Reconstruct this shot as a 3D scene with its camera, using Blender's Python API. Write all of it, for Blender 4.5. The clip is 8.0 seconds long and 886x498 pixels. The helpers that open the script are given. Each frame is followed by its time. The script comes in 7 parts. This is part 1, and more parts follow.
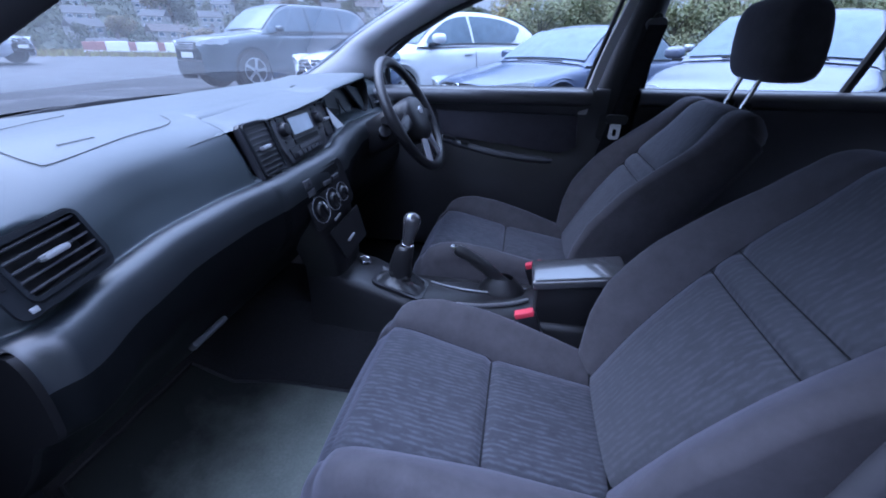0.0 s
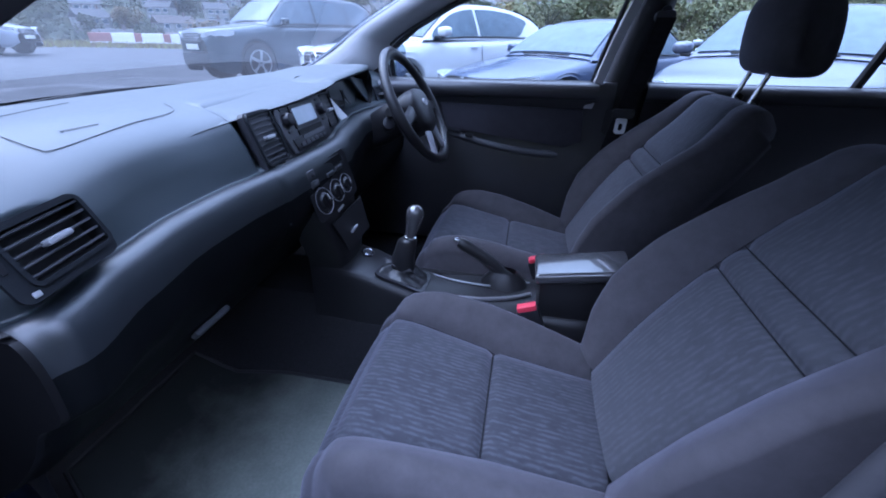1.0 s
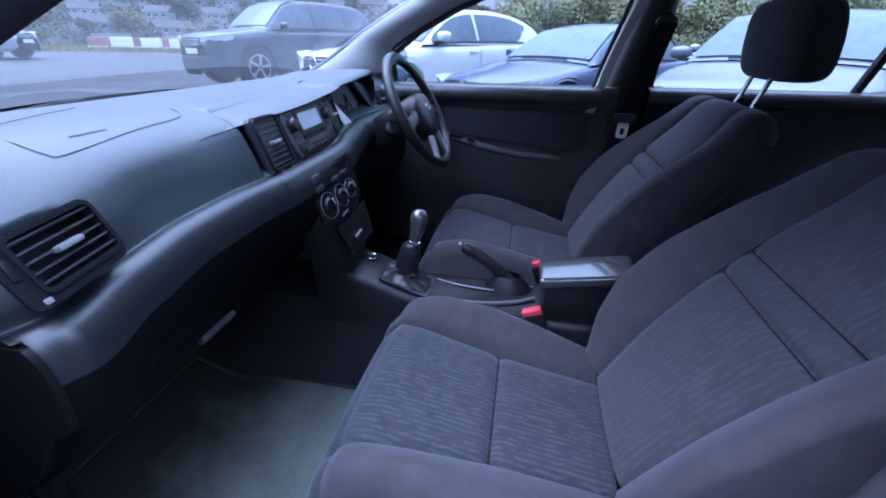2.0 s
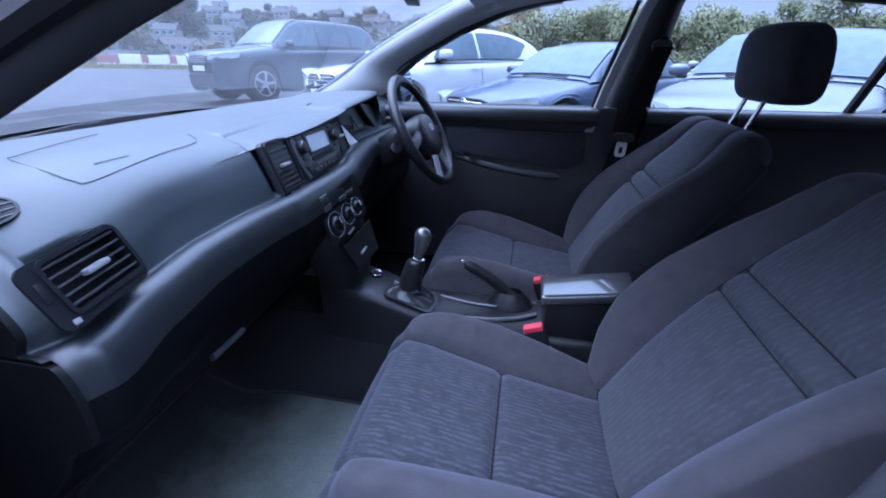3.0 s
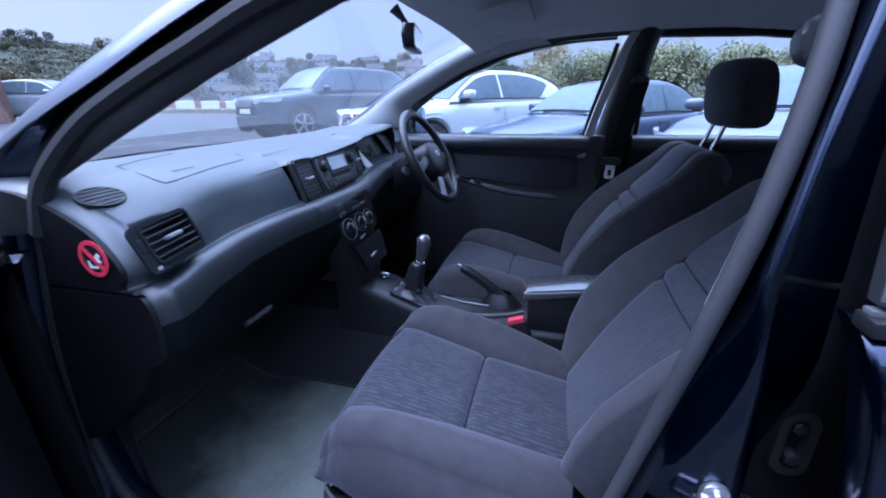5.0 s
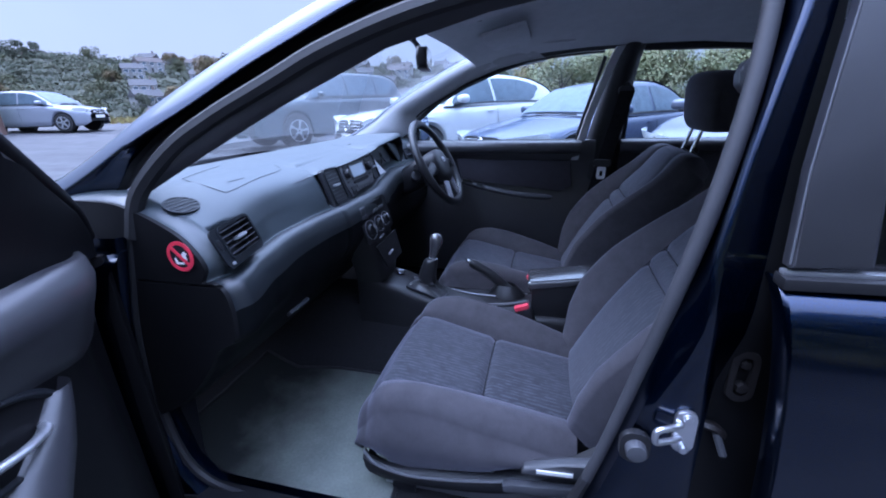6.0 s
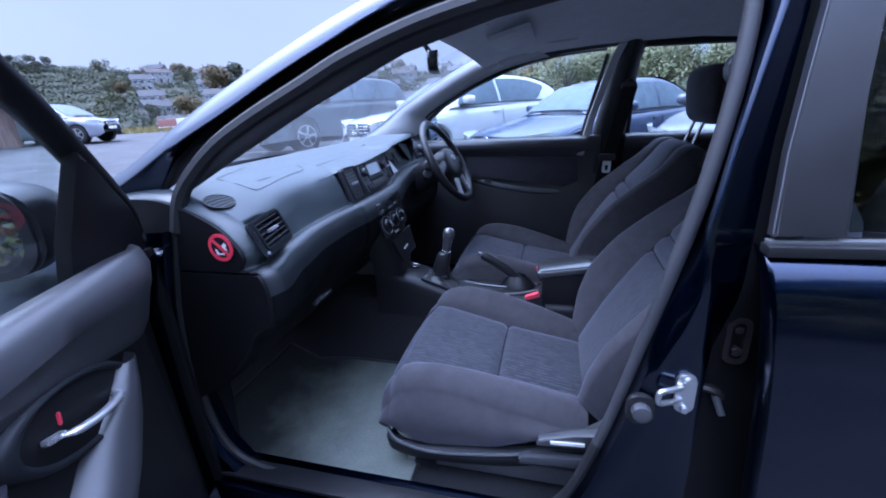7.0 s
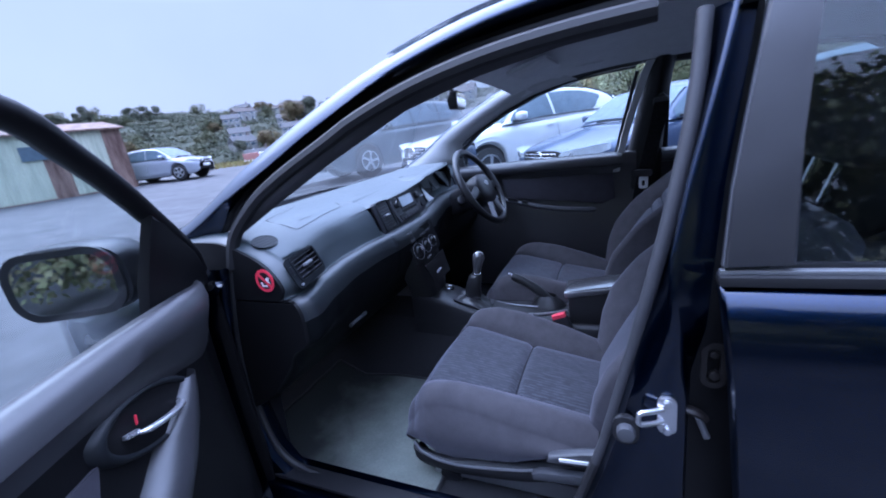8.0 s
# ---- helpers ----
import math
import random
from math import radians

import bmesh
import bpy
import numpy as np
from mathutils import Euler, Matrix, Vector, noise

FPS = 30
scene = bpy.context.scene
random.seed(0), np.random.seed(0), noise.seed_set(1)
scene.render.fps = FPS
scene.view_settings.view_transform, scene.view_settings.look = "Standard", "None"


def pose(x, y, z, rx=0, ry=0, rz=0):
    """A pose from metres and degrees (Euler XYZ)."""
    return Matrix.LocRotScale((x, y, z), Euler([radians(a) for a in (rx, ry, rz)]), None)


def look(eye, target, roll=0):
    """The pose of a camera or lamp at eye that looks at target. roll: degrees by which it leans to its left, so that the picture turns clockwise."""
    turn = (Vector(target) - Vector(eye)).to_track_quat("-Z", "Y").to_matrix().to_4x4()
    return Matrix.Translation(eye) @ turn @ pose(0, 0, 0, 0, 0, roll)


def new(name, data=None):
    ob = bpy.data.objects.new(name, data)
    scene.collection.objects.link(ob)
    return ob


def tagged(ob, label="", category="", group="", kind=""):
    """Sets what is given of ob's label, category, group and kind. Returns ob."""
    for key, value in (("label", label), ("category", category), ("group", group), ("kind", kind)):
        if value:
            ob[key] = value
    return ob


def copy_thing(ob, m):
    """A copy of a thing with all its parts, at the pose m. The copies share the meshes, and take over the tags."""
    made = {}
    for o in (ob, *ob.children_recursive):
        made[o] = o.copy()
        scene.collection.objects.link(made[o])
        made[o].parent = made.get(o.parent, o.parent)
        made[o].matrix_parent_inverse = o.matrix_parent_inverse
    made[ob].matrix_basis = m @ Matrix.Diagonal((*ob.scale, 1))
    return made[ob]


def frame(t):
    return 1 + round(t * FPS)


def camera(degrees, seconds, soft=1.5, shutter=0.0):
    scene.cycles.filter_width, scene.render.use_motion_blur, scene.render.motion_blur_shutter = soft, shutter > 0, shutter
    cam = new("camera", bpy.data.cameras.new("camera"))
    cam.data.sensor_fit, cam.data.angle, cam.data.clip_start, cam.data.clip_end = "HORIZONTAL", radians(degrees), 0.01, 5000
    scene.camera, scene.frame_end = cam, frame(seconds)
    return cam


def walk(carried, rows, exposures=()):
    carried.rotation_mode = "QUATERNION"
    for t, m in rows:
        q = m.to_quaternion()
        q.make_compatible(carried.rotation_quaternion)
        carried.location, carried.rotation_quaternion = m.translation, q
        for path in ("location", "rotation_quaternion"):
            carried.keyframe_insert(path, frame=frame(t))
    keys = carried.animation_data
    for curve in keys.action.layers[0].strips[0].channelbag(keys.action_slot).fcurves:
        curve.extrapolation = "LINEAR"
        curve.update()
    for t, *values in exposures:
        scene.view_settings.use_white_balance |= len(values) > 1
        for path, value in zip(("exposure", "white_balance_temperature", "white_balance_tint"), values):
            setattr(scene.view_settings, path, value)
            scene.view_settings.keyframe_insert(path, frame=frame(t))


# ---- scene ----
cam = camera(94.4, 8.0, soft=1.9, shutter=0.4)
METRES, EYE, TILT, LEAN, TURN = 0.694, 1.11, -26.5, 0.0, 10.5
ROWS = [
    (0.0, 0.0, 0.0, 0.0, 0.0, 0.0, -0.0),
    (0.5, 0.0012, 0.0023, -0.0021, 0.42, -0.38, -0.34),
    (1.0, 0.0017, 0.0042, -0.008, 0.48, -0.7, -0.66),
    (2.5, -0.0294, -0.0002, -0.0028, 0.16, 0.53, -0.58),
    (3.0, -0.0257, -0.0326, 0.0101, 0.5, 1.62, -0.6),
    (3.5, -0.0067, -0.0781, -0.0069, 0.73, 2.85, -1.0),
    (4.0, 0.0185, -0.1221, -0.0426, 1.9, 4.02, -1.5),
    (4.5, 0.0993, -0.1593, -0.111, 2.71, 5.29, -1.71),
    (5.0, 0.1167, -0.2735, -0.1299, 4.51, 6.4, -1.39),
    (6.5, 0.0323, -0.5365, -0.206, 3.81, 6.78, 0.65),
    (7.0, 0.0339, -0.5645, -0.2313, 5.13, 6.98, 1.17),
    (7.5, 0.0721, -0.5879, -0.2157, 8.68, 8.16, 1.35),
    (8.0, 0.238, -0.6724, -0.2072, 14.39, 9.24, 1.63),
]
walk(cam, [(t, pose(0, -0.972, EYE, TILT, LEAN, TURN) @ pose(METRES * x, METRES * y, METRES * z, 90 + pitch, roll, yaw)) for t, x, y, z, yaw, pitch, roll in ROWS],
     exposures=((0.0, 0.8, 4850, 17), (8.0, 0.8, 4850, 17)))

# ---- daylight: a bright overcast sky and a weak, very wide sun ----
ZEN = (0.62, 5.4)
world = bpy.data.worlds.new("overcast_sky")
scene.world = world
world.use_nodes = True
wt = world.node_tree
wt.nodes.clear()
w_out = wt.nodes.new("ShaderNodeOutputWorld")
w_bg = wt.nodes.new("ShaderNodeBackground")
w_sky = wt.nodes.new("ShaderNodeTexSky")
w_sky.sky_type = "NISHITA"
w_sky.sun_disc = False
w_sky.sun_elevation, w_sky.sun_rotation = radians(57), radians(281)
w_sky.air_density, w_sky.dust_density, w_sky.ozone_density = 1.0, 4.0, 1.0
w_tc = wt.nodes.new("ShaderNodeTexCoord")
w_cloud = wt.nodes.new("ShaderNodeTexNoise")
w_cloud.inputs["Scale"].default_value, w_cloud.inputs["Detail"].default_value = 2.2, 5
w_ramp = wt.nodes.new("ShaderNodeValToRGB")
w_ramp.color_ramp.elements[0].position, w_ramp.color_ramp.elements[1].position = 0.3, 0.75
w_ramp.color_ramp.elements[0].color, w_ramp.color_ramp.elements[1].color = (6.5, 6.8, 8.2, 1), (7.6, 7.8, 8.9, 1)
# an overcast sky is brighter overhead than at the horizon
w_sep = wt.nodes.new("ShaderNodeSeparateXYZ")
wt.links.new(w_tc.outputs["Generated"], w_sep.inputs["Vector"])
w_up = wt.nodes.new("ShaderNodeMapRange")
w_up.inputs["From Min"].default_value, w_up.inputs["From Max"].default_value = 0.28, 1.0
w_up.inputs["To Min"].default_value, w_up.inputs["To Max"].default_value = ZEN[0], ZEN[1]
wt.links.new(w_sep.outputs["Z"], w_up.inputs["Value"])
w_str = wt.nodes.new("ShaderNodeMath")
w_str.operation = "MULTIPLY"
w_str.inputs[1].default_value = 0.1
wt.links.new(w_up.outputs["Result"], w_str.inputs[0])
w_mix = wt.nodes.new("ShaderNodeMix")
w_mix.data_type = "RGBA"
w_mix.inputs["Factor"].default_value = 0.8
wt.links.new(w_cloud.outputs["Fac"], w_ramp.inputs["Fac"])
wt.links.new(w_sky.outputs["Color"], w_mix.inputs[6])
wt.links.new(w_ramp.outputs["Color"], w_mix.inputs[7])
wt.links.new(w_mix.outputs[2], w_bg.inputs["Color"])
wt.links.new(w_str.outputs["Value"], w_bg.inputs["Strength"])
wt.links.new(w_bg.outputs["Background"], w_out.inputs["Surface"])

sun = new("sun", bpy.data.lights.new("sun", "SUN"))
sun.data.energy, sun.data.angle, sun.data.color = 0.8, radians(60), (1.0, 0.97, 0.93)
sun.matrix_world = look((-5, 1.0, 8), (0, 0, 0))

# ---- materials ----


def shader(name):
    m = bpy.data.materials.new(name)
    m.use_nodes = True
    nt = m.node_tree
    b = nt.nodes["Principled BSDF"]
    return m, nt, b


def node(nt, kind, **values):
    n = nt.nodes.new(kind)
    for k, v in values.items():
        n.inputs[k.replace("_", " ")].default_value = v
    return n


def coords(nt, scale=(1, 1, 1), source="Object"):
    tc = nt.nodes.new("ShaderNodeTexCoord")
    mp = nt.nodes.new("ShaderNodeMapping")
    mp.inputs["Scale"].default_value = scale
    nt.links.new(tc.outputs[source], mp.inputs["Vector"])
    return mp.outputs["Vector"]


def mix_colour(nt, fac, a, b):
    n = nt.nodes.new("ShaderNodeMix")
    n.data_type = "RGBA"
    nt.links.new(fac, n.inputs["Factor"])
    for sock, v in ((6, a), (7, b)):
        if isinstance(v, tuple):
            n.inputs[sock].default_value = (*v, 1)
        else:
            nt.links.new(v, n.inputs[sock])
    return n.outputs[2]


def ramp(nt, fac, lo, hi):
    n = nt.nodes.new("ShaderNodeMapRange")
    n.inputs["From Min"].default_value, n.inputs["From Max"].default_value = lo, hi
    nt.links.new(fac, n.inputs["Value"])
    return n.outputs["Result"]


def bump(nt, b, height, strength=0.3, distance=0.001):
    n = nt.nodes.new("ShaderNodeBump")
    n.inputs["Strength"].default_value, n.inputs["Distance"].default_value = strength, distance
    nt.links.new(height, n.inputs["Height"])
    nt.links.new(n.outputs["Normal"], b.inputs["Normal"])


def grained(name, colour, rough, grain=900.0, relief=0.25, blotch=0.25, metal=0.0, coat=0.0, wear=6.0, spec=0.5):
    """Moulded or painted surface: fine grain relief, broad wear in colour and gloss."""
    m, nt, b = shader(name)
    v = coords(nt)
    fine = node(nt, "ShaderNodeTexNoise", Scale=grain, Detail=2.0)
    broad = node(nt, "ShaderNodeTexNoise", Scale=wear, Detail=6.0, Roughness=0.65)
    for n in (fine, broad):
        nt.links.new(v, n.inputs["Vector"])
    k = ramp(nt, broad.outputs["Fac"], 0.3, 0.7)
    dark = tuple(c * (1 - blotch) for c in colour)
    lite = tuple(min(1, c * (1 + blotch)) for c in colour)
    nt.links.new(mix_colour(nt, k, dark, lite), b.inputs["Base Color"])
    r = nt.nodes.new("ShaderNodeMapRange")
    r.inputs["To Min"].default_value, r.inputs["To Max"].default_value = rough * 0.85, min(1, rough * 1.15)
    nt.links.new(broad.outputs["Fac"], r.inputs["Value"])
    nt.links.new(r.outputs["Result"], b.inputs["Roughness"])
    b.inputs["Metallic"].default_value = metal
    b.inputs["Specular IOR Level"].default_value = spec
    b.inputs["Coat Weight"].default_value = coat
    b.inputs["Coat Roughness"].default_value = 0.06
    if relief:
        bump(nt, b, fine.outputs["Fac"], relief, 0.0006)
    return m


def cloth(name, colour, pale, rib=0.0, sheen=0.25, axis="X", gain=1.3):
    """Velour: short pile with brushed patches; rib > 0 gives broken woven ribs of that spacing."""
    m, nt, b = shader(name)
    v = coords(nt)
    pile = node(nt, "ShaderNodeTexNoise", Scale=1400.0, Detail=2.0)
    brush = node(nt, "ShaderNodeTexNoise", Scale=22.0, Detail=7.0, Roughness=0.7)
    for n in (pile, brush):
        nt.links.new(v, n.inputs["Vector"])
    k = ramp(nt, brush.outputs["Fac"], 0.32, 0.72)
    col = mix_colour(nt, k, colour, pale)
    height = pile.outputs["Fac"]
    if rib:
        wave = nt.nodes.new("ShaderNodeTexWave")
        wave.bands_direction = axis
        wave.inputs["Scale"].default_value = 0.314 / rib
        wave.inputs["Distortion"].default_value = 2.3
        wave.inputs["Detail"].default_value = 2.0
        wave.inputs["Detail Scale"].default_value = 1.6
        nt.links.new(coords(nt, (1, 1, 1)), wave.inputs["Vector"])
        breaks = node(nt, "ShaderNodeTexNoise", Scale=1.0, Detail=3.0)
        nt.links.new(coords(nt, (42, 95, 60)), breaks.inputs["Vector"])
        mul = nt.nodes.new("ShaderNodeMath")
        mul.operation = "MULTIPLY"
        nt.links.new(wave.outputs["Fac"], mul.inputs[0])
        nt.links.new(ramp(nt, breaks.outputs["Fac"], 0.38, 0.6), mul.inputs[1])
        col = mix_colour(nt, mul.outputs["Value"], col, tuple(c * gain for c in pale))
        height = mul.outputs["Value"]
    nt.links.new(col, b.inputs["Base Color"])
    b.inputs["Roughness"].default_value = 0.95
    b.inputs["Specular IOR Level"].default_value = 0.15
    b.inputs["Sheen Weight"].default_value = sheen
    b.inputs["Sheen Roughness"].default_value = 0.45
    b.inputs["Sheen Tint"].default_value = (0.75, 0.75, 0.95, 1)
    bump(nt, b, height, 0.22 if rib else 0.35, 0.0012 if rib else 0.0006)
    return m


def pane(name, tint, gloss=0.9, film=0.0):
    """Thin flat glass: clear, tinted, mirror-like at a slant; film is the share of pale veil on it."""
    m = bpy.data.materials.new(name)
    m.use_nodes = True
    nt = m.node_tree
    nt.nodes.clear()
    out = nt.nodes.new("ShaderNodeOutputMaterial")
    clear = nt.nodes.new("ShaderNodeBsdfTransparent")
    clear.inputs["Color"].default_value = (*tint, 1)
    shine = nt.nodes.new("ShaderNodeBsdfGlossy")
    shine.inputs["Roughness"].default_value = 0.01
    shine.inputs["Color"].default_value = (gloss, gloss, gloss, 1)
    lw = nt.nodes.new("ShaderNodeLayerWeight")
    lw.inputs["Blend"].default_value = 0.5
    pw = nt.nodes.new("ShaderNodeMath")
    pw.operation = "POWER"
    pw.inputs[1].default_value = 5.0
    fr = nt.nodes.new("ShaderNodeMath")
    fr.operation = "MULTIPLY_ADD"
    fr.inputs[1].default_value, fr.inputs[2].default_value = 0.9, 0.045
    nt.links.new(lw.outputs["Facing"], pw.inputs[0])
    nt.links.new(pw.outputs["Value"], fr.inputs[0])
    mx = nt.nodes.new("ShaderNodeMixShader")
    nt.links.new(fr.outputs["Value"], mx.inputs["Fac"])
    nt.links.new(clear.outputs["BSDF"], mx.inputs[1])
    nt.links.new(shine.outputs["BSDF"], mx.inputs[2])
    if film:
        # Pale veil: dirt, plus the dash's mirrored haze put in as colour.
        haze = nt.nodes.new("ShaderNodeBsdfTranslucent")
        haze.inputs["Color"].default_value = (0.7, 0.72, 0.74, 1)
        smear = node(nt, "ShaderNodeTexNoise", Scale=5.0, Detail=6.0, Roughness=0.6)
        nt.links.new(coords(nt), smear.inputs["Vector"])
        share = nt.nodes.new("ShaderNodeMapRange")
        share.inputs["To Min"].default_value, share.inputs["To Max"].default_value = film * 0.6, film * 1.4
        nt.links.new(smear.outputs["Fac"], share.inputs["Value"])
        both = nt.nodes.new("ShaderNodeMixShader")
        nt.links.new(share.outputs["Result"], both.inputs["Fac"])
        nt.links.new(mx.outputs["Shader"], both.inputs[1])
        nt.links.new(haze.outputs["BSDF"], both.inputs[2])
        mx = both
    nt.links.new(mx.outputs[0], out.inputs["Surface"])
    return m


def paint(name, colour, flake=0.4, rough=0.35, coat=1.0, dust=(0.2, 0.2, 0.22)):
    """Car paint: flaked base under a clear coat, with faint road film."""
    m, nt, b = shader(name)
    v = coords(nt)
    fl = node(nt, "ShaderNodeTexVoronoi", Scale=1600.0)
    film = node(nt, "ShaderNodeTexNoise", Scale=5.0, Detail=8.0, Roughness=0.7)
    for n in (fl, film):
        nt.links.new(v, n.inputs["Vector"])
    base = mix_colour(nt, fl.outputs["Distance"], tuple(c * 0.75 for c in colour), tuple(min(1, c * 1.35) for c in colour))
    nt.links.new(mix_colour(nt, ramp(nt, film.outputs["Fac"], 0.5, 2.5), base, dust), b.inputs["Base Color"])
    b.inputs["Metallic"].default_value = flake
    b.inputs["Specular IOR Level"].default_value = 0.1
    b.inputs["Roughness"].default_value = rough
    b.inputs["Coat Weight"].default_value = coat
    r = nt.nodes.new("ShaderNodeMapRange")
    r.inputs["To Min"].default_value, r.inputs["To Max"].default_value = 0.03, 0.16
    nt.links.new(film.outputs["Fac"], r.inputs["Value"])
    nt.links.new(r.outputs["Result"], b.inputs["Coat Roughness"])
    return m


def two_tone(name, a, c, scale, rough=0.9, stretch=(1, 1, 1), relief=0.5, depth=0.01, lo=0.35, hi=0.65, detail=8.0, per_island=0.0):
    m, nt, b = shader(name)
    n1 = node(nt, "ShaderNodeTexNoise", Scale=scale, Detail=detail, Roughness=0.65)
    nt.links.new(coords(nt, stretch), n1.inputs["Vector"])
    col = mix_colour(nt, ramp(nt, n1.outputs["Fac"], lo, hi), a, c)
    if per_island:
        geo = nt.nodes.new("ShaderNodeNewGeometry")
        hsv = nt.nodes.new("ShaderNodeHueSaturation")
        mr = nt.nodes.new("ShaderNodeMapRange")
        mr.inputs["To Min"].default_value, mr.inputs["To Max"].default_value = 1 - per_island, 1 + per_island
        nt.links.new(geo.outputs["Random Per Island"], mr.inputs["Value"])
        nt.links.new(mr.outputs["Result"], hsv.inputs["Value"])
        hu = nt.nodes.new("ShaderNodeMapRange")
        hu.inputs["To Min"].default_value, hu.inputs["To Max"].default_value = 0.46, 0.53
        nt.links.new(geo.outputs["Random Per Island"], hu.inputs["Value"])
        nt.links.new(hu.outputs["Result"], hsv.inputs["Hue"])
        nt.links.new(col, hsv.inputs["Color"])
        col = hsv.outputs["Color"]
    nt.links.new(col, b.inputs["Base Color"])
    b.inputs["Roughness"].default_value = rough
    if relief:
        bump(nt, b, n1.outputs["Fac"], relief, depth)
    return m


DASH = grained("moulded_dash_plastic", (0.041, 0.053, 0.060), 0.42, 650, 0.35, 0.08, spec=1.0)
# Ridge and knee plastics step darker: shade under the dash in their colour.
KNEE_SHADE = grained("shaded_knee_panel_plastic", (0.005, 0.006, 0.007), 0.5, 650, 0.35, 0.08, spec=0.12)
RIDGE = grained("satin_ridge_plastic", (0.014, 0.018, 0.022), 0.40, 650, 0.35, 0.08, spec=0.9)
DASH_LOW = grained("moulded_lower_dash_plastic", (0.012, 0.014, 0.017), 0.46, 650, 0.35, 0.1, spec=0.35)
TRIM = grained("black_trim_plastic", (0.015, 0.015, 0.017), 0.42, 700, 0.3, 0.15)
DOOR_CARD = grained("black_door_card_plastic", (0.040, 0.040, 0.045), 0.38, 700, 0.3, 0.15, spec=0.9)
SATIN_BLACK = grained("satin_black_film", (0.026, 0.026, 0.030), 0.33, 500, 0.05, 0.15, spec=0.6)
HINGE = grained("grimy_brown_painted_steel", (0.013, 0.011, 0.011), 0.5, 300, 0.3, 0.4)
BLACK = grained("matt_black_plastic", (0.006, 0.006, 0.007), 0.5, 700, 0.3, 0.15, spec=0.3)
TRIM_SMOOTH = grained("smooth_black_plastic", (0.016, 0.016, 0.019), 0.32, 500, 0.08, 0.2)
RADIO = grained("graphite_radio_plastic", (0.07, 0.072, 0.08), 0.4, 500, 0.1, 0.15)
RADIO_FACE = grained("dark_radio_plastic", (0.035, 0.036, 0.042), 0.38, 500, 0.1, 0.15)
SILVER = grained("silver_painted_plastic", (0.5, 0.51, 0.54), 0.35, 500, 0.05, 0.1, metal=0.5)
CHROME = grained("polished_chrome", (0.8, 0.8, 0.82), 0.1, 400, 0.02, 0.05, metal=1.0)
SATIN = grained("satin_chrome", (0.8, 0.8, 0.83), 0.28, 300, 0.05, 0.08, metal=0.8)
STEEL = grained("zinc_plated_steel", (0.62, 0.63, 0.66), 0.3, 300, 0.1, 0.15, metal=0.9)
RUBBER = grained("black_rubber_seal", (0.016, 0.016, 0.018), 0.6, 300, 0.25, 0.2)
SEAL_GREY = grained("worn_grey_weatherstrip", (0.044, 0.044, 0.050), 0.6, 300, 0.25, 0.2)
PILLAR = grained("grey_pillar_trim", (0.48, 0.48, 0.49), 0.6, 700, 0.3, 0.06)
HEADLINER = cloth("headliner_felt", (0.60, 0.60, 0.61), (0.68, 0.68, 0.69), sheen=0.1)
VELOUR = cloth("charcoal_velour", (0.062, 0.059, 0.065), (0.086, 0.082, 0.090))
RIBBED = cloth("ribbed_charcoal_velour", (0.044, 0.045, 0.053), (0.060, 0.062, 0.073), rib=0.0098, axis="Y", gain=1.4)
RIBBED_BACK = cloth("ribbed_back_velour", (0.060, 0.061, 0.068), (0.076, 0.078, 0.088), rib=0.012, axis="Y", gain=1.15)
DOOR_CLOTH = cloth("door_insert_cloth", (0.04, 0.038, 0.045), (0.055, 0.052, 0.062))
SEAM = cloth("seam_thread", (0.016, 0.016, 0.019), (0.022, 0.022, 0.025), sheen=0.0)
WEBBING = cloth("seat_belt_webbing", (0.012, 0.012, 0.014), (0.02, 0.02, 0.022), rib=0.002, sheen=0.1)
CARPET = two_tone("dark_carpet", (0.009, 0.009, 0.010), (0.020, 0.020, 0.023), 260, 0.98, relief=0.6, depth=0.004)


def dusty_shaded_mat(name):
    """Rubber-backed mat, dusty at the heels; footwell shade is put in as its dark colour."""
    m, nt, b = shader(name)
    v = coords(nt)
    grain = node(nt, "ShaderNodeTexNoise", Scale=160.0, Detail=3.0)
    cloud = node(nt, "ShaderNodeTexNoise", Scale=7.0, Detail=8.0, Roughness=0.6)
    for n in (grain, cloud):
        nt.links.new(v, n.inputs["Vector"])
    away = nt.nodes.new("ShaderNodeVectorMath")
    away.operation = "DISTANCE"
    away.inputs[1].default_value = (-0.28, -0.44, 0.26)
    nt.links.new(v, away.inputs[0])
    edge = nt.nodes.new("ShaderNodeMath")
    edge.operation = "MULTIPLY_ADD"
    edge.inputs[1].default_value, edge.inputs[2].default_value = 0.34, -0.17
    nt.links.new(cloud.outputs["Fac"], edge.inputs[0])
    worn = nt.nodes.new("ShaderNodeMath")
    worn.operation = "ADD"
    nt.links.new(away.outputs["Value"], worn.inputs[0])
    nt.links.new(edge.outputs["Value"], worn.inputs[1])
    # Pale dusty middle fades by distance into footwell shade put into the colour.
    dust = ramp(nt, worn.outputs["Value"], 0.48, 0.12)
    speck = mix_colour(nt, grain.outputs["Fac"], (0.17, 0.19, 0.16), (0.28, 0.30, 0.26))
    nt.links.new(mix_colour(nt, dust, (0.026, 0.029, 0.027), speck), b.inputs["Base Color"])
    b.inputs["Roughness"].default_value = 0.9
    b.inputs["Specular IOR Level"].default_value = 0.2
    bump(nt, b, grain.outputs["Fac"], 0.3, 0.002)
    return m


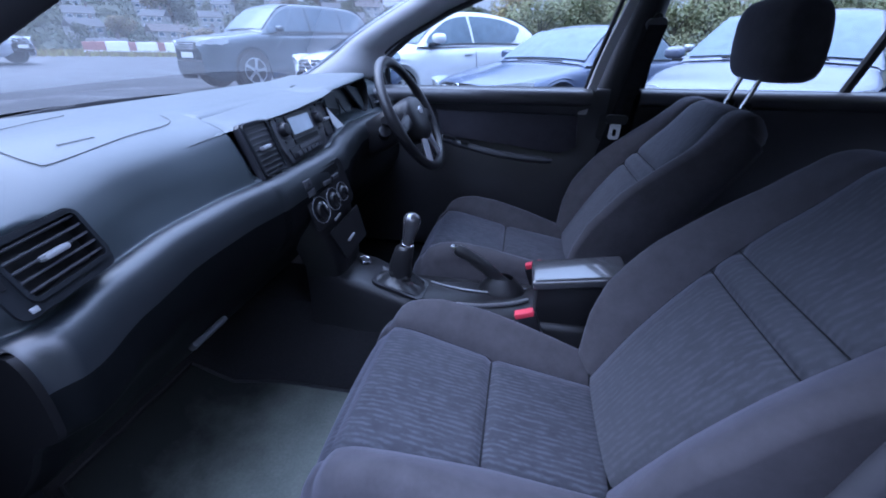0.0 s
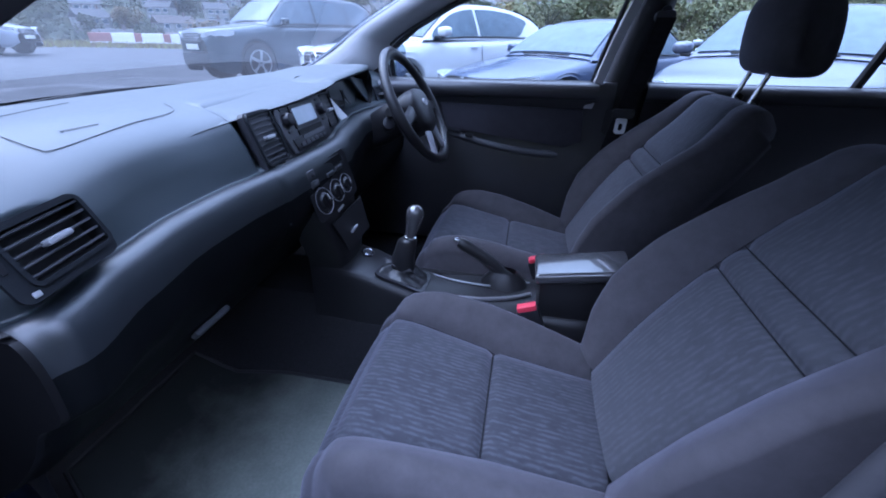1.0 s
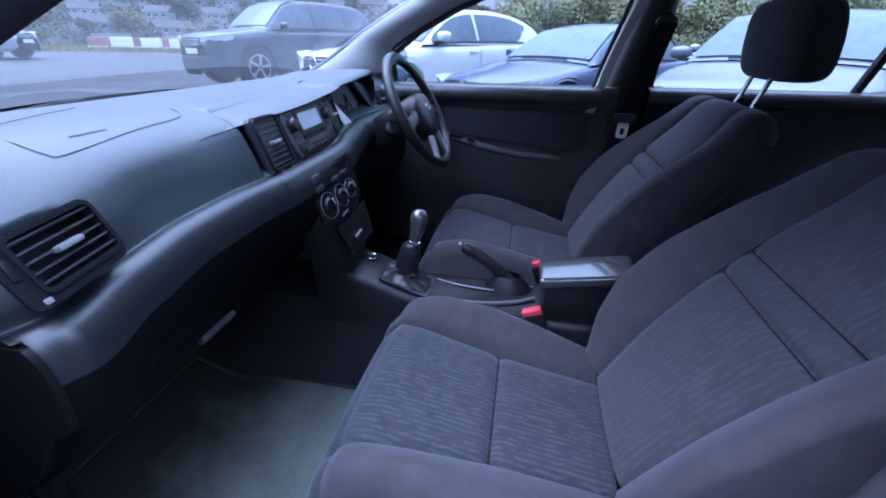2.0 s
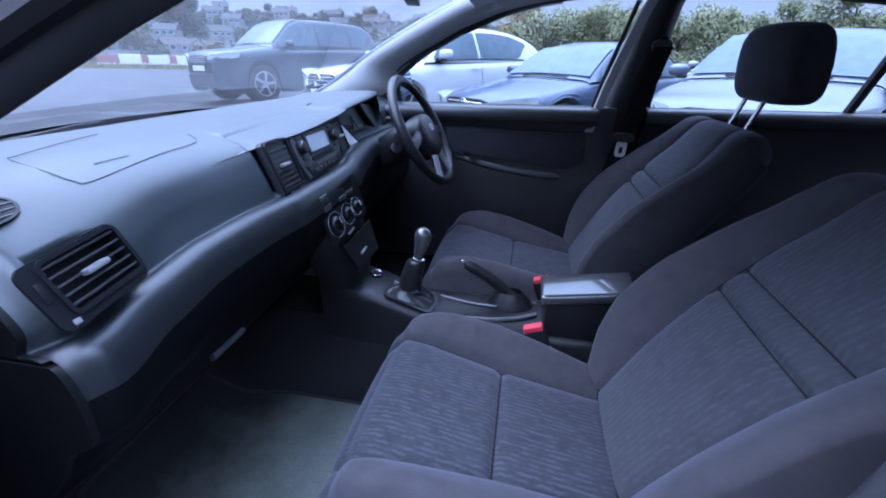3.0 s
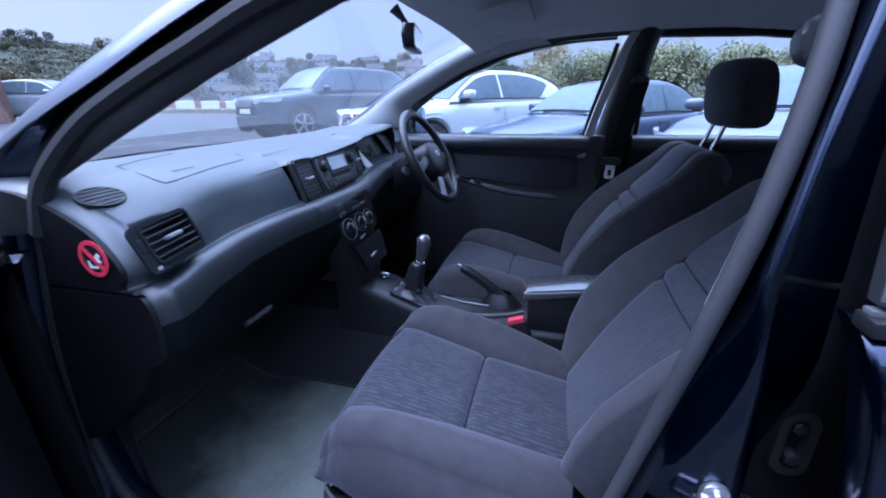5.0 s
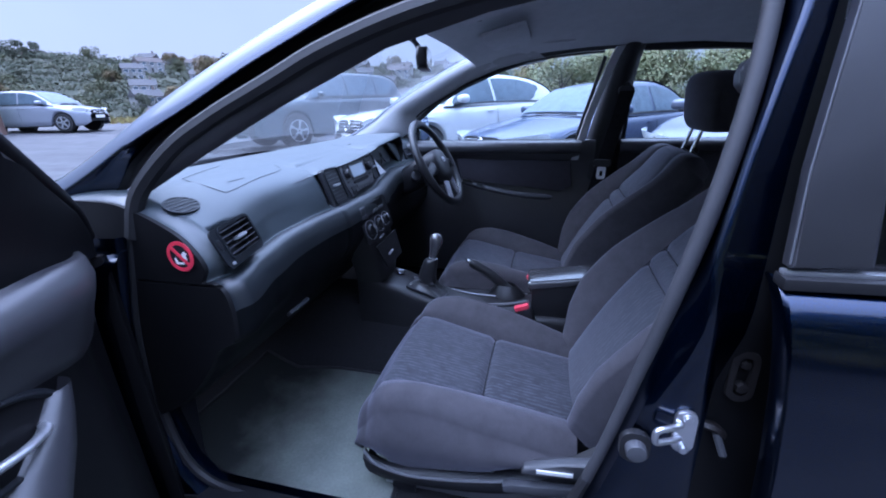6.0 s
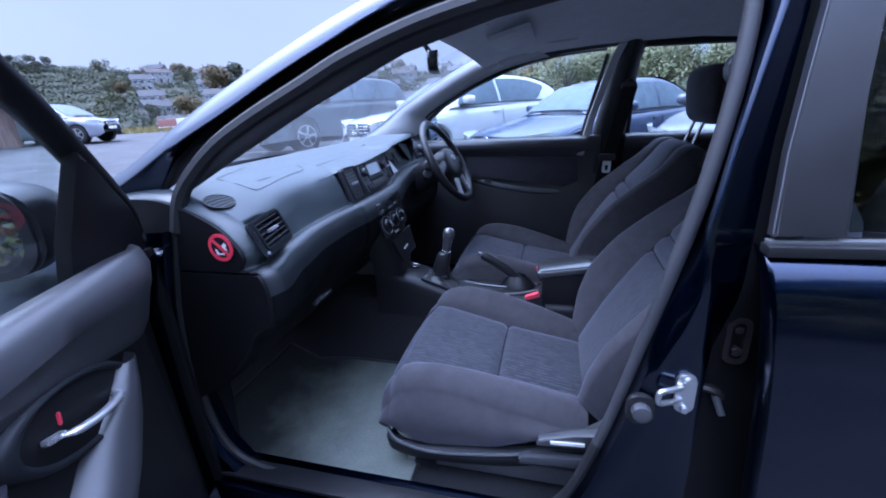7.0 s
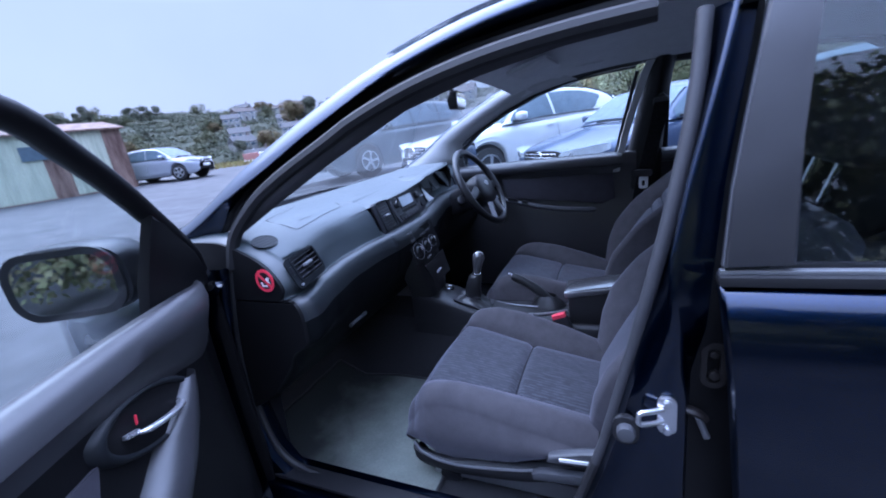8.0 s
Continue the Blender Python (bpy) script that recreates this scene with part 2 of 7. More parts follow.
MAT = dusty_shaded_mat("dusty_shaded_floor_mat")
LEATHER = grained("black_leather", (0.018, 0.018, 0.020), 0.33, 260, 0.5, 0.2)
LID = grained("shiny_armrest_lid", (0.06, 0.06, 0.065), 0.2, 260, 0.06, 0.2, coat=1.0, spec=1.0)
RED = grained("red_plastic", (0.75, 0.05, 0.09), 0.4, 400, 0.05, 0.1)
WHITE = grained("white_plastic", (0.8, 0.8, 0.8), 0.45, 400, 0.05, 0.04)
SCREEN = grained("radio_display", (0.46, 0.52, 0.58), 0.2, 300, 0.02, 0.2)
GLASS = pane("clear_window_glass", (0.94, 0.98, 0.98))
SCREEN_GLASS = pane("filmed_windscreen_glass", (0.84, 0.90, 0.92), film=0.035)
TINT = pane("rear_window_glass", (0.55, 0.6, 0.6))
MIRROR = grained("mirror_silver", (0.85, 0.88, 0.88), 0.02, 100, 0.0, 0.02, metal=1.0)
BLUE = paint("dark_blue_car_paint", (0.0028, 0.0105, 0.032), 1.0, 0.32, 1.0, (0.003, 0.008, 0.022))
BLUE.node_tree.nodes["Principled BSDF"].inputs["Coat Tint"].default_value = (0.80, 0.88, 1.0, 1)
BLUE.node_tree.nodes["Principled BSDF"].inputs["Coat IOR"].default_value = 1.5
BELT = grained("anodised_belt_strip", (0.36, 0.37, 0.39), 0.3, 400, 0.05, 0.1, metal=0.7)
ASPHALT = two_tone("wet_worn_asphalt", (0.026, 0.027, 0.030), (0.062, 0.062, 0.067), 1.6, 0.75, relief=0.5, depth=0.01, detail=14.0)
LAND = two_tone("hillside_grass", (0.020, 0.028, 0.014), (0.042, 0.046, 0.026), 0.06, 0.95, relief=0.0)
LEAF = two_tone("autumn_green_leaves", (0.19, 0.21, 0.10), (0.30, 0.285, 0.145), 0.5, 0.8, relief=0.0, per_island=0.08)
LEAF_DARK = two_tone("far_tree_leaves", (0.034, 0.044, 0.024), (0.066, 0.070, 0.038), 0.05, 0.8, relief=0.0, per_island=0.14)
LEAF_GOLD = two_tone("yellowing_leaves", (0.20, 0.18, 0.07), (0.29, 0.22, 0.09), 0.5, 0.8, relief=0.0, per_island=0.1)
LEAF_OLIVE = two_tone("olive_hill_leaves", (0.055, 0.066, 0.028), (0.10, 0.10, 0.046), 0.05, 0.8, relief=0.0, per_island=0.08)
LEAF_RUSSET = two_tone("russet_hill_leaves", (0.085, 0.072, 0.028), (0.14, 0.10, 0.04), 0.05, 0.8, relief=0.0, per_island=0.08)
BARK = two_tone("bark", (0.05, 0.04, 0.03), (0.11, 0.09, 0.07), 9, 0.95, (1, 1, 0.25), 0.8, 0.03)
WHITE_PAINT = paint("white_car_paint", (0.56, 0.57, 0.59), 0.0, 0.4)
MID_BLUE = paint("mid_blue_car_paint", (0.052, 0.068, 0.118), 0.2, 0.35)
SLATE = paint("slate_green_car_paint", (0.030, 0.046, 0.060), 0.3, 0.35)
PALE_SILVER = paint("silver_car_paint", (0.30, 0.32, 0.37), 0.4, 0.35)
LILAC = paint("lilac_silver_car_paint", (0.125, 0.135, 0.18), 0.3, 0.4)
CAR_GLASS = grained("parked_car_glass", (0.09, 0.12, 0.15), 0.05, 100, 0.0, 0.2, spec=0.35)
TYRE = grained("tyre_rubber", (0.02, 0.02, 0.021), 0.8, 120, 0.4, 0.2)
ALLOY = grained("alloy_wheel", (0.5, 0.51, 0.53), 0.35, 100, 0.05, 0.1, metal=0.8)
LAMP = grained("headlamp_lens", (0.72, 0.75, 0.78), 0.12, 90, 0.1, 0.15, coat=1.0)
TAIL = grained("tail_lamp_lens", (0.45, 0.02, 0.02), 0.15, 90, 0.1, 0.15, coat=1.0)
PLATE = grained("number_plate", (0.7, 0.7, 0.66), 0.4, 90, 0.05, 0.05)
RENDER_WALL = two_tone("painted_house_wall", (0.17, 0.17, 0.165), (0.34, 0.34, 0.33), 0.6, 0.9, relief=0.1)
BRICK_WALL = two_tone("brown_house_wall", (0.11, 0.09, 0.08), (0.18, 0.15, 0.135), 0.8, 0.9, relief=0.1)
SLATE_ROOF = two_tone("slate_roof", (0.040, 0.041, 0.045), (0.075, 0.075, 0.078), 1.5, 0.8, relief=0.2)
TILE_ROOF = two_tone("brown_tile_roof", (0.050, 0.042, 0.040), (0.095, 0.080, 0.075), 1.5, 0.85, relief=0.2)
TIN = two_tone("weathered_green_sheet_metal", (0.30, 0.33, 0.25), (0.47, 0.49, 0.38), 2.2, 0.7, (1, 1, 0.25), 0.1)
RUST = two_tone("rusty_sheet_metal", (0.08, 0.045, 0.035), (0.24, 0.17, 0.135), 3.5, 0.85, (1, 1, 0.2), 0.2)
BARRIER_RED = grained("red_barrier_plastic", (0.32, 0.15, 0.13), 0.5, 50, 0.1, 0.15)
STRAW = two_tone("dry_grass", (0.17, 0.15, 0.05), (0.30, 0.25, 0.09), 6, 0.95, relief=0.0, per_island=0.3)
WHITE_QUAD = grained("matt_white_quad", (0.8, 0.82, 0.85), 0.6, 300, 0.05, 0.03)

# ---- building helpers ----
def thing(name, base=(0, 0, 0), label="", category="", group="", kind=""):
    ob = new(name)
    ob.location = base
    ob.empty_display_size = 0.1
    return tagged(ob, label, category, group, kind)


def link_mesh(name, bm, material, smooth=38):
    bmesh.ops.recalc_face_normals(bm, faces=bm.faces)
    me = bpy.data.meshes.new(name)
    bm.to_mesh(me)
    bm.free()
    me.materials.append(material)
    me.polygons.foreach_set("use_smooth", [True] * len(me.polygons))
    if smooth < 180:
        me.set_sharp_from_angle(angle=radians(smooth))
    return new(name, me)


def adopt(ob, parent):
    """Parent an object whose mesh is given in world places."""
    base = Vector((0, 0, 0))
    p = parent
    while p is not None:
        if p.type == "EMPTY":
            base = Vector(p.location)
        p = p.parent
    ob.parent = parent
    if parent.type == "EMPTY":
        ob.matrix_parent_inverse = Matrix.Translation(-base)
    return ob


def part(name, bm, material, parent, label="", smooth=38):
    ob = link_mesh(name, bm, material, smooth)
    adopt(ob, parent)
    return tagged(ob, label)


def solo(name, bm, material, label="", category="", group="", kind="", smooth=38):
    return tagged(link_mesh(name, bm, material, smooth), label, category, group, kind)


def box(size, at=(0, 0, 0), turn=(0, 0, 0), bevel=0.0, seg=2, bm=None):
    bm = bm or bmesh.new()
    m = pose(*at, *turn) @ Matrix.Diagonal((*size, 1))
    made = bmesh.ops.create_cube(bm, size=1, matrix=m)["verts"]
    if bevel:
        edges = {e for v in made for e in v.link_edges}
        bmesh.ops.bevel(bm, geom=list(edges), offset=bevel, segments=seg, profile=0.6, affect="EDGES")
    return bm


def disc(radius, depth, at=(0, 0, 0), turn=(0, 0, 0), top=None, seg=24, bevel=0.0, bm=None):
    """A cylinder or cone along its own z."""
    bm = bm or bmesh.new()
    made = bmesh.ops.create_cone(bm, cap_ends=True, segments=seg, radius1=radius, radius2=radius if top is None else top, depth=depth, matrix=pose(*at, *turn))["verts"]
    if bevel:
        edges = {e for v in made for e in v.link_edges if len(e.link_faces) == 2 and any(len(f.verts) > 4 for f in e.link_faces)}
        bmesh.ops.bevel(bm, geom=list(edges), offset=bevel, segments=2, profile=0.6, affect="EDGES")
    return bm


def loft(rows, ring=False, caps=False, bm=None):
    bm = bm or bmesh.new()
    vs = [[bm.verts.new(p) for p in r] for r in rows]
    n = len(rows[0])
    for a, b in zip(vs, vs[1:]):
        for i in range(n if ring else n - 1):
            j = (i + 1) % n
            bm.faces.new((a[i], a[j], b[j], b[i]))
    if caps:
        for r in (vs[0], vs[-1]):
            f = bm.faces.new(r)
            bmesh.ops.triangulate(bm, faces=[f])
    return bm


def tube(points, radius, seg=10, squash=1.0, bm=None, closed=False, up=(0, 0, 1)):
    """A round bar along points; radius may be one number or one a point."""
    pts = [Vector(p) for p in points]
    n = len(pts)
    rows = []
    side = None
    for i, p in enumerate(pts):
        a = pts[i - 1] if (i or closed) else p
        b = pts[(i + 1) % n] if (i < n - 1 or closed) else p
        d = (b - a).normalized()
        if side is None:
            u = Vector(up)
            if abs(d.dot(u)) > 0.97:
                u = Vector((1, 0, 0))
            side = d.cross(u)
        s = (side - d * side.dot(d)).normalized()
        side = s
        w = s.cross(d).normalized()
        r = radius[i] if isinstance(radius, (list, tuple)) else radius
        rows.append([p + s * (r * math.cos(k * math.tau / seg)) + w * (r * squash * math.sin(k * math.tau / seg)) for k in range(seg)])
    if closed:
        rows.append(rows[0])
        bm = loft(rows, ring=True, bm=bm)
        bmesh.ops.remove_doubles(bm, verts=bm.verts, dist=1e-6)
        return bm
    return loft(rows, ring=True, caps=True, bm=bm)


def curve(points, n=24):
    """Points along a smooth line through the given ones."""
    p = [Vector(q) for q in points]
    p = [2 * p[0] - p[1]] + p + [2 * p[-1] - p[-2]]
    out = []
    spans = len(p) - 3
    for k in range(n + 1):
        u = k / n * spans
        i = min(int(u), spans - 1)
        t = u - i
        a, b, c, d = p[i:i + 4]
        out.append(0.5 * ((2 * b) + (c - a) * t + (2 * a - 5 * b + 4 * c - d) * t * t + (3 * b - a - 3 * c + d) * t ** 3))
    return out


def slab(outline, depth, place, bevel=0.0, bm=None, seg=2):
    """A plate: a flat outline (u, v) with thickness, laid by place(u, v, w)."""
    bm = bm or bmesh.new()
    lo = [bm.verts.new((u, v, 0)) for u, v in outline]
    hi = [bm.verts.new((u, v, depth)) for u, v in outline]
    n = len(outline)
    faces = [bm.faces.new(lo[::-1]), bm.faces.new(hi)]
    for i in range(n):
        j = (i + 1) % n
        faces.append(bm.faces.new((lo[i], lo[j], hi[j], hi[i])))
    verts = lo + hi
    if bevel:
        edges = list(faces[0].edges) + list(faces[1].edges)
        out = bmesh.ops.bevel(bm, geom=edges, offset=bevel, segments=seg, profile=0.6, affect="EDGES")
        verts = list({v for v in out["verts"]} | {v for v in verts if v.is_valid})
    big = [f for f in bm.faces if len(f.verts) > 4]
    bmesh.ops.triangulate(bm, faces=big)
    for v in set(verts):
        if v.is_valid:
            v.co = Vector(place(*v.co))
    return bm


def rounded(w, h, r, n=5, cx=0.0, cy=0.0):
    """Outline of a rounded rectangle."""
    out = []
    for k, (sx, sy) in enumerate(((1, 1), (-1, 1), (-1, -1), (1, -1))):
        for i in range(n + 1):
            a = (k + i / n) * math.pi / 2
            out.append((cx + sx * (w / 2 - r) + r * math.cos(a), cy + sy * (h / 2 - r) + r * math.sin(a)))
    return out


def oval(w, h, n=28, cx=0.0, cy=0.0):
    return [(cx + w / 2 * math.cos(i * math.tau / n), cy + h / 2 * math.sin(i * math.tau / n)) for i in range(n)]


def ring_plate(outer, inner, depth, place, bm=None):
    """A flat frame between two outlines of equal count."""
    bm = bm or bmesh.new()
    n = len(outer)
    rows = []
    for loop, w in ((inner, 0), (outer, 0), (outer, depth), (inner, depth), (inner, 0)):
        rows.append([Vector(place(u, v, w)) for u, v in loop])
    loft(rows, ring=True, bm=bm)
    bmesh.ops.remove_doubles(bm, verts=bm.verts, dist=1e-6)
    return bm


def plane_at(origin, u, v):
    """place(u, v, w) on the plane through origin; w goes along u x v."""
    o, a, b = Vector(origin), Vector(u).normalized(), Vector(v).normalized()
    c = a.cross(b).normalized()
    return lambda x, y, w=0.0: o + a * x + b * y + c * w


def lerp(x, table):
    """Straight reading of a short table of (x, value)."""
    if x <= table[0][0]:
        return table[0][1]
    for (a, p), (b, q) in zip(table, table[1:]):
        if x <= b:
            return p + (q - p) * (x - a) / (b - a)
    return table[-1][1]


def smoothstep(a, b, x):
    t = max(0.0, min(1.0, (x - a) / (b - a)))
    return t * t * (3 - 2 * t)

# ---- the car's shell: x runs to the rear, y to the driver's side, z up ----
# outer edge of windscreen and roof, and upper edge of the door openings: (x, |y|, z)
RAIL = [(-1.12, 0.74, 0.90), (-0.81, 0.69, 1.045), (-0.62, 0.655, 1.155), (-0.40, 0.62, 1.262), (-0.21, 0.595, 1.337), (0.02, 0.575, 1.392), (0.35, 0.56, 1.42), (0.85, 0.56, 1.42), (1.35, 0.57, 1.37), (1.75, 0.60, 1.25)]
OPENING = [(-0.645, 0.752, 0.93), (-0.615, 0.745, 1.01), (-0.54, 0.728, 1.085), (-0.46, 0.71, 1.135), (-0.34, 0.69, 1.192), (-0.243, 0.675, 1.236), (-0.093, 0.655, 1.283), (0.10, 0.645, 1.313), (0.35, 0.64, 1.322), (0.75, 0.645, 1.31), (1.2, 0.66, 1.25)]
# fold along the outside of pillar and rail, where the paint turns from sky to side
FOLD = [(-1.12, 0.80, 0.885), (-0.90, 0.795, 0.945), (-0.753, 0.768, 1.012), (-0.627, 0.744, 1.082), (-0.504, 0.724, 1.138), (-0.392, 0.703, 1.198), (-0.287, 0.686, 1.246), (-0.18, 0.669, 1.295), (-0.03, 0.653, 1.340), (0.10, 0.645, 1.366), (0.40, 0.640, 1.388), (0.90, 0.645, 1.380), (1.35, 0.655, 1.32), (1.75, 0.68, 1.21)]
rail = curve(RAIL, 60)
fold = curve(FOLD, 180)
opening = curve(OPENING, 60)

car_shell = thing("car_shell", (0.2, 0, 0), "dark blue five-door hatchback body with its near front door open", "car")


def near_on(line, x):
    return min(line, key=lambda p: abs(p[0] - x))


for s in (-1, 1):
    # painted roof rail and A-pillar
    rows, channel = [], []
    for k in range(0, 56):
        o, i = Vector(rail[k]), Vector(opening[min(60, k)])
        i = Vector(near_on(opening, max(-0.645, o.x + 0.13 * (1 - smoothstep(-0.3, 0.3, o.x)))))
        if o.x < -0.78:
            i = Vector((o.x + 0.14, 0.752, 0.93 - (-0.78 - o.x) * 0.2))
        d = i - o
        n = Vector((0, 1, 0)) - d * (d.y / d.length_squared)
        n.normalize()
        chan = [o + d * 0.455 - n * 0.019, o + d * 0.465 - n * 0.030, o + d * 0.56 - n * 0.034, o + d * 0.68 - n * 0.030, o + d * 0.78 - n * 0.020, o + d * 0.90 - n * 0.012]
        channel.append([Vector((p.x, s * p.y, p.z)) for p in chan])
        k1 = Vector(near_on(fold, o.x + 0.045 * (1 - smoothstep(-0.2, 0.3, o.x))))
        k1 = Vector((o.x + (k1.x - o.x) * 0.6, o.y + (k1.y - o.y) * 0.46, o.z + (k1.z - o.z) * 0.62 - 0.006))
        e = o + d * 0.457 - n * 0.020 + Vector((0, -0.012, 0))
        out_n = Vector((0, 0.75, 0.66)) * 0.005
        sec = [o + Vector((0, -0.02, -0.014)), o, o * 0.67 + k1 * 0.33 + out_n, o * 0.33 + k1 * 0.67 + out_n * 0.9, o * 0.1 + k1 * 0.9 + out_n * 0.3, k1, k1 * 0.9 + e * 0.1 + Vector((0, 0.002, -0.002)), k1 * 0.6 + e * 0.4, k1 * 0.25 + e * 0.75, e]
        rows.append([Vector((p.x, s * p.y, p.z)) for p in sec])
    part("roof_rail", loft(rows), BLUE, car_shell, "glossy dark blue windscreen pillar and roof rail", 50)
    part("seal_channel", loft(channel), BLACK, car_shell, "black door frame channel", 50)
    # rubber door seal round the opening
    seal = [Vector((p.x, s * (p.y - 0.012), p.z - 0.004)) for p in opening if p.x < 0.34]
    foot = curve([(-0.645, 0.752, 0.93), (-0.70, 0.755, 0.72), (-0.715, 0.752, 0.52), (-0.69, 0.748, 0.36), (-0.60, 0.745, 0.295), (-0.40, 0.742, 0.285), (0.0, 0.742, 0.285), (0.10, 0.745, 0.33), (0.166, 0.748, 0.443), (0.249, 0.745, 0.744), (0.312, 0.732, 1.0), (0.350, 0.706, 1.12), (0.378, 0.655, 1.30)], 60)
    if s < 0:
        foot = foot[:41] + curve([foot[41], (0.210, 0.746, 0.58), (0.262, 0.742, 0.79), (0.300, 0.735, 0.95), (0.322, 0.722, 1.05), (0.340, 0.702, 1.14), (0.352, 0.680, 1.22), (0.360, 0.655, 1.30)], 30)
    seal_low = [Vector((p.x, s * (p.y - 0.012), p.z)) for p in foot]
    part("door_seal", tube(seal, 0.016 if s < 0 else 0.006, 8), RUBBER, car_shell, "ribbed black rubber door seal")
    if s > 0:
        part("door_seal", tube(seal_low, 0.0105, 8), RUBBER, car_shell)
    else:
        part("door_seal", tube(seal_low[:44], 0.0105, 8), RUBBER, car_shell)
        part("door_seal", tube(seal_low[43:], [0.010 + 0.0015 * smoothstep(0.6, 1.0, p.z) for p in seal_low[43:]], 10), SEAL_GREY, car_shell, "worn grey rubber weatherstrip", 60)
    # pillar behind the front door: painted outside, dark trim inside
    rows = []
    for z in (1.30, 1.22, 1.14, 1.06, 1.0, 0.95, 0.90, 0.84, 0.78, 0.70, 0.62, 0.54, 0.46, 0.38, 0.32):
        f = min((p for p in foot if p.x > 0.05), key=lambda p: abs(p.z - z))
        tum = lerp(f.z, ((0.3, 0.0), (0.9, 0.0), (1.3, 0.10)))
        y0, y1 = 0.765 - tum, 0.80 - tum
        xb = 0.43 if f.z > 0.9 else 0.46
        k = smoothstep(0.74, 0.90, f.z)
        x2 = max(f.x + 0.06, 0.325)
        flat = [(f.x + 0.005, y0 - 0.03), (f.x + 0.012, y0), (f.x + 0.026, y0 + 0.006), ((f.x + x2) / 2, y0 + 0.007), (x2, y0 + 0.006), (x2 + 0.012, y0 + 0.003), (x2 + 0.018, y0 - 0.012), (xb, y0 - 0.03)]
        rx, ry = lerp(f.z, ((0.7, 0.322), (0.87, 0.314), (0.95, 0.316), (1.06, 0.338), (1.15, 0.360), (1.23, 0.380), (1.30, 0.396))), y0 + 0.012
        ax = lerp(f.z, ((0.9, 0.362), (1.06, 0.380), (1.15, 0.395), (1.23, 0.408), (1.30, 0.418)))
        ridge = [(f.x + 0.004, y0 - 0.05), (f.x + 0.016, y0 - 0.022), (rx - 0.007, ry - 0.007), (rx - 0.003, ry - 0.001), (rx + 0.001, ry), (rx + 0.006, ry - 0.003), (ax, ry - 0.006), (xb, ry - 0.03)]
        sec = [(a[0] + (b[0] - a[0]) * k, a[1] + (b[1] - a[1]) * k) for a, b in zip(flat, ridge)]
        rows.append([Vector((x, s * y, f.z)) for x, y in sec])
    part("pillar_gap", loft([r[6:] for r in rows]), BLACK, car_shell, "black strip in the gap before the rear door", 50)
    part("centre_pillar", loft([r[:7] for r in rows]), BLUE, car_shell, "dark blue door pillar with a bright edge", 50)
    rows = []
    for z, x0, x1, y in ((0.29, 0.12, 0.46, 0.70), (0.5, 0.19, 0.45, 0.70), (0.75, 0.24, 0.42, 0.69), (0.95, 0.262, 0.405, 0.675), (1.1, 0.295, 0.415, 0.655), (1.28, 0.335, 0.435, 0.60), (1.34, 0.35, 0.45, 0.58)):
        if s < 0:
            x0, y = x0 + 0.062, y - 0.010
        rows.append([Vector((x, s * yy, z)) for x, yy in ((x0, y + 0.055), (x0 + 0.008, y + 0.01), (x0 + 0.03, y - 0.012), ((x0 + x1) / 2, y - 0.018), (x1 - 0.03, y - 0.012), (x1, y + 0.02), (x1, y + 0.06))])
    part("pillar_trim", loft(rows), TRIM, car_shell, "dark plastic door pillar trim", 60)
    if s < 0:
        upper = [[p + Vector((-0.003, 0.004, 0)) for p in r] for r in rows[3:]]
        upper[0] = [a * 0.45 + b * 0.55 for a, b in zip(upper[0], upper[1])]
        part("upper_pillar_trim", loft(upper), PILLAR, car_shell, "pale grey upper door pillar trim", 60)
    if s < 0:
        strip = [p for p in foot if p.z > 0.86 and p.x > 0.1][::2]
        part("pillar_strip", loft([[Vector((p.x + 0.006, -p.y + 0.020, p.z)), Vector((p.x + 0.004, -p.y + 0.028, p.z)), Vector((p.x + 0.010, -p.y + 0.062, p.z)), Vector((p.x + 0.016, -p.y + 0.068, p.z)), Vector((p.x + 0.05, -p.y + 0.072, p.z))] for p in strip]), PILLAR, car_shell, "pale grey front edge of the door pillar trim", 60)
    else:
        strip = curve([(0.205, 0.668, 0.88), (0.228, 0.660, 0.97), (0.262, 0.640, 1.10), (0.318, 0.598, 1.27), (0.345, 0.575, 1.33)], 14)
        part("pillar_strip", loft([[Vector((p.x - 0.004, p.y + 0.016, p.z)), Vector((p.x - 0.008, p.y + 0.006, p.z)), Vector((p.x - 0.004, p.y - 0.006, p.z)), Vector((p.x + 0.024, p.y - 0.012, p.z))] for p in strip]), PILLAR, car_shell, "pale grey edge trim on the door pillar", 60)
    # sill
    sill = [(0.70, 0.30), (0.70, 0.275), (0.735, 0.282), (0.755, 0.27), (0.775, 0.285), (0.80, 0.28), (0.825, 0.25), (0.825, 0.18), (0.78, 0.16)]
    part("sill", loft([[Vector((x, s * y, z)) for y, z in sill] for x in (-0.80, -0.3, 0.2, 0.7, 1.25)]), BLUE, car_shell, "dark blue door sill", 50)
    part("sill_plate", box((1.0, 0.055, 0.012), (-0.25, s * 0.745, 0.292), bevel=0.004), TRIM, car_shell, "black plastic scuff plate on the sill")
    # front wing with wheel arch
    rows = []
